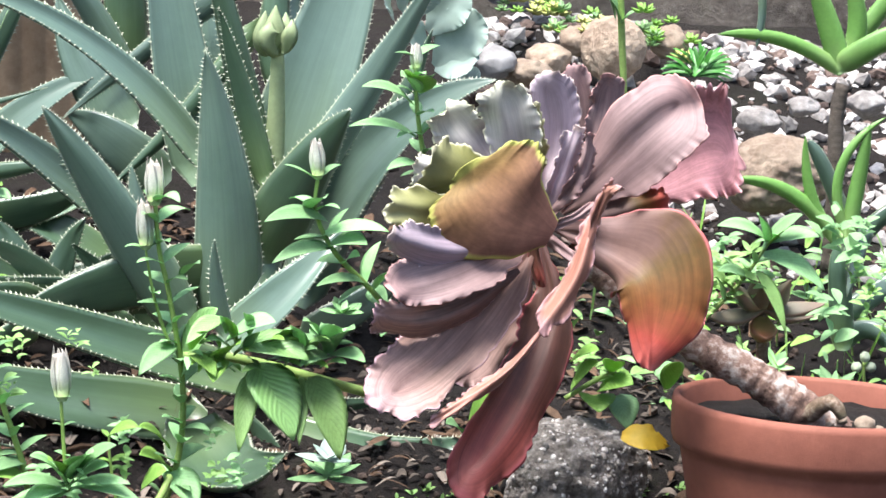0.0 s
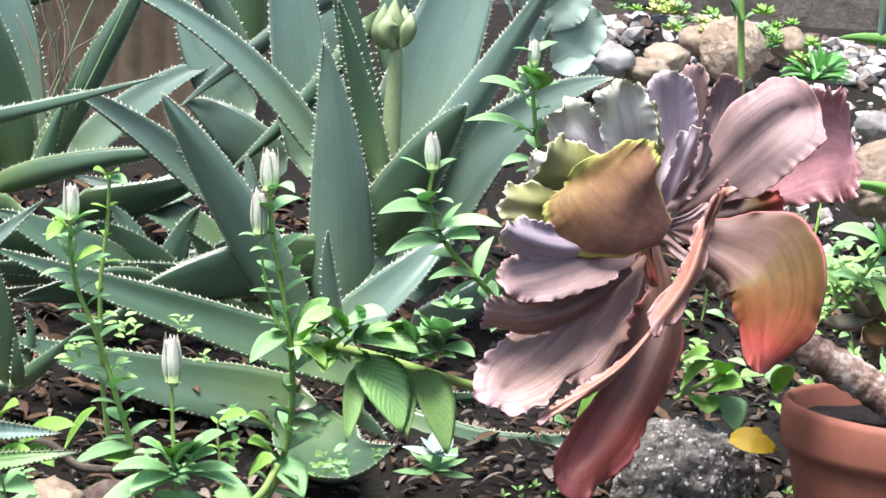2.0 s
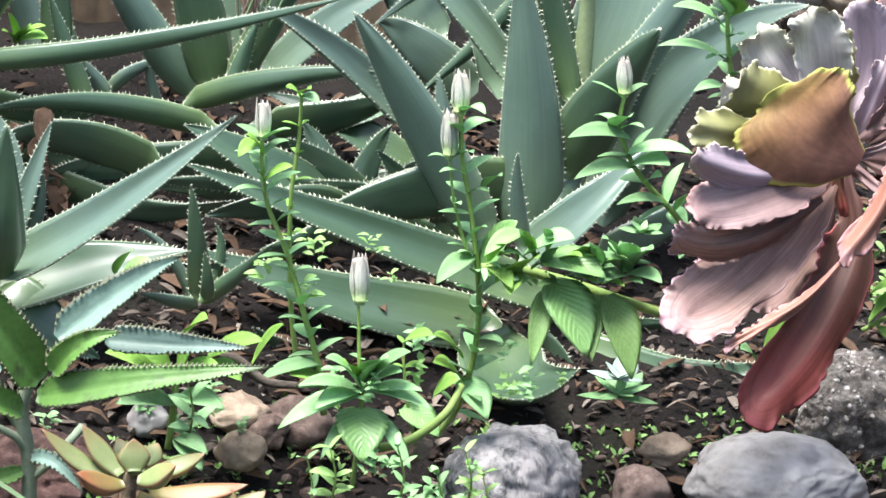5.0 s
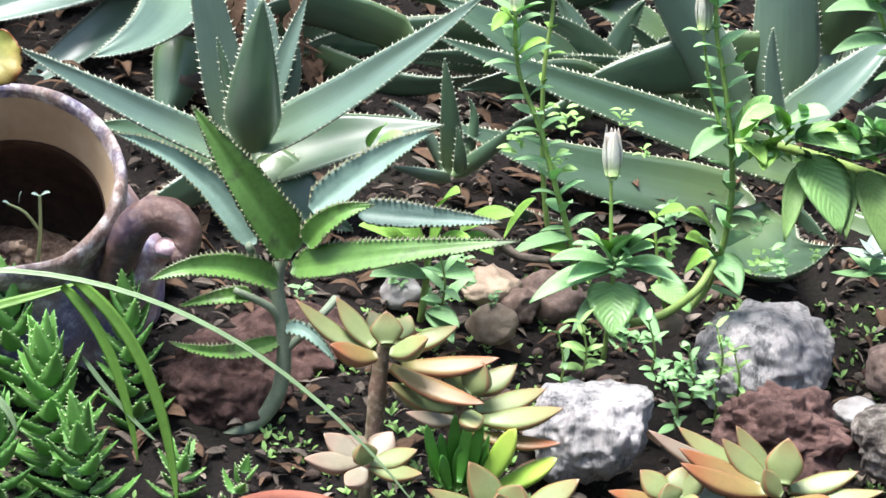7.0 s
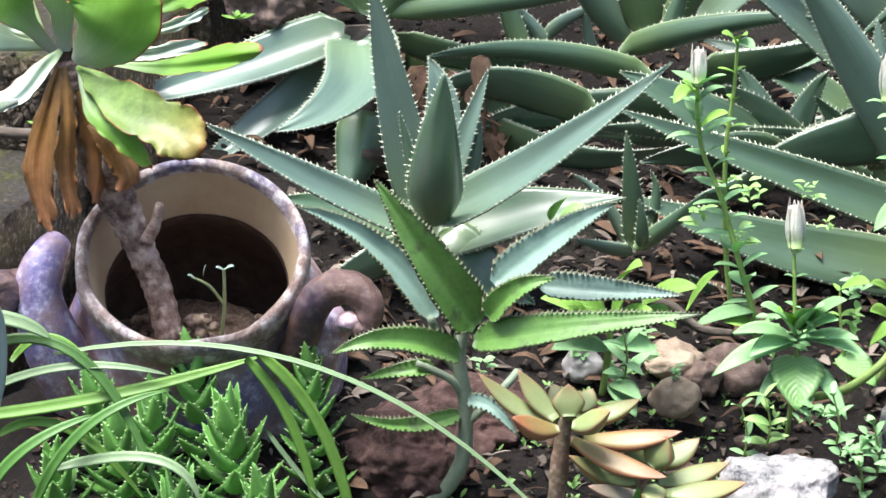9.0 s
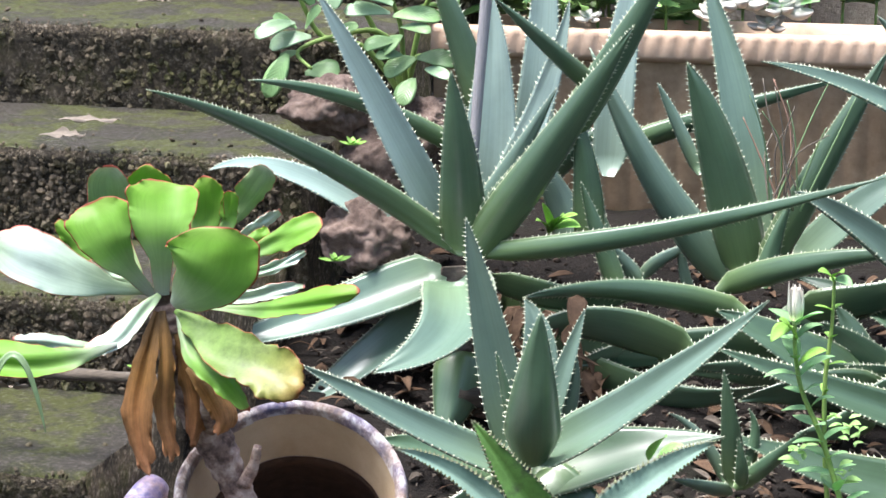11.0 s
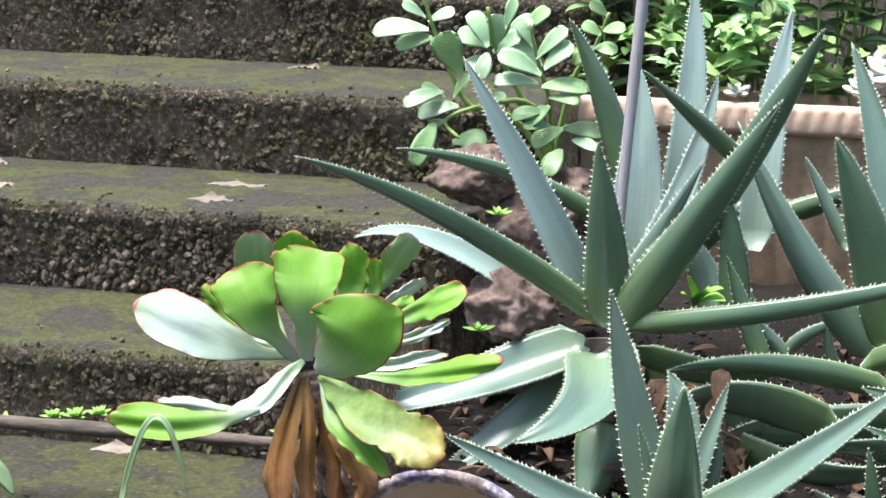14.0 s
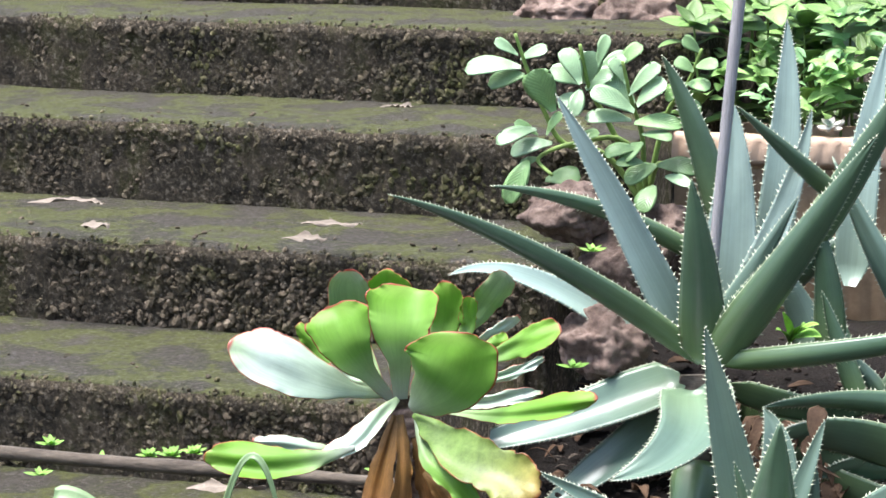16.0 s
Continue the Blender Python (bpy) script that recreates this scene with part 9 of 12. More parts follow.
rock("brown_stone", (0.012, 3.270, 0.149), (0.041, 0.035, 0.034), 33, M_REDROCK, "brown stone behind the sedum stem", "stone", 0.18, 4, 0, 9.0)
rock("grey_boulder", (0.869, 3.258, 0.204), (0.117, 0.099, 0.067), 40, M_GREYROCK, "smooth grey boulder with a dark seam", "stone", 0.12, 6, 0, 9.0)
rock("brown_stone", (0.737, 3.317, 0.230), (0.033, 0.028, 0.022), 41, M_TANROCK, "tan stone in the soil", "stone", 0.18, 4, 0, 9.0)
rock("brown_stone", (0.687, 3.219, 0.208), (0.039, 0.033, 0.033), 42, M_BROWNROCK, "rounded brown stone on the soil", "stone", 0.18, 4, 0, 9.0)
boulder = rock("rough_boulder", (1.044, 3.473, 0.241), (0.107, 0.091, 0.093), 43, M_ROUGHROCK, "rough speckled boulder under the frilly echeveria", "stone", 0.16, 6, 0, 9.0)
rg = random.Random(12)
bm = bmesh.new()
for v in rg.sample([v for v in boulder.data.vertices if v.normal.z > -0.1 and v.normal.y < 0.5], 420):
    r = 0.0016 + 0.005 * rg.random() ** 2.5
    at = Matrix.Translation(v.co) @ Euler((rg.uniform(0, 6), rg.uniform(0, 6), rg.uniform(0, 6))).to_matrix().to_4x4()
    bmesh.ops.create_icosphere(bm, subdivisions=1, radius=r, matrix=at @ Matrix.Diagonal((1, rg.uniform(0.6, 1), rg.uniform(0.4, 0.8), 1)))
bmesh.ops.translate(bm, verts=bm.verts, vec=boulder.location)
tagged(part("pebbles", bm, M_GRAVEL, boulder, "small pale pebbles set in the boulder"), kind="stuff")
fallen = thing("fallen_leaf", (1.127, 3.400, 0.308), "curled yellow fallen leaf on the soil", "leaf")
frill_leaf(fallen, (1.090, 3.400, 0.325), (1.120, 3.380, 0.326), (1.153, 3.380, 0.313), 0.039, M_YELLOW, prof=ellip, wave=0.03)
rock("border_rock", (-0.469, 3.983, 0.795), (0.066, 0.056, 0.045), 50, M_BROWNROCK, "reddish border rock beside the steps", "stone", 0.36, 5, 0, 9.0)
rock("border_rock", (-0.383, 3.983, 0.713), (0.066, 0.056, 0.074), 51, M_BROWNROCK, "reddish border rock beside the steps", "stone", 0.36, 5, 0, 9.0)
rock("border_rock", (-0.404, 3.882, 0.610), (0.064, 0.055, 0.056), 52, M_BROWNROCK, "brown border rock with a hollow", "stone", 0.36, 5, 0, 9.0)
rock("border_rock", (-0.342, 4.088, 0.743), (0.076, 0.065, 0.051), 53, M_BROWNROCK, "reddish border rock beside the steps", "stone", 0.36, 5, 0, 9.0)
rock("border_rock", (-0.465, 4.946, 0.999), (0.092, 0.078, 0.082), 55, M_BROWNROCK, "reddish rock behind the shrub", "stone", 0.36, 5, 0, 9.0)
rock("border_rock", (-0.611, 4.941, 1.037), (0.082, 0.069, 0.051), 56, M_BROWNROCK, "reddish rock behind the shrub", "stone", 0.36, 5, 0, 9.0)
rock("border_rock", (-0.360, 4.936, 0.971), (0.071, 0.061, 0.071), 57, M_BROWNROCK, "reddish rock behind the shrub", "stone", 0.36, 5, 0, 9.0)

rng = random.Random(12)


def scatter(n, x0, x1, y0, y1, s0, s1, sink=0.3, keep=None):
    spots = []
    while len(spots) < n:
        x, y = rng.uniform(x0, x1), rng.uniform(y0, y1)
        if keep and not keep(x, y):
            continue
        s = s0 + (s1 - s0) * rng.random() ** 2.2
        spots.append(((x, y, ground_z(x, y) + uneven(x, y) + s * (0.5 - sink)), s, rng.randint(0, 99999)))
    return spots


def off_steps(x, y):
    return x * math.cos(YAW) - y * math.sin(YAW) > -1.15


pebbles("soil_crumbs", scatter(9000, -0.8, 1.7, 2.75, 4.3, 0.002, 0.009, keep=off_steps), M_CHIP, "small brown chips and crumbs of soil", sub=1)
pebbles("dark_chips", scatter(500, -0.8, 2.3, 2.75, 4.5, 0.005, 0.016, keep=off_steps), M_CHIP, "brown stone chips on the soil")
pebbles("grey_chips", scatter(260, -0.2, 1.6, 2.8, 3.7, 0.004, 0.015), M_BROWNROCK, "scattered brown-grey chips on the soil")
pebbles("gravel", scatter(1500, 1.25, 2.6, 4.1, 5.4, 0.006, 0.03), M_GRAVEL, "pale gravel in the far bed", sub=1)
pebbles("gravel", scatter(500, 1.2, 2.6, 4.1, 5.3, 0.008, 0.028), M_BROWNROCK, "reddish gravel in the far bed", sub=1)


def litter(name, n, x0, x1, y0, y1, mat, label, size=0.03):
    """Dry leaf scraps and twigs lying on the soil."""
    bm = bmesh.new()
    for k in range(n):
        x, y = rng.uniform(x0, x1), rng.uniform(y0, y1)
        if not off_steps(x, y):
            continue
        z = ground_z(x, y) + uneven(x, y) + 0.006
        a, ln = rng.uniform(0, 6.28), size * rng.uniform(0.5, 1.5)
        d = Vector((math.cos(a), math.sin(a), rng.uniform(-0.1, 0.35))) * ln
        small_leaf(bm, (x, y, z), Vector((x, y, z)) + d, ln * rng.choice((0.12, 0.3, 0.45)), (rng.uniform(-0.4, 0.4), rng.uniform(-0.6, 0.2), 1), rng.uniform(0.1, 0.6), k, rng.uniform(0.0, 0.3), rings=5, n=5)
    me = mesh_of(bm, name)
    me.materials.append(mat)
    return tagged(new(name, me), label, "leaf litter", kind="stuff")


litter("leaf_litter", 1500, -0.7, 1.5, 3.0, 4.3, M_DRYLEAF, "brown dry leaf scraps under the aloes", 0.04)
litter("twig_litter", 2400, -0.5, 1.4, 2.8, 3.9, M_WOOD, "thin dry twigs and straw on the soil", 0.022)
litter("pale_litter", 520, -0.5, 1.4, 2.8, 3.7, M_DRYPALE, "pale shrivelled leaf scraps on the soil", 0.024)


tiny = tagged(new("seedling_mat", bpy.data.meshes.new("seedling_mat")), "mat of tiny seedlings and moss on the soil", "seedlings", kind="stuff")
bm = bmesh.new()
for k in range(2600):
    x, y = rng.uniform(-0.45, 1.3), rng.uniform(2.8, 3.5)
    if noise.noise((x * 3, y * 3, 8.0)) < -0.06:
        continue
    p = Vector((x, y, ground_z(x, y) + uneven(x, y)))
    for j in range(3):
        d = Vector((rng.uniform(-1, 1), rng.uniform(-1, 0.6), rng.uniform(0.2, 1.1))).normalized() * rng.uniform(0.006, 0.016)
        small_leaf(bm, p, p + d, d.length * 0.45, (0, -0.4, 1), 0.2, k, 0.1, rings=4, n=3)
bm.to_mesh(tiny.data)
bm.free()
tiny.data.materials.append(M_HERBG)


def weed_clumps(name, spots, mat, label, seed):
    """Uncounted low weeds: sprays of small leaves; spots: (corner, corner, clumps, height, leaves)."""
    rg = random.Random(seed)
    vs, fs, uvs = [], [], []
    spread = []
    for (xa, ya, za), (xb, yb, zb), count, h, n in spots:
        for _ in range(count):
            f = rg.random()
            spread.append(((rg.uniform(xa, xb), ya + (yb - ya) * f, za + (zb - za) * f), h * rg.uniform(0.6, 1.3), n))
    for c, h, n in spread:
        c = Vector(c)
        for k in range(n):
            a = k * 2.4 + rg.uniform(-0.5, 0.5)
            d = Vector((math.cos(a), 0.8 * math.sin(a) - 0.1, rg.uniform(0.1, 1.1))).normalized()
            o = c + Vector((rg.uniform(-0.3, 0.3), rg.uniform(-0.2, 0.2), rg.random() ** 0.8)) * h
            ln = h * rg.uniform(0.35, 0.75)
            side = d.cross(Vector((rg.uniform(-0.4, 0.4), -0.5, 1))).normalized()
            up = side.cross(d)
            wd = ln * rg.uniform(0.14, 0.27)
            i0 = len(vs)
            for v in (0.0, 0.25, 0.5, 0.75, 1.0):
                p = o + d * ln * v - Vector((0, 0, 1)) * ln * 0.3 * v * v
                w = wd * max(0.06, math.sin(math.pi * (0.06 + 0.9 * v)))
                for s in (-1, 0, 1):
                    vs.append(p + side * w * s + up * w * 0.35 * abs(s))
                    uvs.append((0.5 + 0.5 * s, v))
            for r in range(4):
                for q in range(2):
                    b = i0 + r * 3 + q
                    fs.append((b, b + 1, b + 4, b + 3))
    me = bpy.data.meshes.new(name)
    me.from_pydata(vs, [], fs)
    lay = me.uv_layers.new()
    for lp in me.loops:
        lay.data[lp.index].uv = uvs[lp.vertex_index]
    for p in me.polygons:
        p.use_smooth = True
    me.materials.append(mat)
    return tagged(new(name, me), label, "weeds", kind="stuff")


weed_clumps("weeds", (((1.264, 3.500, 0.416), (1.604, 3.750, 0.507), 11, 0.055, 14), ((0.240, 3.200, 0.309), (0.550, 3.320, 0.346), 5, 0.036, 12), ((-0.073, 3.300, 0.233), (0.189, 3.450, 0.257), 7, 0.034, 12), ((0.332, 3.120, 0.189), (0.479, 3.200, 0.225), 6, 0.027, 12), ((-0.250, 4.500, 0.886), (0.241, 4.600, 0.995), 9, 0.066, 12)), M_HERB, "pale green leafy weeds sprouting between the plants", 5)
weed_clumps("weeds", (((1.215, 3.450, 0.397), (1.585, 3.700, 0.492), 13, 0.043, 14), ((0.383, 3.250, 0.289), (0.600, 3.350, 0.312), 4, 0.03, 12), ((1.020, 3.500, 0.364), (1.231, 3.600, 0.409), 6, 0.033, 10), ((0.178, 3.350, 0.395), (0.379, 3.500, 0.435), 6, 0.028, 10), ((-0.382, 4.500, 0.864), (0.244, 4.650, 0.973), 12, 0.075, 12)), M_HERBG, "mid-green leafy weeds sprouting between the plants", 6)

# ---- behind the aloes ----


def trough(a, b, depth, height):
    """A long clay planter with a fluted rim, its front top edge from a to b."""
    a, b = Vector(a), Vector(b)
    u = (b - a).normalized()
    u.z = 0
    n = Vector((-u.y, u.x, 0))
    ln = (b - a).length
    ob = thing("clay_planter", (a + b) / 2 - Vector((0, 0, height)), "long beige clay planter with a fluted rim", "planter")
    prof = [(0.03, -height), (0.02, -height + 0.02), (0.0, -0.06), (-0.004, -0.052), (-0.018, -0.048), (-0.022, -0.04), (-0.016, -0.012), (-0.02, -0.004), (-0.014, 0.0), (0.012, 0.0), (0.014, -0.04)]
    for part_name, lo, hi in (("body", 0, 3), ("rim", 3, 10)):
        bm = bmesh.new()
        for side in (0, 1):
            rows = []
            m = int(ln / 0.004)
            for i in range(m + 1):
                s = ln * i / m
                row = []
                for c, z in prof[lo:hi + 1]:
                    fl = 0.0042 * abs(math.sin(s * 118)) if -0.045 < z < -0.008 and c < 0 else (0.003 * abs(math.sin(s * 80)) if part_name == "body" else 0)
                    cc = c - fl
                    p = a + u * s + n * (cc if side == 0 else depth - cc) + Vector((0, 0, z))
                    row.append(bm.verts.new(p))
                rows.append(row)
            for r0, r1 in zip(rows, rows[1:]):
                for j in range(hi - lo):
                    bm.faces.new((r0[j], r1[j], r1[j + 1], r0[j + 1]))
        for s in (0.0, ln):
            e = [bm.verts.new(a + u * s + n * c + Vector((0, 0, z))) for c, z in ((prof[lo][0], prof[lo][1]), (prof[hi][0], prof[hi][1] + 0.0), (depth - prof[hi][0], prof[hi][1]), (depth - prof[lo][0], prof[lo][1]))]
            bm.faces.new(e)
        part(part_name, bm, M_PLANTER if part_name == "rim" else M_PLANTERB, ob)
    bm = bmesh.new()
    q = [bm.verts.new(a + u * s + n * c + Vector((0, 0, -0.025))) for s, c in ((0.002, 0.01), (ln - 0.002, 0.01), (ln - 0.002, depth - 0.01), (0.002, depth - 0.01))]
    bm.faces.new(q)
    part("potting_soil", bm, M_SOIL, ob, "dark potting soil")
    return ob


trough((-0.534, 4.550, 0.867), (0.482, 4.450, 0.892), 0.2, 0.36)


pw = thing("pale_rosette", (0.146, 4.530, 0.899), "pale grey-white succulent rosette in the clay planter", "succulent", "rosettes in the planter")
rosette(pw, (0.145, 4.510, 0.920), 0.0649, M_PALEROS, 11, 70, 0.5, fat=True, up=0.35, tilt=(0, -0.55, 1))

pw = thing("pale_rosette", (0.221, 4.530, 0.887), "pale grey-white succulent rosette in the clay planter", "succulent", "rosettes in the planter")
rosette(pw, (0.219, 4.510, 0.908), 0.0556, M_PALEROS, 11, 71, 0.5, fat=True, up=0.35, tilt=(0, -0.55, 1))

pw = thing("pale_rosette", (-0.100, 4.530, 0.864), "pale grey-white succulent rosette in the clay planter", "succulent", "rosettes in the planter")
rosette(pw, (-0.100, 4.510, 0.885), 0.0260, M_PALEROS, 11, 72, 0.5, fat=True, up=0.35, tilt=(0, -0.55, 1))

pw = thing("pale_rosette", (0.199, 4.530, 0.858), "pale grey-white succulent rosette in the clay planter", "succulent", "rosettes in the planter")
rosette(pw, (0.197, 4.510, 0.879), 0.0371, M_PALEROS, 11, 73, 0.5, fat=True, up=0.35, tilt=(0, -0.55, 1))

pw = thing("pale_rosette", (0.105, 4.530, 0.875), "pale grey-white succulent rosette in the clay planter", "succulent", "rosettes in the planter")
rosette(pw, (0.104, 4.510, 0.895), 0.0371, M_PALEROS, 11, 74, 0.5, fat=True, up=0.35, tilt=(0, -0.55, 1))

sh = thing("broadleaf_shrub", (-0.363, 4.160, 0.765), "sprawling shrub with round pale green leaves over the steps", "shrub", "shrubs by the steps")
tube_part("stem", sh, ((-0.363, 4.160, 0.765), (-0.429, 4.144, 0.862), (-0.498, 4.128, 0.883), (-0.528, 4.112, 0.935), (-0.553, 4.096, 1.000), (-0.569, 4.080, 1.052)), (0.0052, 0.0047, 0.0042, 0.0036, 0.0031, 0.0026), M_STEM, "", 7, 0.05)
tube_part("stem", sh, ((-0.376, 4.160, 0.774), (-0.403, 4.140, 0.885), (-0.480, 4.120, 0.884), (-0.533, 4.100, 0.862), (-0.509, 4.080, 0.838)), (0.0052, 0.0046, 0.0039, 0.0032, 0.0026), M_STEM, "", 7, 0.05)
tube_part("stem", sh, ((-0.363, 4.160, 0.765), (-0.374, 4.140, 0.838), (-0.377, 4.120, 0.900), (-0.392, 4.100, 0.953), (-0.405, 4.080, 1.014)), (0.0052, 0.0046, 0.0039, 0.0032, 0.0026), M_STEM, "", 7, 0.05)
tube_part("stem", sh, ((-0.372, 4.160, 0.783), (-0.353, 4.120, 0.854), (-0.323, 4.080, 0.853)), (0.0052, 0.0039, 0.0026), M_STEM, "", 7, 0.05)
tube_part("stem", sh, ((-0.377, 4.160, 0.809), (-0.434, 4.133, 0.923), (-0.458, 4.107, 0.972), (-0.470, 4.080, 1.038)), (0.0052, 0.0043, 0.0035, 0.0026), M_STEM, "", 7, 0.05)
tube_part("stem", sh, ((-0.372, 4.160, 0.791), (-0.343, 4.133, 0.926), (-0.308, 4.107, 0.981), (-0.286, 4.080, 1.035)), (0.0052, 0.0043, 0.0035, 0.0026), M_STEM, "", 7, 0.05)
leaf_at(sh, (-0.562, 4.098, 1.000), (-0.648, 4.094, 0.993), 0.0358, M_SHRUBW, face=(-0.15, -0.75, 0.62), fold=0.15, prof=obovate, thick=0.05, wave=0.015)
leaf_at(sh, (-0.555, 4.096, 0.988), (-0.613, 4.101, 0.971), 0.0318, M_SHRUB, face=(0.28, -0.75, 0.62), fold=0.15, prof=obovate, thick=0.05, wave=0.015)
leaf_at(sh, (-0.508, 4.076, 0.936), (-0.536, 4.051, 1.001), 0.0494, M_SHRUB, face=(-0.31, -0.75, 0.62), fold=0.15, prof=obovate, thick=0.05, wave=0.015)
leaf_at(sh, (-0.566, 4.092, 1.019), (-0.598, 4.058, 1.039), 0.0258, M_SHRUBW, face=(-0.03, -0.75, 0.62), fold=0.15, prof=obovate, thick=0.05, wave=0.015)
leaf_at(sh, (-0.563, 4.102, 1.013), (-0.519, 4.080, 1.028), 0.0259, M_SHRUBW, face=(0.12, -0.75, 0.62), fold=0.15, prof=obovate, thick=0.05, wave=0.015)
leaf_at(sh, (-0.537, 4.100, 0.906), (-0.594, 4.066, 0.885), 0.0278, M_SHRUBW, face=(0.04, -0.75, 0.62), fold=0.15, prof=obovate, thick=0.05, wave=0.015)
leaf_at(sh, (-0.519, 4.083, 0.899), (-0.493, 4.067, 0.934), 0.0198, M_SHRUB, face=(-0.15, -0.75, 0.62), fold=0.15, prof=obovate, thick=0.05, wave=0.015)
leaf_at(sh, (-0.535, 4.105, 0.897), (-0.570, 4.089, 0.916), 0.0179, M_SHRUB, face=(-0.24, -0.75, 0.62), fold=0.15, prof=obovate, thick=0.05, wave=0.015)
leaf_at(sh, (-0.512, 4.097, 0.885), (-0.576, 4.097, 0.867), 0.0318, M_SHRUBW, face=(-0.14, -0.75, 0.62), fold=0.15, prof=obovate, thick=0.05, wave=0.015)
leaf_at(sh, (-0.546, 4.081, 0.860), (-0.577, 4.064, 0.794), 0.0337, M_SHRUB, face=(0.31, -0.75, 0.62), fold=0.15, prof=obovate, thick=0.05, wave=0.015)
leaf_at(sh, (-0.524, 4.119, 0.826), (-0.469, 4.114, 0.832), 0.0360, M_SHRUB, face=(0.28, -0.75, 0.62), fold=0.15, prof=obovate, thick=0.05, wave=0.015)
leaf_at(sh, (-0.480, 4.112, 0.885), (-0.439, 4.094, 0.903), 0.0200, M_SHRUB, face=(-0.29, -0.75, 0.62), fold=0.15, prof=obovate, thick=0.05, wave=0.015)
leaf_at(sh, (-0.531, 4.103, 0.861), (-0.561, 4.093, 0.849), 0.0159, M_SHRUB, face=(-0.10, -0.75, 0.62), fold=0.15, prof=obovate, thick=0.05, wave=0.015)
leaf_at(sh, (-0.390, 4.081, 0.925), (-0.459, 4.065, 0.927), 0.0277, M_SHRUBW, face=(-0.02, -0.75, 0.62), fold=0.15, prof=obovate, thick=0.05, wave=0.015)
leaf_at(sh, (-0.386, 4.083, 0.938), (-0.452, 4.062, 0.968), 0.0357, M_SHRUBW, face=(-0.03, -0.75, 0.62), fold=0.15, prof=obovate, thick=0.05, wave=0.015)
leaf_at(sh, (-0.389, 4.113, 0.948), (-0.430, 4.104, 0.988), 0.0299, M_SHRUBW, face=(-0.15, -0.75, 0.62), fold=0.15, prof=obovate, thick=0.05, wave=0.015)
leaf_at(sh, (-0.382, 4.084, 0.947), (-0.336, 4.069, 0.985), 0.0376, M_SHRUBW, face=(-0.21, -0.75, 0.62), fold=0.15, prof=obovate, thick=0.05, wave=0.015)
leaf_at(sh, (-0.385, 4.080, 0.921), (-0.310, 4.068, 0.919), 0.0297, M_SHRUB, face=(-0.29, -0.75, 0.62), fold=0.15, prof=obovate, thick=0.05, wave=0.015)
leaf_at(sh, (-0.396, 4.094, 0.962), (-0.347, 4.075, 1.010), 0.0278, M_SHRUBW, face=(0.15, -0.75, 0.62), fold=0.15, prof=obovate, thick=0.05, wave=0.015)
leaf_at(sh, (-0.402, 4.107, 0.978), (-0.427, 4.103, 1.016), 0.0239, M_SHRUBW, face=(0.13, -0.75, 0.62), fold=0.15, prof=obovate, thick=0.05, wave=0.015)
leaf_at(sh, (-0.381, 4.089, 0.882), (-0.430, 4.084, 0.871), 0.0258, M_SHRUB, face=(-0.11, -0.75, 0.62), fold=0.15, prof=obovate, thick=0.05, wave=0.015)
leaf_at(sh, (-0.373, 4.099, 0.890), (-0.403, 4.078, 0.862), 0.0259, M_SHRUB, face=(-0.04, -0.75, 0.62), fold=0.15, prof=obovate, thick=0.05, wave=0.015)
leaf_at(sh, (-0.373, 4.073, 0.905), (-0.325, 4.049, 0.900), 0.0217, M_SHRUB, face=(0.33, -0.75, 0.62), fold=0.15, prof=obovate, thick=0.05, wave=0.015)
leaf_at(sh, (-0.349, 4.082, 0.858), (-0.286, 4.078, 0.851), 0.0337, M_SHRUB, face=(0.11, -0.75, 0.62), fold=0.15, prof=obovate, thick=0.05, wave=0.015)
leaf_at(sh, (-0.352, 4.106, 0.855), (-0.399, 4.093, 0.828), 0.0319, M_SHRUB, face=(0.07, -0.75, 0.62), fold=0.15, prof=obovate, thick=0.05, wave=0.015)
leaf_at(sh, (-0.352, 4.073, 0.828), (-0.367, 4.042, 0.789), 0.0356, M_SHRUB, face=(-0.21, -0.75, 0.62), fold=0.15, prof=obovate, thick=0.05, wave=0.015)
leaf_at(sh, (-0.336, 4.078, 0.842), (-0.295, 4.047, 0.832), 0.0198, M_SHRUBW, face=(-0.26, -0.75, 0.62), fold=0.15, prof=obovate, thick=0.05, wave=0.015)
leaf_at(sh, (-0.372, 4.098, 0.860), (-0.411, 4.071, 0.859), 0.0199, M_SHRUB, face=(0.32, -0.75, 0.62), fold=0.15, prof=obovate, thick=0.05, wave=0.015)
leaf_at(sh, (-0.471, 4.104, 0.977), (-0.519, 4.093, 0.995), 0.0358, M_SHRUBW, face=(0.15, -0.75, 0.62), fold=0.15, prof=obovate, thick=0.05, wave=0.015)
leaf_at(sh, (-0.469, 4.083, 0.978), (-0.498, 4.090, 1.030), 0.0337, M_SHRUBW, face=(0.24, -0.75, 0.62), fold=0.15, prof=obovate, thick=0.05, wave=0.015)
leaf_at(sh, (-0.463, 4.106, 0.977), (-0.452, 4.093, 1.028), 0.0379, M_SHRUBW, face=(0.24, -0.75, 0.62), fold=0.15, prof=obovate, thick=0.05, wave=0.015)
leaf_at(sh, (-0.463, 4.107, 0.968), (-0.421, 4.102, 0.997), 0.0299, M_SHRUBW, face=(0.29, -0.75, 0.62), fold=0.15, prof=obovate, thick=0.05, wave=0.015)
leaf_at(sh, (-0.466, 4.102, 0.960), (-0.501, 4.083, 0.941), 0.0279, M_SHRUBW, face=(0.04, -0.75, 0.62), fold=0.15, prof=obovate, thick=0.05, wave=0.015)
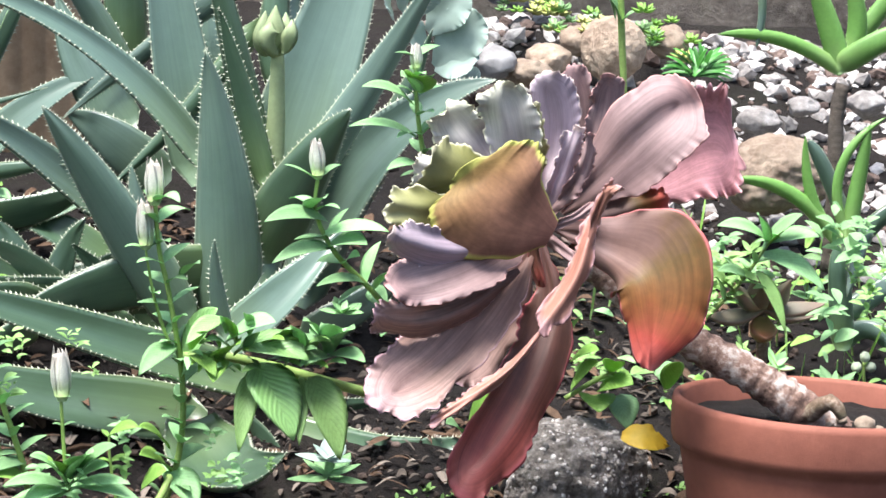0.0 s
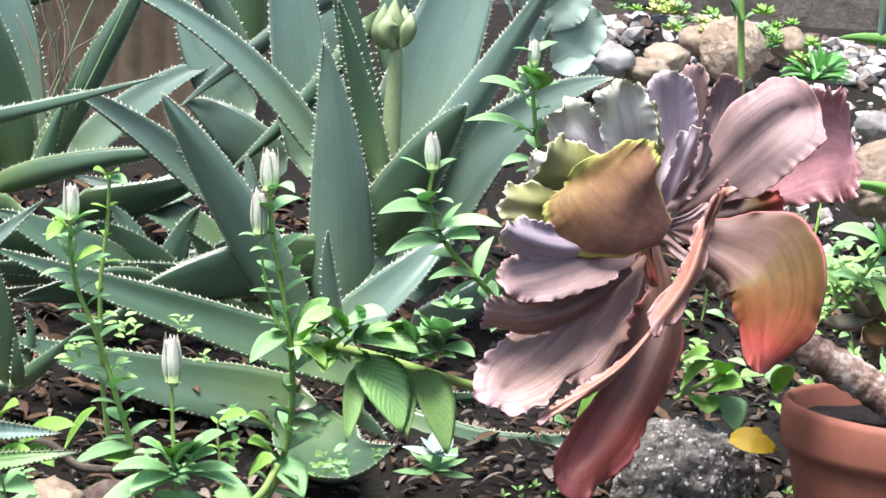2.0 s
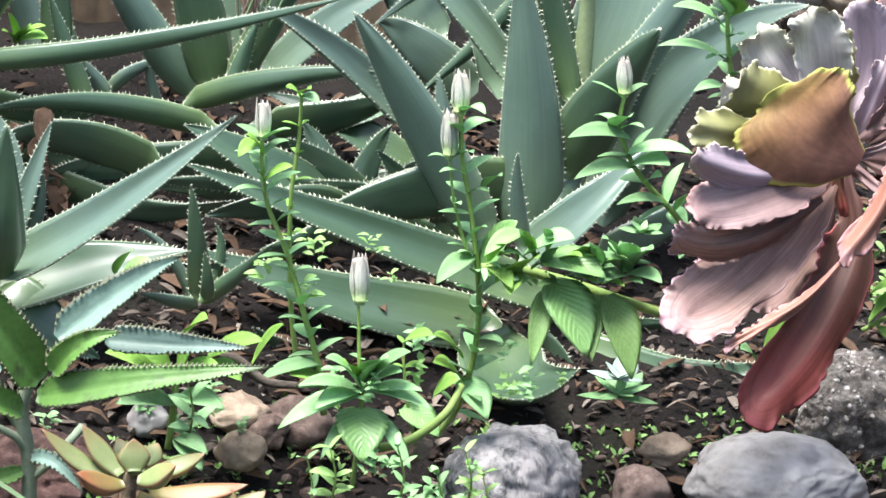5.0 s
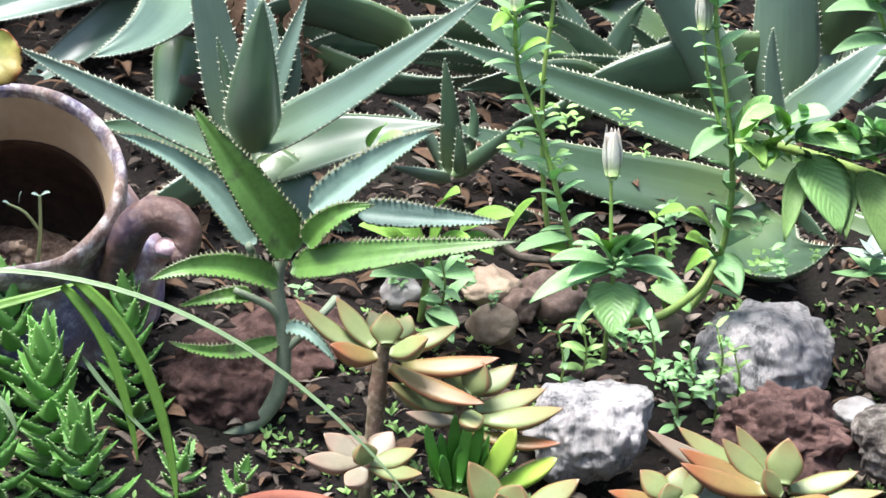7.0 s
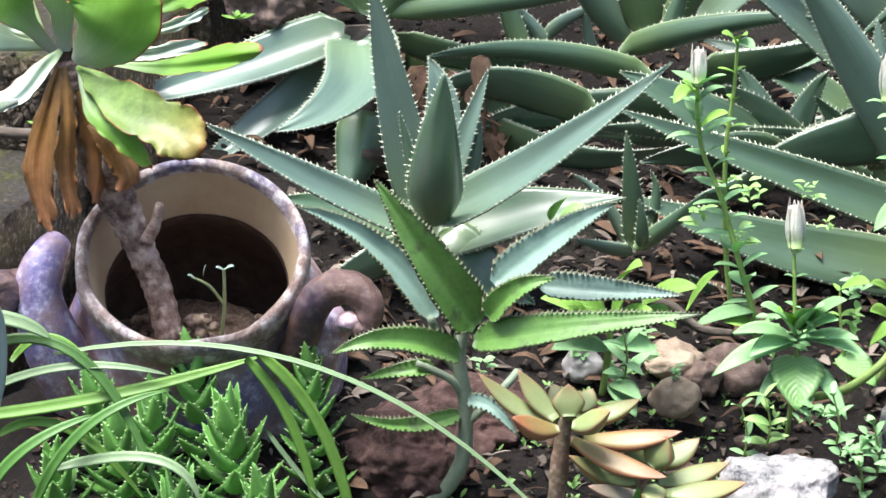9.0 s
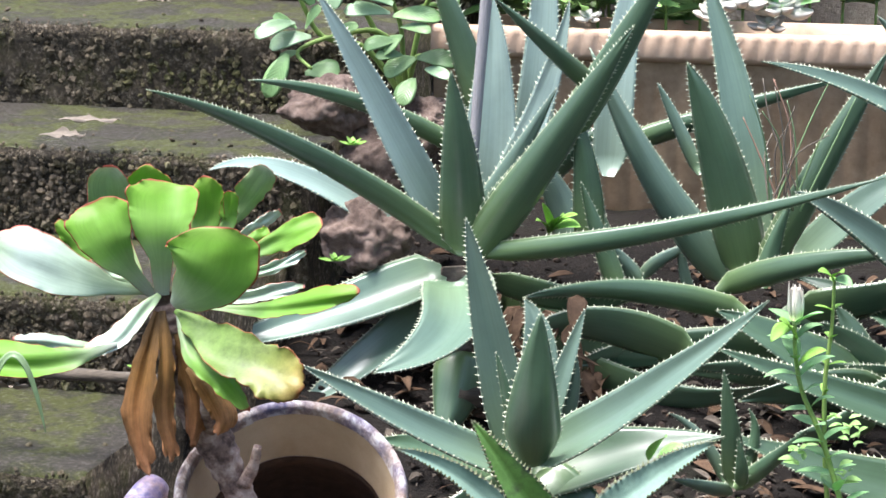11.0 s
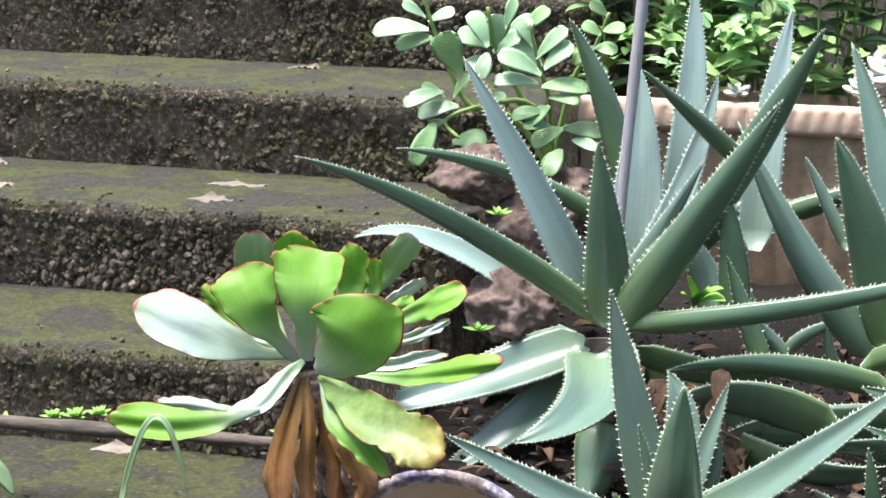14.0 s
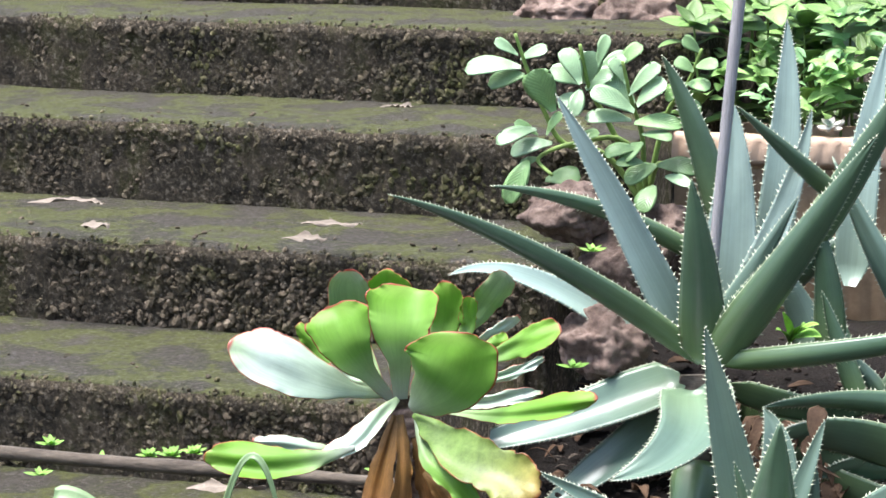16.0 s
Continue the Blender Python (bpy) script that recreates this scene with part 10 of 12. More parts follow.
leaf_at(sh, (-0.468, 4.080, 0.970), (-0.475, 4.053, 0.931), 0.0257, M_SHRUBW, face=(0.16, -0.75, 0.62), fold=0.15, prof=obovate, thick=0.05, wave=0.015)
leaf_at(sh, (-0.446, 4.109, 0.994), (-0.401, 4.118, 1.022), 0.0259, M_SHRUBW, face=(0.25, -0.75, 0.62), fold=0.15, prof=obovate, thick=0.05, wave=0.015)
leaf_at(sh, (-0.445, 4.097, 1.004), (-0.424, 4.066, 1.052), 0.0258, M_SHRUBW, face=(-0.01, -0.75, 0.62), fold=0.15, prof=obovate, thick=0.05, wave=0.015)
leaf_at(sh, (-0.413, 4.116, 1.003), (-0.379, 4.117, 1.037), 0.0260, M_SHRUB, face=(-0.01, -0.75, 0.62), fold=0.15, prof=obovate, thick=0.05, wave=0.015)
leaf_at(sh, (-0.307, 4.093, 0.982), (-0.271, 4.068, 0.977), 0.0238, M_SHRUB, face=(-0.23, -0.75, 0.62), fold=0.15, prof=obovate, thick=0.05, wave=0.015)
leaf_at(sh, (-0.305, 4.074, 0.984), (-0.339, 4.079, 0.957), 0.0237, M_SHRUB, face=(0.10, -0.75, 0.62), fold=0.15, prof=obovate, thick=0.05, wave=0.015)
leaf_at(sh, (-0.294, 4.077, 1.009), (-0.259, 4.061, 1.012), 0.0237, M_SHRUB, face=(-0.32, -0.75, 0.62), fold=0.15, prof=obovate, thick=0.05, wave=0.015)
leaf_at(sh, (-0.298, 4.080, 1.001), (-0.327, 4.078, 1.017), 0.0238, M_SHRUB, face=(0.11, -0.75, 0.62), fold=0.15, prof=obovate, thick=0.05, wave=0.015)
leaf_at(sh, (-0.323, 4.094, 0.952), (-0.285, 4.071, 0.942), 0.0238, M_SHRUB, face=(0.11, -0.75, 0.62), fold=0.15, prof=obovate, thick=0.05, wave=0.015)
leaf_at(sh, (-0.291, 4.118, 1.028), (-0.318, 4.102, 1.048), 0.0240, M_SHRUB, face=(-0.30, -0.75, 0.62), fold=0.15, prof=obovate, thick=0.05, wave=0.015)

sh = thing("broadleaf_shrub", (-0.310, 4.600, 0.763), "dense dark green leafy shrub behind the planter", "shrub", "shrubs by the steps")
herb(sh, ((-0.310, 4.600, 0.763), (-0.324, 4.600, 0.908), (-0.337, 4.600, 1.041)), 0.0038, 0.0747, M_SHRUBD, 6, 0.4, 130, slim=0.6, lift=0.15)
rosette(sh, (-0.337, 4.600, 1.041), 0.0710, M_SHRUBD, 7, 630, 0.58, up=0.3, tilt=(0.1, -0.5, 1))
herb(sh, ((-0.256, 4.650, 0.759), (-0.268, 4.650, 0.905), (-0.279, 4.650, 1.055)), 0.0039, 0.0756, M_SHRUBD, 6, 0.4, 131, slim=0.6, lift=0.15)
rosette(sh, (-0.279, 4.650, 1.055), 0.0710, M_SHRUBD, 7, 631, 0.58, up=0.3, tilt=(0.1, -0.5, 1))
herb(sh, ((-0.200, 4.700, 0.755), (-0.210, 4.700, 0.903), (-0.214, 4.600, 1.073)), 0.0039, 0.0764, M_SHRUBD, 6, 0.4, 132, slim=0.6, lift=0.15)
rosette(sh, (-0.214, 4.600, 1.073), 0.0710, M_SHRUBD, 7, 632, 0.58, up=0.3, tilt=(0.1, -0.5, 1))
herb(sh, ((-0.138, 4.600, 0.769), (-0.147, 4.600, 0.913), (-0.154, 4.650, 1.043)), 0.0038, 0.0747, M_SHRUBD, 6, 0.4, 133, slim=0.6, lift=0.15)
rosette(sh, (-0.154, 4.650, 1.043), 0.0710, M_SHRUBD, 7, 633, 0.58, up=0.3, tilt=(0.1, -0.5, 1))
herb(sh, ((-0.082, 4.650, 0.765), (-0.089, 4.650, 0.910), (-0.091, 4.600, 1.062)), 0.0039, 0.0756, M_SHRUBD, 6, 0.4, 134, slim=0.6, lift=0.15)
rosette(sh, (-0.091, 4.600, 1.062), 0.0710, M_SHRUBD, 7, 634, 0.58, up=0.3, tilt=(0.1, -0.5, 1))
herb(sh, ((-0.025, 4.700, 0.761), (-0.031, 4.700, 0.908), (-0.031, 4.650, 1.075)), 0.0039, 0.0764, M_SHRUBD, 6, 0.4, 135, slim=0.6, lift=0.15)
rosette(sh, (-0.031, 4.650, 1.075), 0.0710, M_SHRUBD, 7, 635, 0.58, up=0.3, tilt=(0.1, -0.5, 1))
herb(sh, ((0.032, 4.600, 0.775), (0.028, 4.600, 0.918), (0.031, 4.600, 1.050)), 0.0038, 0.0747, M_SHRUBD, 6, 0.4, 136, slim=0.6, lift=0.15)
rosette(sh, (0.031, 4.600, 1.050), 0.0710, M_SHRUBD, 7, 636, 0.58, up=0.3, tilt=(0.1, -0.5, 1))
herb(sh, ((0.089, 4.650, 0.771), (0.087, 4.650, 0.915), (0.092, 4.650, 1.063)), 0.0039, 0.0756, M_SHRUBD, 6, 0.4, 137, slim=0.6, lift=0.15)
rosette(sh, (0.092, 4.650, 1.063), 0.0710, M_SHRUBD, 7, 637, 0.58, up=0.3, tilt=(0.1, -0.5, 1))

sh = thing("broadleaf_shrub", (-0.276, 4.800, 0.822), "dense dark green leafy shrub behind the planter", "shrub", "shrubs by the steps")
herb(sh, ((-0.276, 4.800, 0.822), (-0.290, 4.800, 0.972), (-0.305, 4.800, 1.130)), 0.0040, 0.0850, M_SHRUBD, 7, 0.4, 150, slim=0.6, lift=0.15)
rosette(sh, (-0.305, 4.800, 1.130), 0.0807, M_SHRUBD, 7, 650, 0.58, up=0.3, tilt=(0.1, -0.5, 1))
herb(sh, ((-0.206, 4.800, 0.824), (-0.219, 4.800, 0.974), (-0.231, 4.800, 1.157)), 0.0040, 0.0850, M_SHRUBD, 7, 0.4, 151, slim=0.6, lift=0.15)
rosette(sh, (-0.231, 4.800, 1.157), 0.0807, M_SHRUBD, 7, 651, 0.58, up=0.3, tilt=(0.1, -0.5, 1))
herb(sh, ((-0.137, 4.800, 0.826), (-0.148, 4.800, 0.976), (-0.159, 4.800, 1.183)), 0.0040, 0.0850, M_SHRUBD, 7, 0.4, 152, slim=0.6, lift=0.15)
rosette(sh, (-0.159, 4.800, 1.183), 0.0807, M_SHRUBD, 7, 652, 0.58, up=0.3, tilt=(0.1, -0.5, 1))
herb(sh, ((-0.068, 4.800, 0.829), (-0.077, 4.800, 0.977), (-0.084, 4.800, 1.135)), 0.0040, 0.0850, M_SHRUBD, 7, 0.4, 153, slim=0.6, lift=0.15)
rosette(sh, (-0.084, 4.800, 1.135), 0.0807, M_SHRUBD, 7, 653, 0.58, up=0.3, tilt=(0.1, -0.5, 1))
herb(sh, ((0.001, 4.800, 0.831), (-0.007, 4.800, 0.979), (-0.011, 4.800, 1.161)), 0.0040, 0.0850, M_SHRUBD, 7, 0.4, 154, slim=0.6, lift=0.15)
rosette(sh, (-0.011, 4.800, 1.161), 0.0807, M_SHRUBD, 7, 654, 0.58, up=0.3, tilt=(0.1, -0.5, 1))
herb(sh, ((0.069, 4.800, 0.833), (0.063, 4.800, 0.981), (0.060, 4.800, 1.187)), 0.0040, 0.0850, M_SHRUBD, 7, 0.4, 155, slim=0.6, lift=0.15)
rosette(sh, (0.060, 4.800, 1.187), 0.0807, M_SHRUBD, 7, 655, 0.58, up=0.3, tilt=(0.1, -0.5, 1))


def bush(plant, x0, x1, y0, y1, z0, z1, n, size, mat, seed):
    """Leaf sprays spread through a volume."""
    rb = random.Random(seed)
    for k in range(n):
        c = Vector((rb.uniform(x0, x1), rb.uniform(y0, y1), z0 + (z1 - z0) * rb.random()))
        rosette(plant, c, size * rb.uniform(0.7, 1.2), mat, 6, seed + k, 0.5, up=0.35, tilt=(rb.uniform(-0.6, 0.6), -0.6, 0.9))
        tube_part("stem", plant, (c + Vector((rb.uniform(-0.02, 0.02), 0.02, -0.14)), c + Vector((0, 0.01, -0.06)), c), (0.003, 0.0025, 0.002), M_STEM, n=5)


bu = thing("leafy_shrub", (-0.125, 4.800, 0.747), "dense green leafy shrub behind the planter", "shrub", "shrubs by the steps")
bush(bu, -0.301, 0.158, 4.7, 5.0, 0.746, 1.155, 85, 0.06, M_SHRUBD, 900)

sh = thing("broadleaf_shrub", (0.105, 4.850, 0.747), "dense dark green leafy shrub behind the planter", "shrub", "shrubs by the steps")
herb(sh, ((0.105, 4.850, 0.747), (0.108, 4.850, 0.918), (0.110, 4.850, 1.087)), 0.0040, 0.0859, M_SHRUBD, 7, 0.4, 170, slim=0.6, lift=0.15)
rosette(sh, (0.110, 4.850, 1.087), 0.0816, M_SHRUBD, 7, 670, 0.58, up=0.3, tilt=(0.1, -0.5, 1))
herb(sh, ((0.165, 4.850, 0.749), (0.167, 4.850, 0.920), (0.171, 4.850, 1.089)), 0.0040, 0.0859, M_SHRUBD, 7, 0.4, 171, slim=0.6, lift=0.15)
rosette(sh, (0.171, 4.850, 1.089), 0.0816, M_SHRUBD, 7, 671, 0.58, up=0.3, tilt=(0.1, -0.5, 1))
herb(sh, ((0.224, 4.850, 0.751), (0.226, 4.850, 0.922), (0.231, 4.850, 1.090)), 0.0040, 0.0859, M_SHRUBD, 7, 0.4, 172, slim=0.6, lift=0.15)
rosette(sh, (0.231, 4.850, 1.090), 0.0816, M_SHRUBD, 7, 672, 0.58, up=0.3, tilt=(0.1, -0.5, 1))
herb(sh, ((0.283, 4.850, 0.753), (0.285, 4.850, 0.923), (0.292, 4.850, 1.092)), 0.0040, 0.0859, M_SHRUBD, 7, 0.4, 173, slim=0.6, lift=0.15)
rosette(sh, (0.292, 4.850, 1.092), 0.0816, M_SHRUBD, 7, 673, 0.58, up=0.3, tilt=(0.1, -0.5, 1))
herb(sh, ((0.342, 4.850, 0.755), (0.343, 4.850, 0.925), (0.352, 4.850, 1.094)), 0.0040, 0.0859, M_SHRUBD, 7, 0.4, 174, slim=0.6, lift=0.15)
rosette(sh, (0.352, 4.850, 1.094), 0.0816, M_SHRUBD, 7, 674, 0.58, up=0.3, tilt=(0.1, -0.5, 1))
herb(sh, ((0.401, 4.850, 0.757), (0.402, 4.850, 0.927), (0.412, 4.850, 1.095)), 0.0040, 0.0859, M_SHRUBD, 7, 0.4, 175, slim=0.6, lift=0.15)
rosette(sh, (0.412, 4.850, 1.095), 0.0816, M_SHRUBD, 7, 675, 0.58, up=0.3, tilt=(0.1, -0.5, 1))
herb(sh, ((0.459, 4.850, 0.759), (0.460, 4.850, 0.929), (0.472, 4.850, 1.097)), 0.0040, 0.0859, M_SHRUBD, 7, 0.4, 176, slim=0.6, lift=0.15)
rosette(sh, (0.472, 4.850, 1.097), 0.0816, M_SHRUBD, 7, 676, 0.58, up=0.3, tilt=(0.1, -0.5, 1))
stake = thing("garden_stake", (-0.255, 3.950, 0.647), "thin grey striped stake leaning behind the aloe leaf", "stake")
tube_part("pole", stake, ((-0.257, 3.950, 0.630), (-0.246, 3.950, 0.831), (-0.224, 3.950, 1.120), (-0.199, 3.950, 1.323)), (0.0074, 0.0082, 0.0091, 0.0091), M_ROD, "", 10, 0.02)
stalk = thing("aloe_flower_stalk", (0.675, 3.800, 0.633), "thick pale green aloe flower stalk with a closed bud", "flower stalk")
tube_part("stem", stalk, ((0.672, 3.800, 0.599), (0.673, 3.800, 0.699), (0.673, 3.800, 0.789), (0.670, 3.800, 0.805)), (0.0158, 0.0135, 0.0095, 0.0111), M_STALK, "", 10, 0.03)
strap_leaf(stalk, (0.659, 3.800, 0.788), (0.649, 3.780, 0.815), (0.652, 3.790, 0.851), 0.0317, M_STALK, wave=0.0, prof=ellip, thick=0.2, channel=-0.3, name="bract")
strap_leaf(stalk, (0.662, 3.790, 0.790), (0.676, 3.770, 0.817), (0.679, 3.780, 0.850), 0.0317, M_STALK, wave=0.0, prof=ellip, thick=0.2, channel=-0.3, name="bract")
strap_leaf(stalk, (0.665, 3.780, 0.791), (0.661, 3.760, 0.818), (0.663, 3.770, 0.861), 0.0380, M_STALK, wave=0.0, prof=ellip, thick=0.2, channel=-0.3, name="bract")
strap_leaf(stalk, (0.668, 3.770, 0.793), (0.652, 3.750, 0.819), (0.656, 3.760, 0.838), 0.0356, M_STALK, wave=0.0, prof=ellip, thick=0.2, channel=-0.3, name="bract")
strap_leaf(stalk, (0.672, 3.760, 0.794), (0.679, 3.740, 0.822), (0.683, 3.750, 0.844), 0.0238, M_STALK, wave=0.0, prof=ellip, thick=0.2, channel=-0.3, name="bract")

gl = thing("grey_leaved_succulent", (1.063, 4.300, 0.665), "grey-green succulent with large scalloped round leaves", "succulent")
frill_leaf(gl, (1.030, 4.330, 0.697), (1.060, 4.300, 0.744), (1.090, 4.270, 0.791), 0.0896, M_GREYLEAF, wave=0.02, waves=6)
frill_leaf(gl, (1.030, 4.330, 0.697), (1.060, 4.300, 0.712), (1.090, 4.270, 0.726), 0.0851, M_GREYLEAF, wave=0.02, waves=6)
frill_leaf(gl, (1.017, 4.330, 0.753), (1.040, 4.300, 0.795), (1.063, 4.270, 0.836), 0.0806, M_GREYLEAF, wave=0.02, waves=6)
frill_leaf(gl, (0.996, 4.330, 0.780), (1.001, 4.300, 0.821), (1.005, 4.270, 0.862), 0.0627, M_GREYLEAF, wave=0.02, waves=6)
frill_leaf(gl, (0.976, 4.330, 0.789), (0.963, 4.300, 0.825), (0.950, 4.270, 0.860), 0.0537, M_GREYLEAF, wave=0.02, waves=6)
frill_leaf(gl, (1.051, 4.330, 0.669), (1.070, 4.300, 0.675), (1.088, 4.270, 0.680), 0.0627, M_GREYLEAF, wave=0.02, waves=6)
frill_leaf(gl, (1.010, 4.330, 0.706), (0.992, 4.300, 0.738), (0.974, 4.270, 0.769), 0.0627, M_GREYLEAF, wave=0.02, waves=6)
frill_leaf(gl, (0.958, 4.330, 0.779), (0.941, 4.300, 0.801), (0.924, 4.270, 0.823), 0.0537, M_GREYLEAF, wave=0.02, waves=6)

cu = thing("lime_sedum_cushion", (1.331, 4.850, 0.704), "cushion of small lime green sedum shoots on gravel", "sedum")
rc = random.Random(21)
for k in range(74):
    f = rc.random()
    a, b = (Vector((1.251, 4.920, 0.741)), Vector((1.457, 4.780, 0.730))) if k < 60 else (Vector((1.529, 4.800, 0.727)), Vector((1.617, 4.750, 0.717)))
    p = a.lerp(b, f) + Vector((0, rc.uniform(-0.06, 0.08), 0))
    p.z += 0.42 * (p.y - 4.85) + rc.uniform(-0.012, 0.02)
    rosette(cu, p, rc.uniform(0.016, 0.028), rc.choice((M_LIME, M_CUSH, M_LIME, M_SHRUB)), 9, 200 + k, 0.42, fat=True, up=0.6)
rock("marbled_rock", (1.380, 5.144, 0.783), (0.087, 0.074, 0.085), 60, M_MARBLE, "white and blue-grey marbled rock behind the sedum", "stone", 0.12, 6, 0, 9.0)
rock("tan_stone", (1.459, 4.730, 0.677), (0.061, 0.052, 0.061), 61, M_TANROCK, "large rounded tan stone on the gravel", "stone", 0.1, 6, 0, 9.0)
rock("tan_stone", (1.400, 4.767, 0.686), (0.035, 0.029, 0.028), 62, M_TANROCK, "small tan stone on the gravel", "stone", 0.18, 4, 0, 9.0)
rock("tan_stone", (1.332, 4.722, 0.659), (0.044, 0.037, 0.029), 63, M_TANROCK, "pinkish stone on the gravel", "stone", 0.18, 4, 0, 9.0)
rock("tan_stone", (1.283, 4.672, 0.642), (0.044, 0.037, 0.027), 64, M_TANROCK, "pinkish stone on the gravel", "stone", 0.18, 4, 0, 9.0)
rock("tan_stone", (1.219, 4.669, 0.658), (0.039, 0.033, 0.031), 65, M_GREYROCK, "dark flat stone on the gravel", "stone", 0.18, 4, 0, 9.0)
rock("sand_rock", (1.591, 4.198, 0.539), (0.095, 0.081, 0.069), 66, M_TANROCK, "broad reddish-tan rock behind the frilly echeveria", "stone", 0.15, 6, 0, 9.0)
rock("white_stone", (1.675, 4.521, 0.578), (0.042, 0.036, 0.024), 67, M_GRAVEL, "flat white stone on the gravel", "stone", 0.18, 4, 0, 9.0)
rock("white_stone", (1.751, 4.515, 0.605), (0.030, 0.025, 0.019), 68, M_GRAVEL, "flat white stone on the gravel", "stone", 0.18, 4, 0, 9.0)
rock("white_stone", (1.871, 4.519, 0.610), (0.037, 0.032, 0.024), 69, M_GRAVEL, "flat white stone on the gravel", "stone", 0.18, 4, 0, 9.0)
rock("tan_stone", (1.127, 4.320, 0.641), (0.040, 0.034, 0.027), 70, M_BROWNROCK, "brown stone behind the aloe", "stone", 0.18, 4, 0, 9.0)
rock("tan_stone", (1.580, 4.770, 0.686), (0.040, 0.034, 0.032), 71, M_TANROCK, "tan stone beside the gravel", "stone", 0.18, 4, 0, 9.0)

fan = thing("green_fan_tuft", (1.542, 4.500, 0.656), "dark green fan-shaped tuft of narrow leaves", "succulent")
leaf_at(fan, (1.552, 4.520, 0.658), (1.481, 4.505, 0.645), 0.0103, M_HERBG2, prof=strap, fold=0.3)
leaf_at(fan, (1.549, 4.509, 0.660), (1.482, 4.509, 0.654), 0.0103, M_HERBG2, prof=strap, fold=0.3)
leaf_at(fan, (1.544, 4.494, 0.662), (1.483, 4.522, 0.660), 0.0103, M_HERBG2, prof=strap, fold=0.3)
leaf_at(fan, (1.536, 4.490, 0.663), (1.464, 4.466, 0.677), 0.0103, M_HERBG2, prof=strap, fold=0.3)
leaf_at(fan, (1.529, 4.487, 0.663), (1.471, 4.465, 0.684), 0.0103, M_HERBG2, prof=strap, fold=0.3)
leaf_at(fan, (1.541, 4.504, 0.661), (1.494, 4.522, 0.683), 0.0103, M_HERBG2, prof=strap, fold=0.3)
leaf_at(fan, (1.542, 4.516, 0.659), (1.490, 4.518, 0.694), 0.0103, M_HERBG2, prof=strap, fold=0.3)
leaf_at(fan, (1.546, 4.500, 0.661), (1.483, 4.473, 0.705), 0.0103, M_HERBG2, prof=strap, fold=0.3)
leaf_at(fan, (1.557, 4.511, 0.660), (1.488, 4.475, 0.713), 0.0103, M_HERBG2, prof=strap, fold=0.3)
leaf_at(fan, (1.558, 4.516, 0.659), (1.518, 4.520, 0.704), 0.0103, M_HERBG2, prof=strap, fold=0.3)
leaf_at(fan, (1.540, 4.512, 0.659), (1.505, 4.475, 0.723), 0.0103, M_HERBG2, prof=strap, fold=0.3)
leaf_at(fan, (1.535, 4.480, 0.664), (1.536, 4.528, 0.709), 0.0103, M_HERBG2, prof=strap, fold=0.3)
leaf_at(fan, (1.550, 4.503, 0.661), (1.543, 4.522, 0.711), 0.0103, M_HERBG2, prof=strap, fold=0.3)
leaf_at(fan, (1.551, 4.495, 0.662), (1.545, 4.500, 0.722), 0.0103, M_HERBG2, prof=strap, fold=0.3)
leaf_at(fan, (1.546, 4.492, 0.662), (1.562, 4.524, 0.713), 0.0103, M_HERBG2, prof=strap, fold=0.3)
leaf_at(fan, (1.537, 4.498, 0.661), (1.551, 4.470, 0.714), 0.0103, M_HERBG2, prof=strap, fold=0.3)
leaf_at(fan, (1.549, 4.495, 0.662), (1.563, 4.477, 0.712), 0.0103, M_HERBG2, prof=strap, fold=0.3)
leaf_at(fan, (1.547, 4.505, 0.660), (1.597, 4.531, 0.709), 0.0103, M_HERBG2, prof=strap, fold=0.3)
leaf_at(fan, (1.532, 4.480, 0.664), (1.594, 4.504, 0.704), 0.0103, M_HERBG2, prof=strap, fold=0.3)
leaf_at(fan, (1.545, 4.488, 0.663), (1.604, 4.511, 0.697), 0.0103, M_HERBG2, prof=strap, fold=0.3)
leaf_at(fan, (1.535, 4.492, 0.662), (1.608, 4.494, 0.693), 0.0103, M_HERBG2, prof=strap, fold=0.3)
leaf_at(fan, (1.555, 4.504, 0.661), (1.618, 4.531, 0.677), 0.0103, M_HERBG2, prof=strap, fold=0.3)
leaf_at(fan, (1.540, 4.492, 0.662), (1.607, 4.488, 0.675), 0.0103, M_HERBG2, prof=strap, fold=0.3)
leaf_at(fan, (1.532, 4.486, 0.663), (1.606, 4.477, 0.667), 0.0103, M_HERBG2, prof=strap, fold=0.3)
leaf_at(fan, (1.537, 4.488, 0.663), (1.607, 4.486, 0.657), 0.0103, M_HERBG2, prof=strap, fold=0.3)
leaf_at(fan, (1.546, 4.512, 0.659), (1.596, 4.496, 0.651), 0.0103, M_HERBG2, prof=strap, fold=0.3)
tall = thing("tall_green_stem", (1.122, 3.550, 0.641), "single tall smooth green stem with a leaf node", "stem")
leaf_at(tall, (1.096, 3.550, 0.873), (1.065, 3.530, 0.930), 0.024, M_SHRUBW, label="pale green leaf at the node")
tube_part("stem", tall, ((1.123, 3.550, 0.641), (1.115, 3.550, 0.760), (1.105, 3.550, 0.869), (1.084, 3.550, 1.100)), (0.0044, 0.0048, 0.0052, 0.0052), M_STEM, "", 8, 0.0)
leaf_at(tall, (1.105, 3.550, 0.868), (1.075, 3.530, 0.910), 0.0262, M_HERB)
leaf_at(tall, (1.105, 3.550, 0.868), (1.116, 3.530, 0.886), 0.0175, M_HERB)

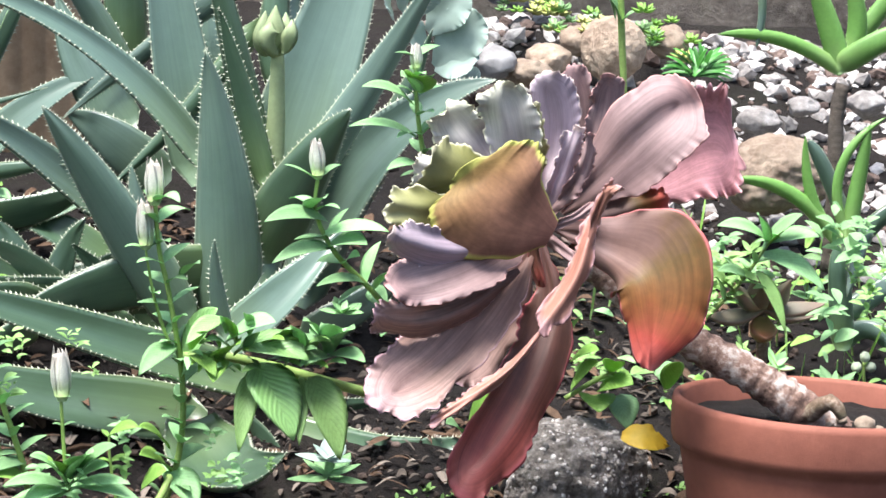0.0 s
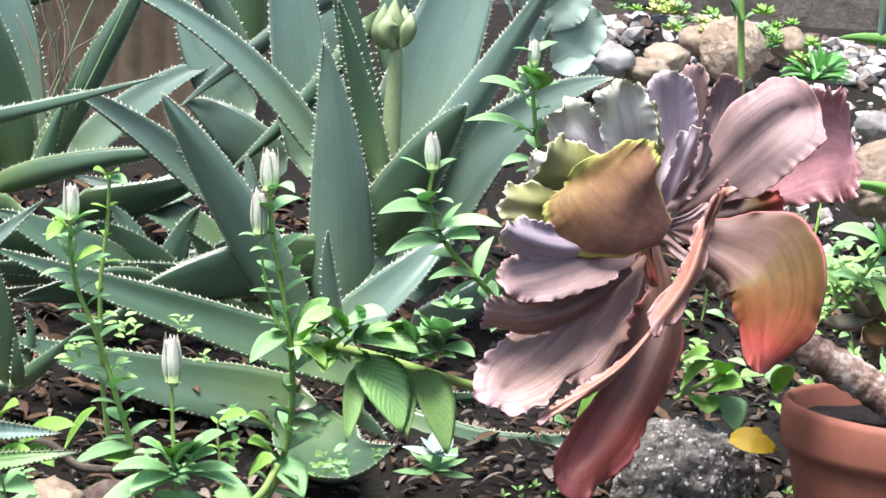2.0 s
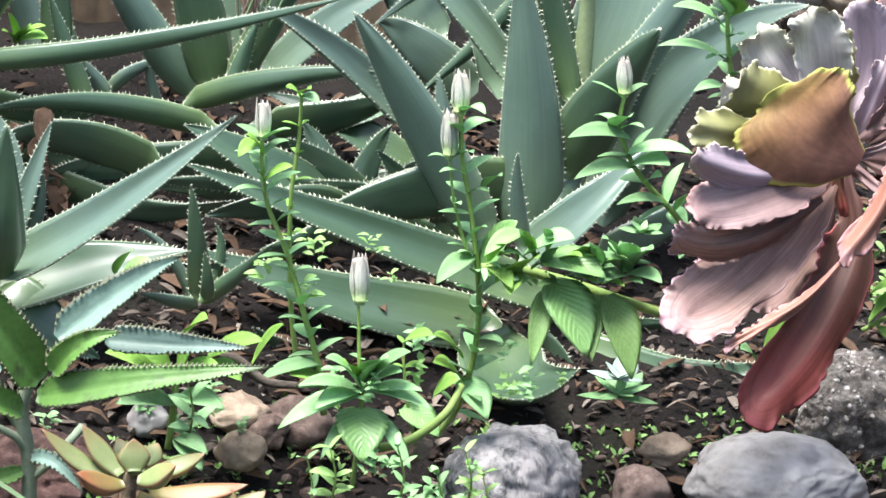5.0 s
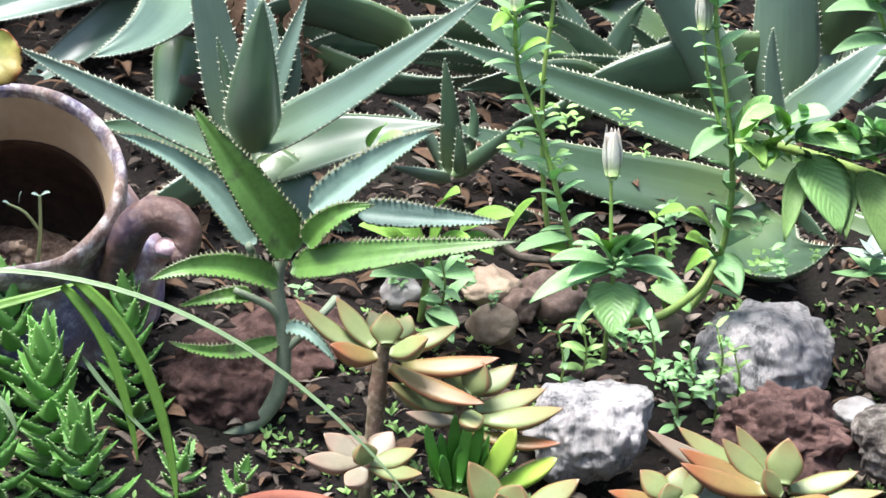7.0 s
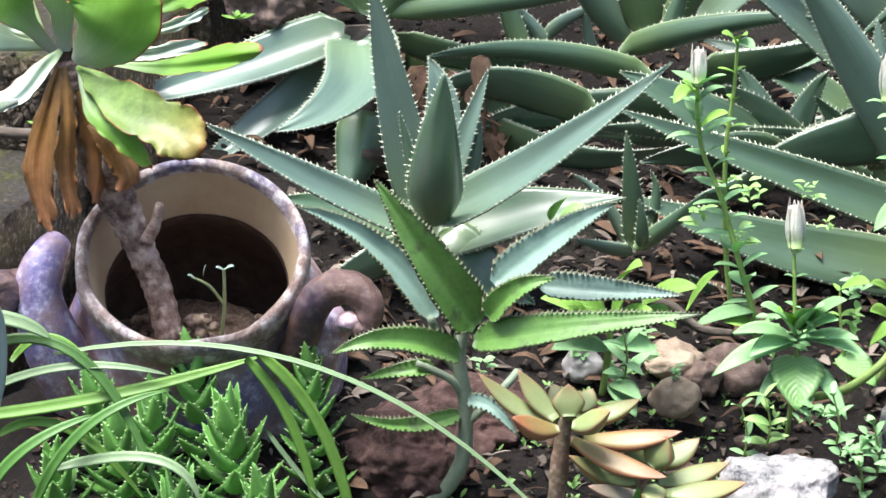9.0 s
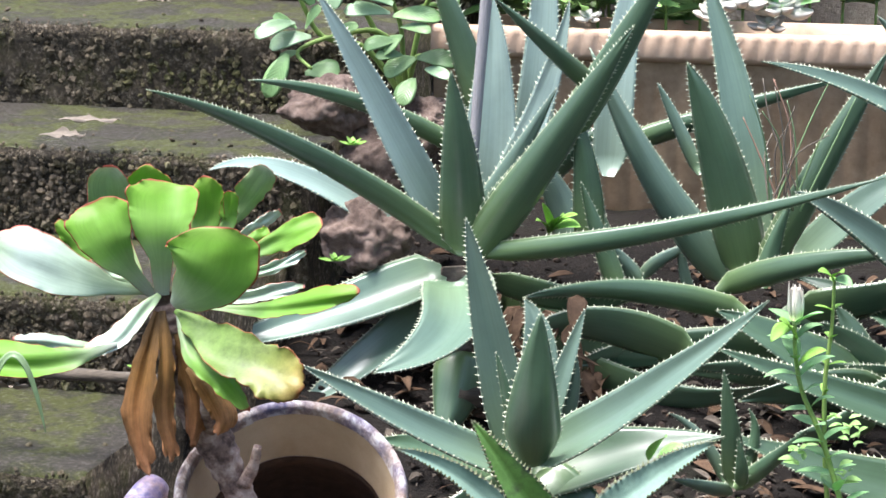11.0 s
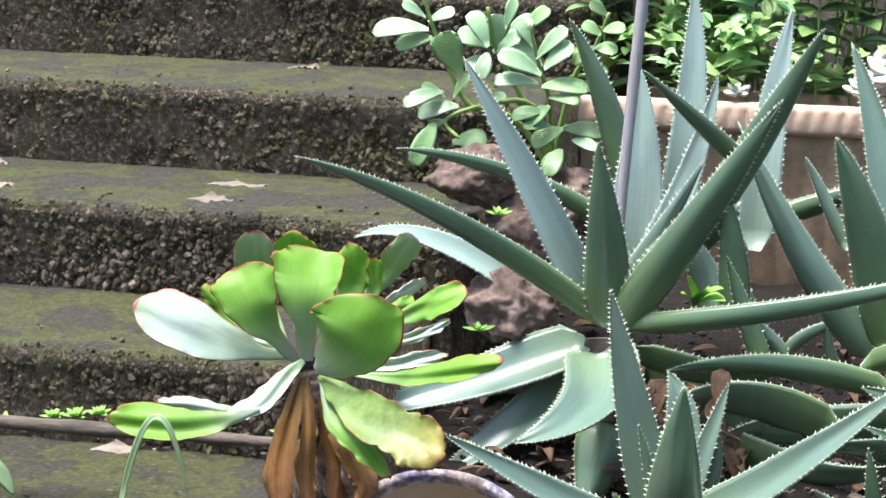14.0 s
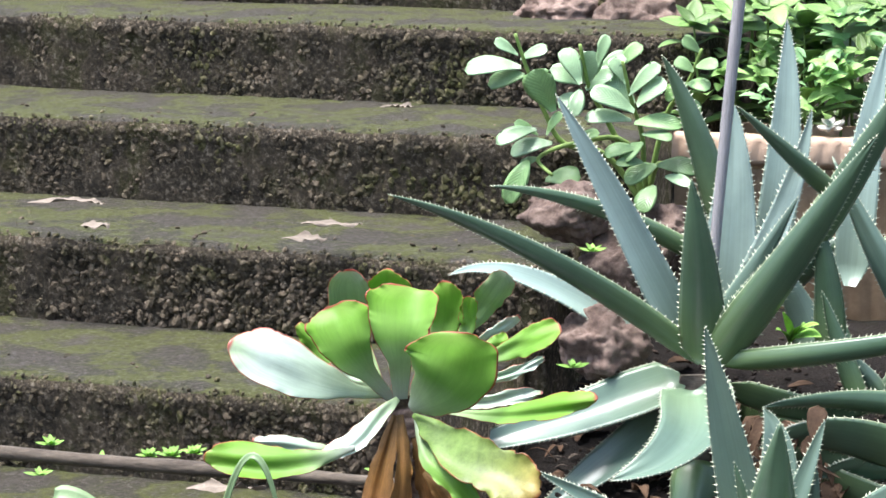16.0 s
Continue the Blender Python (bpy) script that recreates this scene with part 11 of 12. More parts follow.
tree = thing("branched_aloe", (1.597, 3.900, 0.440), "leggy aloe with bright green toothed arms on a dry stem", "aloe")
tube_part("stem", tree, ((1.574, 3.900, 0.440), (1.574, 3.900, 0.557), (1.570, 3.900, 0.673), (1.577, 3.900, 0.735)), (0.0130, 0.0130, 0.0114, 0.0114), M_WOOD, "dry brown stem", 9, 0.15)
aloe_leaf(tree, (1.574, 3.900, 0.752), (1.478, 3.900, 0.800), (1.368, 3.900, 0.810), 0.021, mat=M_ARM, thick=0.5, spacing=0.016, size=0.003, tooth=M_SPINE, prof=strap)
aloe_leaf(tree, (1.574, 3.900, 0.752), (1.550, 3.900, 0.822), (1.507, 3.900, 0.917), 0.036, mat=M_ARM, thick=0.5, spacing=0.016, size=0.003, tooth=M_SPINE, prof=strap)
aloe_leaf(tree, (1.574, 3.900, 0.757), (1.614, 3.870, 0.796), (1.686, 3.850, 0.839), 0.037, mat=M_ARM, thick=0.5, spacing=0.016, size=0.003, tooth=M_SPINE, prof=strap)
aloe_leaf(tree, (1.594, 3.930, 0.766), (1.608, 3.930, 0.828), (1.583, 3.930, 0.915), 0.033, mat=M_ARM, thick=0.5, spacing=0.016, size=0.003, tooth=M_SPINE, prof=strap)
aloe_leaf(tree, (1.436, 3.900, 0.882), (1.438, 3.900, 0.830), (1.431, 3.900, 0.791), 0.013, mat=M_ALOE, thick=0.5, spacing=0.016, size=0.003, tooth=M_SPINE, prof=strap)
aloe_leaf(tree, (1.601, 3.950, 0.772), (1.661, 3.950, 0.853), (1.704, 3.950, 0.915), 0.033, mat=M_ARM, thick=0.5, spacing=0.016, size=0.003, tooth=M_SPINE, prof=strap)

tree = thing("branched_aloe", (1.565, 3.800, 0.337), "green aloe with arching toothed leaves behind the pot", "aloe")
aloe_leaf(tree, (1.544, 3.800, 0.506), (1.465, 3.800, 0.581), (1.365, 3.800, 0.604), 0.021, mat=M_ARM, thick=0.5, spacing=0.016, size=0.003, tooth=M_SPINE, prof=strap)
aloe_leaf(tree, (1.561, 3.800, 0.515), (1.544, 3.800, 0.620), (1.610, 3.800, 0.700), 0.017, mat=M_ARM, thick=0.5, spacing=0.016, size=0.003, tooth=M_SPINE, prof=strap)
aloe_leaf(tree, (1.562, 3.800, 0.506), (1.574, 3.800, 0.594), (1.585, 3.800, 0.689), 0.027, mat=M_ARM, thick=0.5, spacing=0.016, size=0.003, tooth=M_SPINE, prof=strap)
aloe_leaf(tree, (1.552, 3.800, 0.515), (1.503, 3.800, 0.568), (1.482, 3.800, 0.672), 0.019, mat=M_ARM, thick=0.5, spacing=0.016, size=0.003, tooth=M_SPINE, prof=strap)
aloe_leaf(tree, (1.565, 3.800, 0.462), (1.577, 3.770, 0.512), (1.534, 3.720, 0.440), 0.027, mat=M_ALOE, thick=0.5, spacing=0.016, size=0.003, tooth=M_SPINE, prof=strap)
aloe_leaf(tree, (1.549, 3.750, 0.350), (1.538, 3.750, 0.438), (1.532, 3.770, 0.512), 0.039, mat=M_ALOE_G, thick=0.5, spacing=0.016, size=0.003, tooth=M_SPINE, prof=strap)
aloe_leaf(tree, (1.571, 3.800, 0.391), (1.624, 3.800, 0.426), (1.695, 3.800, 0.470), 0.040, mat=M_ALOE, thick=0.5, spacing=0.016, size=0.003, tooth=M_SPINE, prof=strap)
aloe_leaf(tree, (1.565, 3.800, 0.337), (1.597, 3.770, 0.371), (1.644, 3.720, 0.338), 0.028, mat=M_ALOE, thick=0.5, spacing=0.016, size=0.003, tooth=M_SPINE, prof=strap)
aloe_leaf(tree, (1.556, 3.800, 0.471), (1.606, 3.800, 0.532), (1.650, 3.800, 0.567), 0.032, mat=M_ALOE_G, thick=0.5, spacing=0.016, size=0.003, tooth=M_SPINE, prof=strap)
aloe_leaf(tree, (1.581, 3.850, 0.522), (1.537, 3.850, 0.611), (1.506, 3.850, 0.655), 0.024, mat=M_ALOE, thick=0.5, spacing=0.016, size=0.003, tooth=M_SPINE, prof=strap)

h = thing("flowering_herb", (1.319, 3.600, 0.374), "bright green leafy herb behind the terracotta pot", "herb", "herbs in the bed")
herb(h, ((1.264, 3.600, 0.433), (1.320, 3.600, 0.491), (1.359, 3.600, 0.549)), 0.0052, 0.0525, M_HERB, 4, 0.3, 301, slim=0.3)
leaf_at(h, (1.359, 3.600, 0.549), (1.420, 3.560, 0.565), 0.0347, M_HERB)
leaf_at(h, (1.359, 3.600, 0.549), (1.266, 3.560, 0.582), 0.0328, M_HERB)
leaf_at(h, (1.354, 3.600, 0.549), (1.324, 3.560, 0.598), 0.0328, M_HERB)
leaf_at(h, (1.355, 3.600, 0.540), (1.376, 3.560, 0.581), 0.0328, M_LIME)
leaf_at(h, (1.351, 3.600, 0.532), (1.434, 3.560, 0.486), 0.0386, M_HERB)
leaf_at(h, (1.344, 3.600, 0.507), (1.378, 3.560, 0.425), 0.0231, M_HERBG)
leaf_at(h, (1.351, 3.600, 0.540), (1.392, 3.560, 0.598), 0.0289, M_HERB)
leaf_at(h, (1.337, 3.600, 0.491), (1.270, 3.560, 0.517), 0.0289, M_HERB)
leaf_at(h, (1.312, 3.600, 0.474), (1.245, 3.560, 0.517), 0.0347, M_HERBG)

sed = thing("ghost_sedum", (1.381, 3.650, 0.360), "pale sedum rosette with an orange lower leaf", "succulent", "sedums in front")
fat_leaf(sed, (1.376, 3.650, 0.441), (1.272, 3.600, 0.442), 0.0293, M_SEDUMP, prof=acute)
fat_leaf(sed, (1.376, 3.650, 0.441), (1.452, 3.600, 0.458), 0.0311, M_SEDUMP, prof=acute)
fat_leaf(sed, (1.375, 3.650, 0.445), (1.311, 3.600, 0.491), 0.0345, M_SEDUMP, prof=acute)
fat_leaf(sed, (1.380, 3.650, 0.445), (1.397, 3.600, 0.494), 0.0380, M_SEDUMP, prof=acute)
fat_leaf(sed, (1.376, 3.650, 0.428), (1.364, 3.600, 0.407), 0.0431, M_SEDUMR, prof=acute)
fat_leaf(sed, (1.375, 3.650, 0.445), (1.353, 3.600, 0.507), 0.0431, M_SEDUMP, prof=acute)
fat_leaf(sed, (1.380, 3.650, 0.441), (1.436, 3.600, 0.439), 0.0259, M_SEDUMP, prof=acute)
tube_part("stem", sed, ((1.383, 3.660, 0.323), (1.382, 3.660, 0.375), (1.376, 3.650, 0.433)), (0.0092, 0.0092, 0.0076), M_TRUNK, "", 8, 0.08)

h = thing("flowering_herb", (1.103, 3.500, 0.338), "lime green round-leaved herb under the frilly leaves", "herb", "herbs in the bed")
leaf_at(h, (1.045, 3.500, 0.363), (1.071, 3.460, 0.413), 0.0375, M_LIME)
leaf_at(h, (1.086, 3.500, 0.363), (1.122, 3.460, 0.380), 0.0525, M_LIME)
leaf_at(h, (1.078, 3.500, 0.355), (1.075, 3.460, 0.341), 0.0525, M_LIME)
leaf_at(h, (1.111, 3.500, 0.354), (1.117, 3.460, 0.316), 0.0469, M_HERB)
leaf_at(h, (1.185, 3.500, 0.361), (1.185, 3.460, 0.411), 0.0337, M_LIME)
leaf_at(h, (1.043, 3.500, 0.404), (1.070, 3.460, 0.429), 0.0319, M_LIME)
leaf_at(h, (1.033, 3.500, 0.436), (1.043, 3.460, 0.477), 0.0281, M_HERB)
leaf_at(h, (1.101, 3.500, 0.387), (1.095, 3.460, 0.413), 0.0319, M_LIME)
leaf_at(h, (0.902, 3.500, 0.310), (0.921, 3.460, 0.376), 0.0337, M_LIME)
leaf_at(h, (0.894, 3.500, 0.302), (0.859, 3.460, 0.330), 0.0319, M_HERB)
leaf_at(h, (1.194, 3.500, 0.336), (1.212, 3.460, 0.370), 0.0281, M_LIME)
tube_part("stem", h, ((1.037, 3.500, 0.351), (1.085, 3.500, 0.379), (1.117, 3.500, 0.390)), (0.0036, 0.0036, 0.0029), M_STEM, "", 6, 0.0)

h = thing("flowering_herb", (1.481, 3.600, 0.303), "pale green rosette herb with white flower buds", "herb", "herbs in the bed")
rosette(h, (1.454, 3.550, 0.342), 0.0525, M_HERB, 10, 310, 0.4)
tube_part("stem", h, ((1.535, 3.600, 0.285), (1.523, 3.600, 0.328), (1.518, 3.600, 0.370)), (0.0023, 0.0023, 0.0023), M_STEM, "", 6, 0.0)
part("flower_bud", rock_bm((1.511, 3.580, 0.382), (0.008, 0.008, 0.008), 1530, 0.1, 3), M_PALEROS, h, "white flower bud")
part("flower_bud", rock_bm((1.499, 3.580, 0.367), (0.008, 0.008, 0.008), 1515, 0.1, 3), M_PALEROS, h, "white flower bud")
part("flower_bud", rock_bm((1.521, 3.580, 0.367), (0.008, 0.008, 0.008), 1540, 0.1, 3), M_PALEROS, h, "white flower bud")

cu = thing("ground_cover", (1.426, 3.900, 0.333), "tangle of small green ground cover leaves", "ground cover")

for k in range(170):
    x, y = rng.uniform(1.15, 1.75), rng.uniform(3.65, 4.15)
    z = ground_z(x, y) + uneven(x, y)
    p = Vector((x, y, z + rng.uniform(0.005, 0.07)))
    d = Vector((rng.uniform(-1, 1), rng.uniform(-1, 0.4), rng.uniform(-0.2, 0.6))).normalized() * rng.uniform(0.015, 0.04)
    leaf_at(cu, p, p + d, d.length * 0.45, rng.choice((M_HERBG, M_LIME, M_SHRUB, M_HERB)), rings=5, n=5)


bu = thing("mixed_herbs", (1.415, 3.800, 0.393), "mixed bright green herbs behind the terracotta pot", "herb", "herbs in the bed")

rb = random.Random(31)
for k in range(34):
    x, y = rb.uniform(1.28, 1.85), rb.uniform(3.6, 4.15)
    z = ground_z(x, y) + rb.uniform(0.02, 0.1)
    rosette(bu, (x, y, z), rb.uniform(0.02, 0.045), rb.choice((M_HERB, M_LIME, M_HERBG)), 6, 700 + k, 0.42, up=0.4, tilt=(rb.uniform(-0.4, 0.4), -0.5, 1))
    tube_part("stem", bu, ((x + 0.01, y, z - 0.1), (x, y, z - 0.04), (x, y, z)), (0.002, 0.0018, 0.0015), M_STEM, n=5)
for k in range(40):
    x, y = rb.uniform(1.2, 1.8), rb.uniform(3.7, 4.2)
    p = Vector((x, y, ground_z(x, y)))
    t = p + Vector((rb.uniform(-0.06, 0.06), rb.uniform(-0.05, 0.02), rb.uniform(0.05, 0.11)))
    leaf_at(bu, p, t, 0.004, rb.choice((M_LIME, M_HERBG)), prof=strap, bend=0.15)


bm = bmesh.new()
bmesh.ops.create_grid(bm, x_segments=160, y_segments=40, size=0.5)
for v in bm.verts:
    x, z = v.co.x * 8, v.co.y * 1.6
    v.co = Vector((2.6 + x * 0.97, 5.75 - x * 0.22 + 0.03 * noise.noise((x * 2, z * 2, 1)) + 0.012 * noise.noise((x * 12, z * 12, 4)), 1.25 + z))
g = bmesh.ops.extrude_face_region(bm, geom=bm.faces[:])
bmesh.ops.translate(bm, verts=[v for v in g["geom"] if hasattr(v, "co")], vec=(0.05, 0.3, 0))
solid("wall_garden", bm, M_WALL, (2.6, 5.75, 0.45), "weathered stained garden wall behind the far bed", "wall", kind="structure")

straw = thing("dry_grass_tuft", (0.212, 3.970, 0.661), "wiry pinkish dry grass stems between aloe and planter", "grass")
rs = random.Random(44)
for k in range(15):
    b = Vector((0.212, 3.970, 0.659)) + Vector((rs.uniform(-0.03, 0.03), rs.uniform(-0.02, 0.02), 0))
    t = b + Vector((rs.uniform(-0.07, 0.08), rs.uniform(-0.04, 0.02), rs.uniform(0.09, 0.2)))
    m = (b + t) / 2 + Vector((rs.uniform(-0.02, 0.02), 0, 0.02))
    tube_part("stem", straw, (b, m, t), (0.0016, 0.0013, 0.0008), rs.choice((M_DRYPALE, M_STRAW, M_GRASSP)), "", 5, 0.0)

h = thing("sprout", (-0.122, 3.860, 0.618), "small bright green sprout between two aloes", "herb", "herbs in the bed")
leaf_at(h, (-0.134, 3.860, 0.634), (-0.089, 3.820, 0.649), 0.028, M_LIME)
leaf_at(h, (-0.134, 3.860, 0.634), (-0.144, 3.820, 0.683), 0.022, M_LIME)
leaf_at(h, (-0.134, 3.860, 0.634), (-0.113, 3.820, 0.666), 0.026, M_LIME)
leaf_at(h, (-0.134, 3.860, 0.634), (-0.153, 3.820, 0.657), 0.018, M_LIME)
leaf_at(h, (-0.134, 3.860, 0.634), (-0.093, 3.820, 0.667), 0.020, M_LIME)
tube_part("stem", h, ((-0.132, 3.880, 0.593), (-0.134, 3.860, 0.634)), (0.003, 0.002), M_STEM, "", 6, 0.0)

near = thing("broad_grass_blade", (-0.646, 2.740, 0.218), "broad smooth blue-green blade rising in front of the jug", "grass")
petal(near, ((-0.646, 2.740, 0.218), (-0.621, 2.730, 0.313), (-0.598, 2.720, 0.418), (-0.594, 2.710, 0.527)), (0.0177, 0.0295, 0.0365, 0.0401, 0.0365, 0.0236), (0.0177, 0.0295, 0.0389, 0.0412, 0.0377, 0.0259), M_ALOE_P, (0.0, -0.97, 0.24), edge=(0.012, 0.012), half=24, tip=0.3, lump=0.004, name="blade")

stick = thing("fallen_stick", (-0.888, 3.400, 0.526), "weathered grey stick lying on the lowest step", "stick")

tube_part("stick_body", stick, ((-1.168, 3.360, 0.532), (-0.983, 3.330, 0.531), (-0.788, 3.300, 0.534), (-0.590, 3.260, 0.538)), (0.0091, 0.0097, 0.0089, 0.0068), M_WOOD, "", 9, 0.12)
dry = thing("dry_leaf", (-1.257, 4.020, 0.775), "curled grey-brown dry leaf on a step", "leaf", "dry leaves on the steps")
frill_leaf(dry, (-1.321, 4.020, 0.778), (-1.257, 4.020, 0.783), (-1.194, 4.020, 0.780), 0.02, M_DRYPALE, prof=ellip, wave=0.12, waves=3, face=(0.1, -0.15, 1.0), channel=0.2, lump=0.2, scallop=0.06, half=16)
dry = thing("dry_leaf", (-0.823, 3.950, 0.766), "curled grey-brown dry leaf on a step", "leaf", "dry leaves on the steps")
frill_leaf(dry, (-0.871, 3.950, 0.769), (-0.823, 3.950, 0.772), (-0.776, 3.950, 0.770), 0.02, M_DRYPALE, prof=ellip, wave=0.12, waves=3, face=(0.1, -0.15, 1.0), channel=0.2, lump=0.2, scallop=0.06, half=16)
dry = thing("dry_leaf", (-1.176, 3.900, 0.756), "curled grey-brown dry leaf on a step", "leaf", "dry leaves on the steps")
frill_leaf(dry, (-1.198, 3.900, 0.761), (-1.176, 3.900, 0.762), (-1.154, 3.900, 0.760), 0.02, M_DRYPALE, prof=ellip, wave=0.12, waves=3, face=(0.1, -0.15, 1.0), channel=0.2, lump=0.2, scallop=0.06, half=16)
dry = thing("dry_leaf", (-0.855, 3.900, 0.748), "curled grey-brown dry leaf on a step", "leaf", "dry leaves on the steps")
frill_leaf(dry, (-0.889, 3.900, 0.752), (-0.855, 3.900, 0.754), (-0.821, 3.900, 0.752), 0.02, M_DRYPALE, prof=ellip, wave=0.12, waves=3, face=(0.1, -0.15, 1.0), channel=0.2, lump=0.2, scallop=0.06, half=16)
dry = thing("dry_leaf", (-0.790, 4.300, 0.911), "curled grey-brown dry leaf on a step", "leaf", "dry leaves on the steps")
frill_leaf(dry, (-0.818, 4.300, 0.916), (-0.790, 4.300, 0.918), (-0.763, 4.300, 0.915), 0.02, M_DRYPALE, prof=ellip, wave=0.12, waves=3, face=(0.1, -0.15, 1.0), channel=0.2, lump=0.2, scallop=0.06, half=16)
dry = thing("dry_leaf", (-0.800, 3.200, 0.531), "curled grey-brown dry leaf on a step", "leaf", "dry leaves on the steps")
frill_leaf(dry, (-0.850, 3.200, 0.532), (-0.800, 3.200, 0.536), (-0.749, 3.200, 0.535), 0.02, M_DRYPALE, prof=ellip, wave=0.12, waves=3, face=(0.1, -0.15, 1.0), channel=0.2, lump=0.2, scallop=0.06, half=16)

ms = thing("step_weed", (-1.082, 3.380, 0.543), "tiny bright green weed in a crack of the steps", "weed", "weeds on the steps")
rosette(ms, (-1.082, 3.380, 0.539), 0.0211, M_LIME, 9, 400, 0.5)

ms = thing("step_weed", (-1.072, 3.300, 0.519), "tiny bright green weed in a crack of the steps", "weed", "weeds on the steps")
rosette(ms, (-1.072, 3.300, 0.516), 0.0206, M_LIME, 7, 401, 0.5)

ms = thing("step_weed", (-0.912, 3.360, 0.541), "tiny bright green weed in a crack of the steps", "weed", "weeds on the steps")
rosette(ms, (-0.912, 3.360, 0.537), 0.0210, M_LIME, 16, 402, 0.5)
rosette(ms, (-0.942, 3.360, 0.535), 0.0182, M_LIME, 16, 422, 0.5)
rosette(ms, (-0.881, 3.360, 0.542), 0.0182, M_LIME, 16, 432, 0.5)

ms = thing("step_weed", (-1.007, 3.360, 0.528), "tiny bright green weed in a crack of the steps", "weed", "weeds on the steps")
rosette(ms, (-1.007, 3.360, 0.525), 0.0210, M_LIME, 5, 403, 0.5)

ms = thing("step_weed", (-0.420, 3.850, 0.759), "tiny bright green weed in a crack of the steps", "weed", "weeds on the steps")
rosette(ms, (-0.420, 3.850, 0.755), 0.0241, M_LIME, 8, 404, 0.5)

ms = thing("step_weed", (-0.434, 3.750, 0.607), "tiny bright green weed in a crack of the steps", "weed", "weeds on the steps")
rosette(ms, (-0.433, 3.750, 0.603), 0.0234, M_LIME, 8, 405, 0.5)

ms = thing("step_weed", (-0.627, 3.300, 0.545), "tiny bright green weed in a crack of the steps", "weed", "weeds on the steps")
rosette(ms, (-0.627, 3.300, 0.542), 0.0206, M_LIME, 6, 406, 0.5)
stump = thing("aloe_stump", (-0.255, 3.800, 0.409), "dry shredded aloe stump with brown dead leaves", "stump")
tube_part("trunk", stump, ((-0.243, 3.750, 0.388), (-0.255, 3.840, 0.492), (-0.261, 3.860, 0.580)), (0.0469, 0.0416, 0.0322), M_WOOD, "", 12, 0.15)
strap_leaf(stump, (-0.297, 3.839, 0.516), (-0.313, 3.819, 0.490), (-0.324, 3.809, 0.465), 0.023, M_DRYLEAF, prof=lance, wave=0.05, rings=10, n=7, name="dead_leaf")
strap_leaf(stump, (-0.232, 3.821, 0.549), (-0.247, 3.801, 0.524), (-0.199, 3.791, 0.479), 0.015, M_DRYLEAF, prof=lance, wave=0.05, rings=10, n=7, name="dead_leaf")
strap_leaf(stump, (-0.113, 3.888, 0.506), (-0.104, 3.868, 0.481), (-0.107, 3.858, 0.442), 0.023, M_DRYLEAF, prof=lance, wave=0.05, rings=10, n=7, name="dead_leaf")
strap_leaf(stump, (-0.112, 3.836, 0.500), (-0.090, 3.816, 0.476), (-0.085, 3.806, 0.429), 0.018, M_DRYLEAF, prof=lance, wave=0.05, rings=10, n=7, name="dead_leaf")
strap_leaf(stump, (-0.160, 3.858, 0.486), (-0.141, 3.838, 0.462), (-0.119, 3.828, 0.438), 0.020, M_DRYLEAF, prof=lance, wave=0.05, rings=10, n=7, name="dead_leaf")
strap_leaf(stump, (-0.065, 3.871, 0.489), (-0.071, 3.851, 0.464), (-0.066, 3.841, 0.427), 0.025, M_DRYLEAF, prof=lance, wave=0.05, rings=10, n=7, name="dead_leaf")
strap_leaf(stump, (-0.173, 3.884, 0.515), (-0.187, 3.864, 0.489), (-0.155, 3.854, 0.450), 0.035, M_DRYLEAF, prof=lance, wave=0.05, rings=10, n=7, name="dead_leaf")
strap_leaf(stump, (-0.291, 3.857, 0.503), (-0.291, 3.837, 0.478), (-0.324, 3.827, 0.457), 0.018, M_DRYLEAF, prof=lance, wave=0.05, rings=10, n=7, name="dead_leaf")
strap_leaf(stump, (-0.086, 3.797, 0.553), (-0.092, 3.777, 0.528), (-0.085, 3.767, 0.490), 0.031, M_DRYLEAF, prof=lance, wave=0.05, rings=10, n=7, name="dead_leaf")
strap_leaf(stump, (-0.224, 3.783, 0.502), (-0.229, 3.763, 0.478), (-0.246, 3.753, 0.449), 0.024, M_DRYLEAF, prof=lance, wave=0.05, rings=10, n=7, name="dead_leaf")
strap_leaf(stump, (-0.164, 3.806, 0.532), (-0.177, 3.786, 0.507), (-0.183, 3.776, 0.467), 0.023, M_DRYLEAF, prof=lance, wave=0.05, rings=10, n=7, name="dead_leaf")
strap_leaf(stump, (-0.142, 3.832, 0.522), (-0.130, 3.812, 0.498), (-0.136, 3.802, 0.470), 0.035, M_DRYLEAF, prof=lance, wave=0.05, rings=10, n=7, name="dead_leaf")
strap_leaf(stump, (-0.241, 3.854, 0.539), (-0.239, 3.834, 0.514), (-0.264, 3.824, 0.491), 0.026, M_DRYLEAF, prof=lance, wave=0.05, rings=10, n=7, name="dead_leaf")
strap_leaf(stump, (-0.222, 3.839, 0.545), (-0.214, 3.819, 0.520), (-0.257, 3.809, 0.485), 0.016, M_DRYLEAF, prof=lance, wave=0.05, rings=10, n=7, name="dead_leaf")
strap_leaf(stump, (-0.086, 3.811, 0.510), (-0.104, 3.791, 0.485), (-0.051, 3.781, 0.454), 0.017, M_DRYLEAF, prof=lance, wave=0.05, rings=10, n=7, name="dead_leaf")
strap_leaf(stump, (-0.270, 3.846, 0.493), (-0.280, 3.826, 0.467), (-0.261, 3.816, 0.440), 0.032, M_DRYLEAF, prof=lance, wave=0.05, rings=10, n=7, name="dead_leaf")
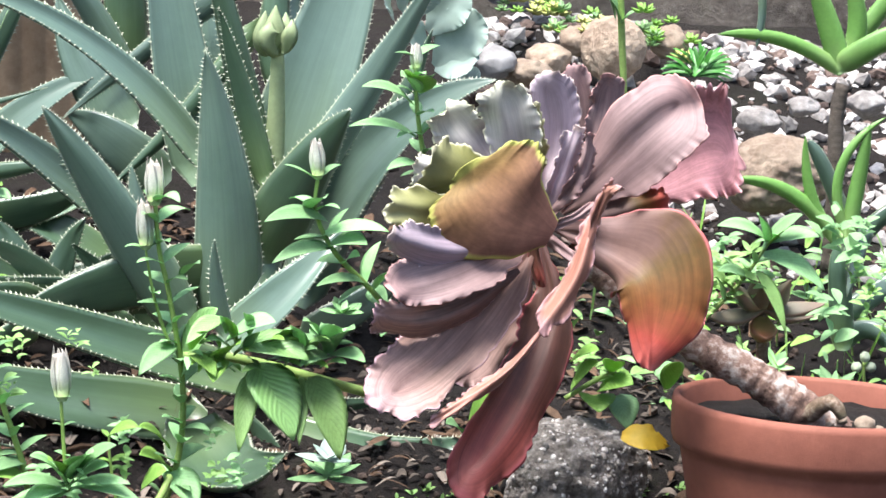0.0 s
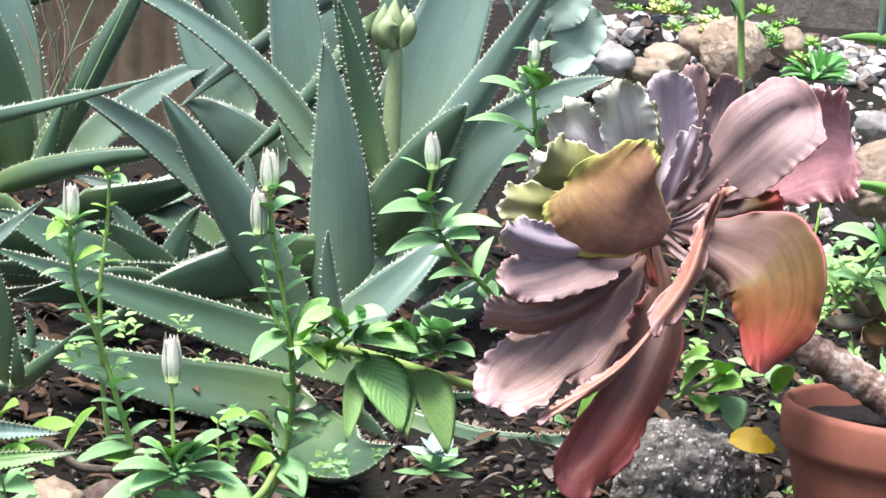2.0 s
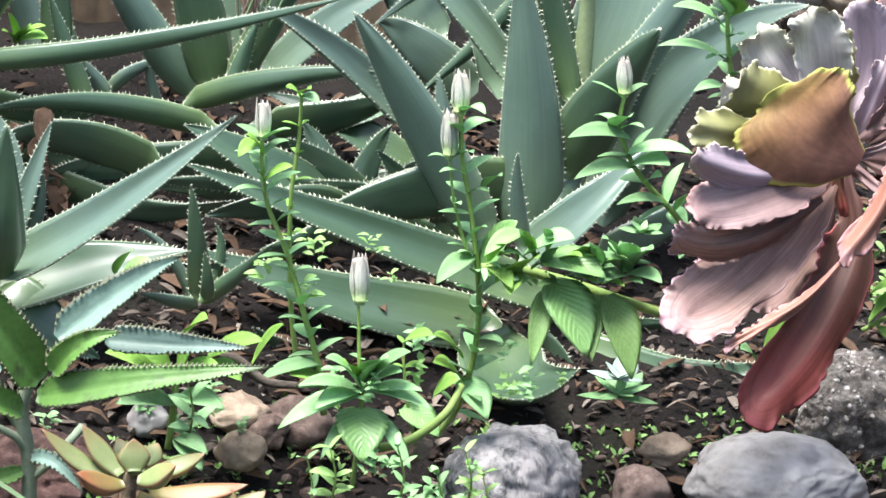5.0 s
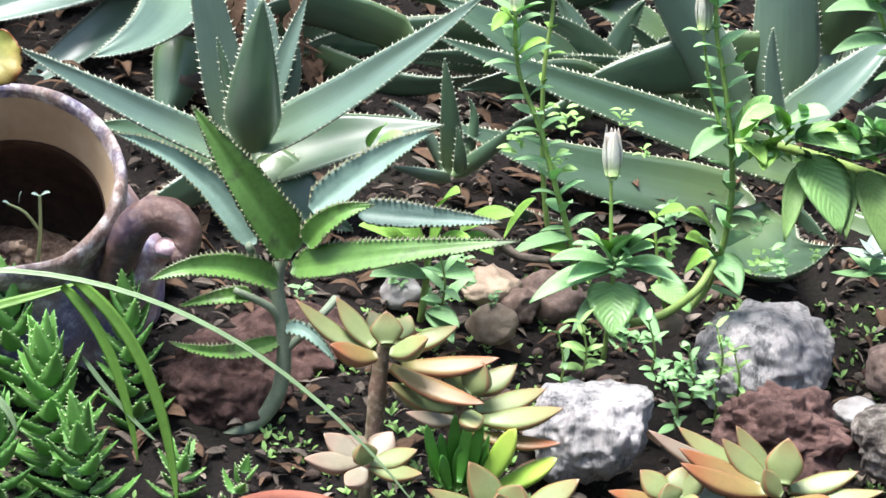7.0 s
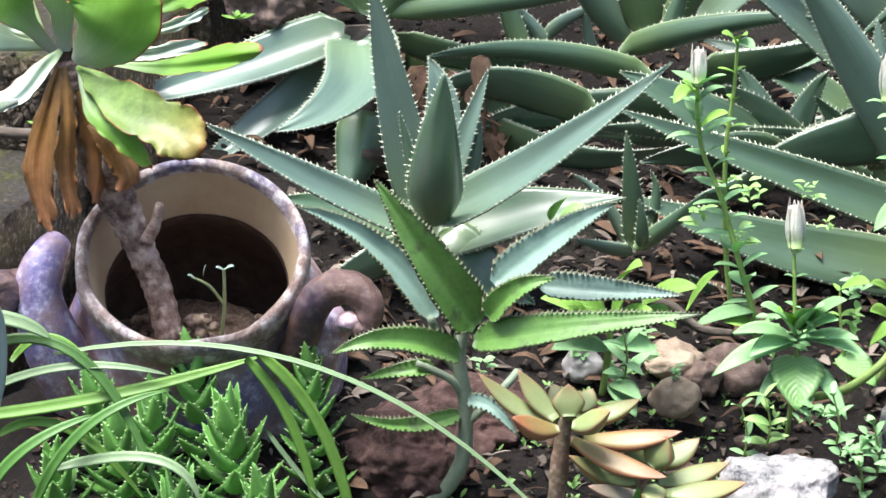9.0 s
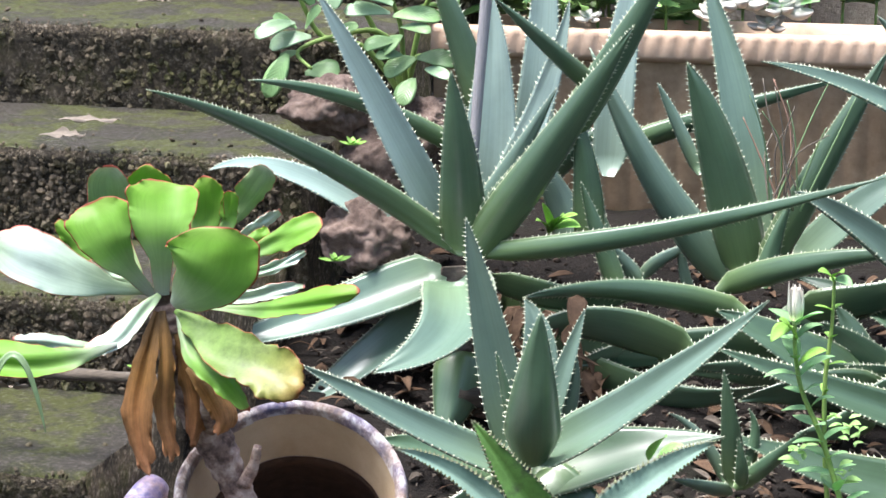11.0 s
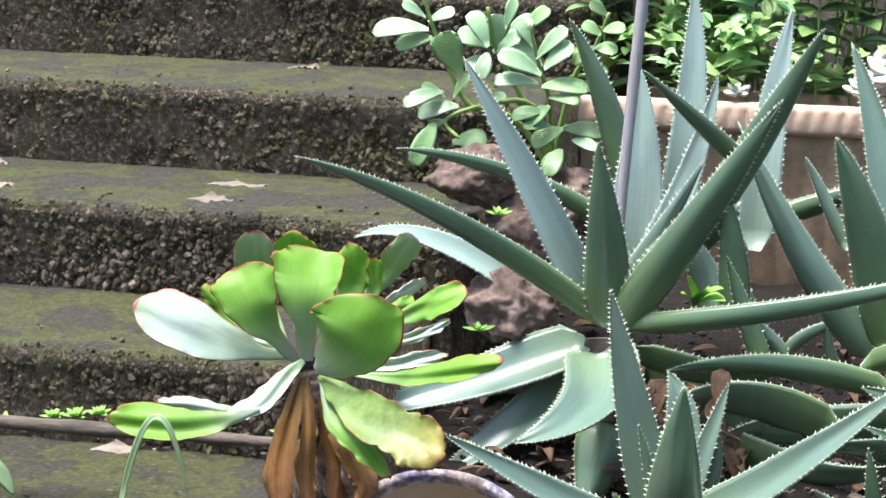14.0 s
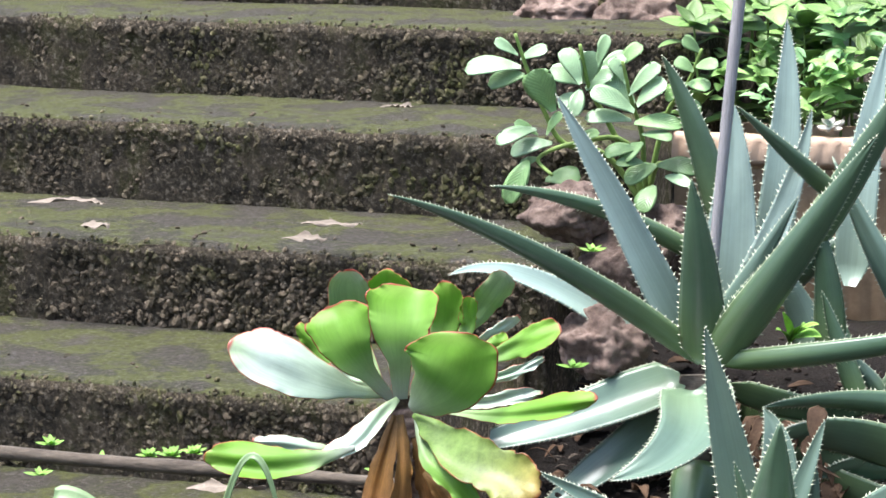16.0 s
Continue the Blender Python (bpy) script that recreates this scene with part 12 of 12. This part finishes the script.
strap_leaf(stump, (-0.164, 3.842, 0.355), (-0.143, 3.822, 0.331), (-0.182, 3.812, 0.296), 0.025, M_DRYLEAF, prof=lance, wave=0.05, rings=10, n=7, name="dead_leaf")
strap_leaf(stump, (-0.080, 3.880, 0.439), (-0.065, 3.860, 0.415), (-0.086, 3.850, 0.394), 0.031, M_DRYLEAF, prof=lance, wave=0.05, rings=10, n=7, name="dead_leaf")
strap_leaf(stump, (-0.114, 3.847, 0.360), (-0.090, 3.827, 0.336), (-0.128, 3.817, 0.307), 0.030, M_DRYLEAF, prof=lance, wave=0.05, rings=10, n=7, name="dead_leaf")
strap_leaf(stump, (-0.110, 3.887, 0.370), (-0.098, 3.867, 0.346), (-0.092, 3.857, 0.302), 0.029, M_DRYLEAF, prof=lance, wave=0.05, rings=10, n=7, name="dead_leaf")
strap_leaf(stump, (-0.214, 3.809, 0.375), (-0.203, 3.789, 0.351), (-0.209, 3.779, 0.321), 0.018, M_DRYLEAF, prof=lance, wave=0.05, rings=10, n=7, name="dead_leaf")
strap_leaf(stump, (-0.061, 3.876, 0.440), (-0.051, 3.856, 0.415), (-0.062, 3.846, 0.377), 0.021, M_DRYLEAF, prof=lance, wave=0.05, rings=10, n=7, name="dead_leaf")
strap_leaf(stump, (-0.067, 3.850, 0.436), (-0.067, 3.830, 0.411), (-0.051, 3.820, 0.379), 0.035, M_DRYLEAF, prof=lance, wave=0.05, rings=10, n=7, name="dead_leaf")
strap_leaf(stump, (-0.066, 3.783, 0.379), (-0.082, 3.763, 0.355), (-0.066, 3.753, 0.316), 0.022, M_DRYLEAF, prof=lance, wave=0.05, rings=10, n=7, name="dead_leaf")
strap_leaf(stump, (-0.147, 3.857, 0.445), (-0.137, 3.837, 0.420), (-0.154, 3.827, 0.397), 0.023, M_DRYLEAF, prof=lance, wave=0.05, rings=10, n=7, name="dead_leaf")
strap_leaf(stump, (-0.100, 3.886, 0.385), (-0.095, 3.866, 0.360), (-0.124, 3.856, 0.323), 0.016, M_DRYLEAF, prof=lance, wave=0.05, rings=10, n=7, name="dead_leaf")
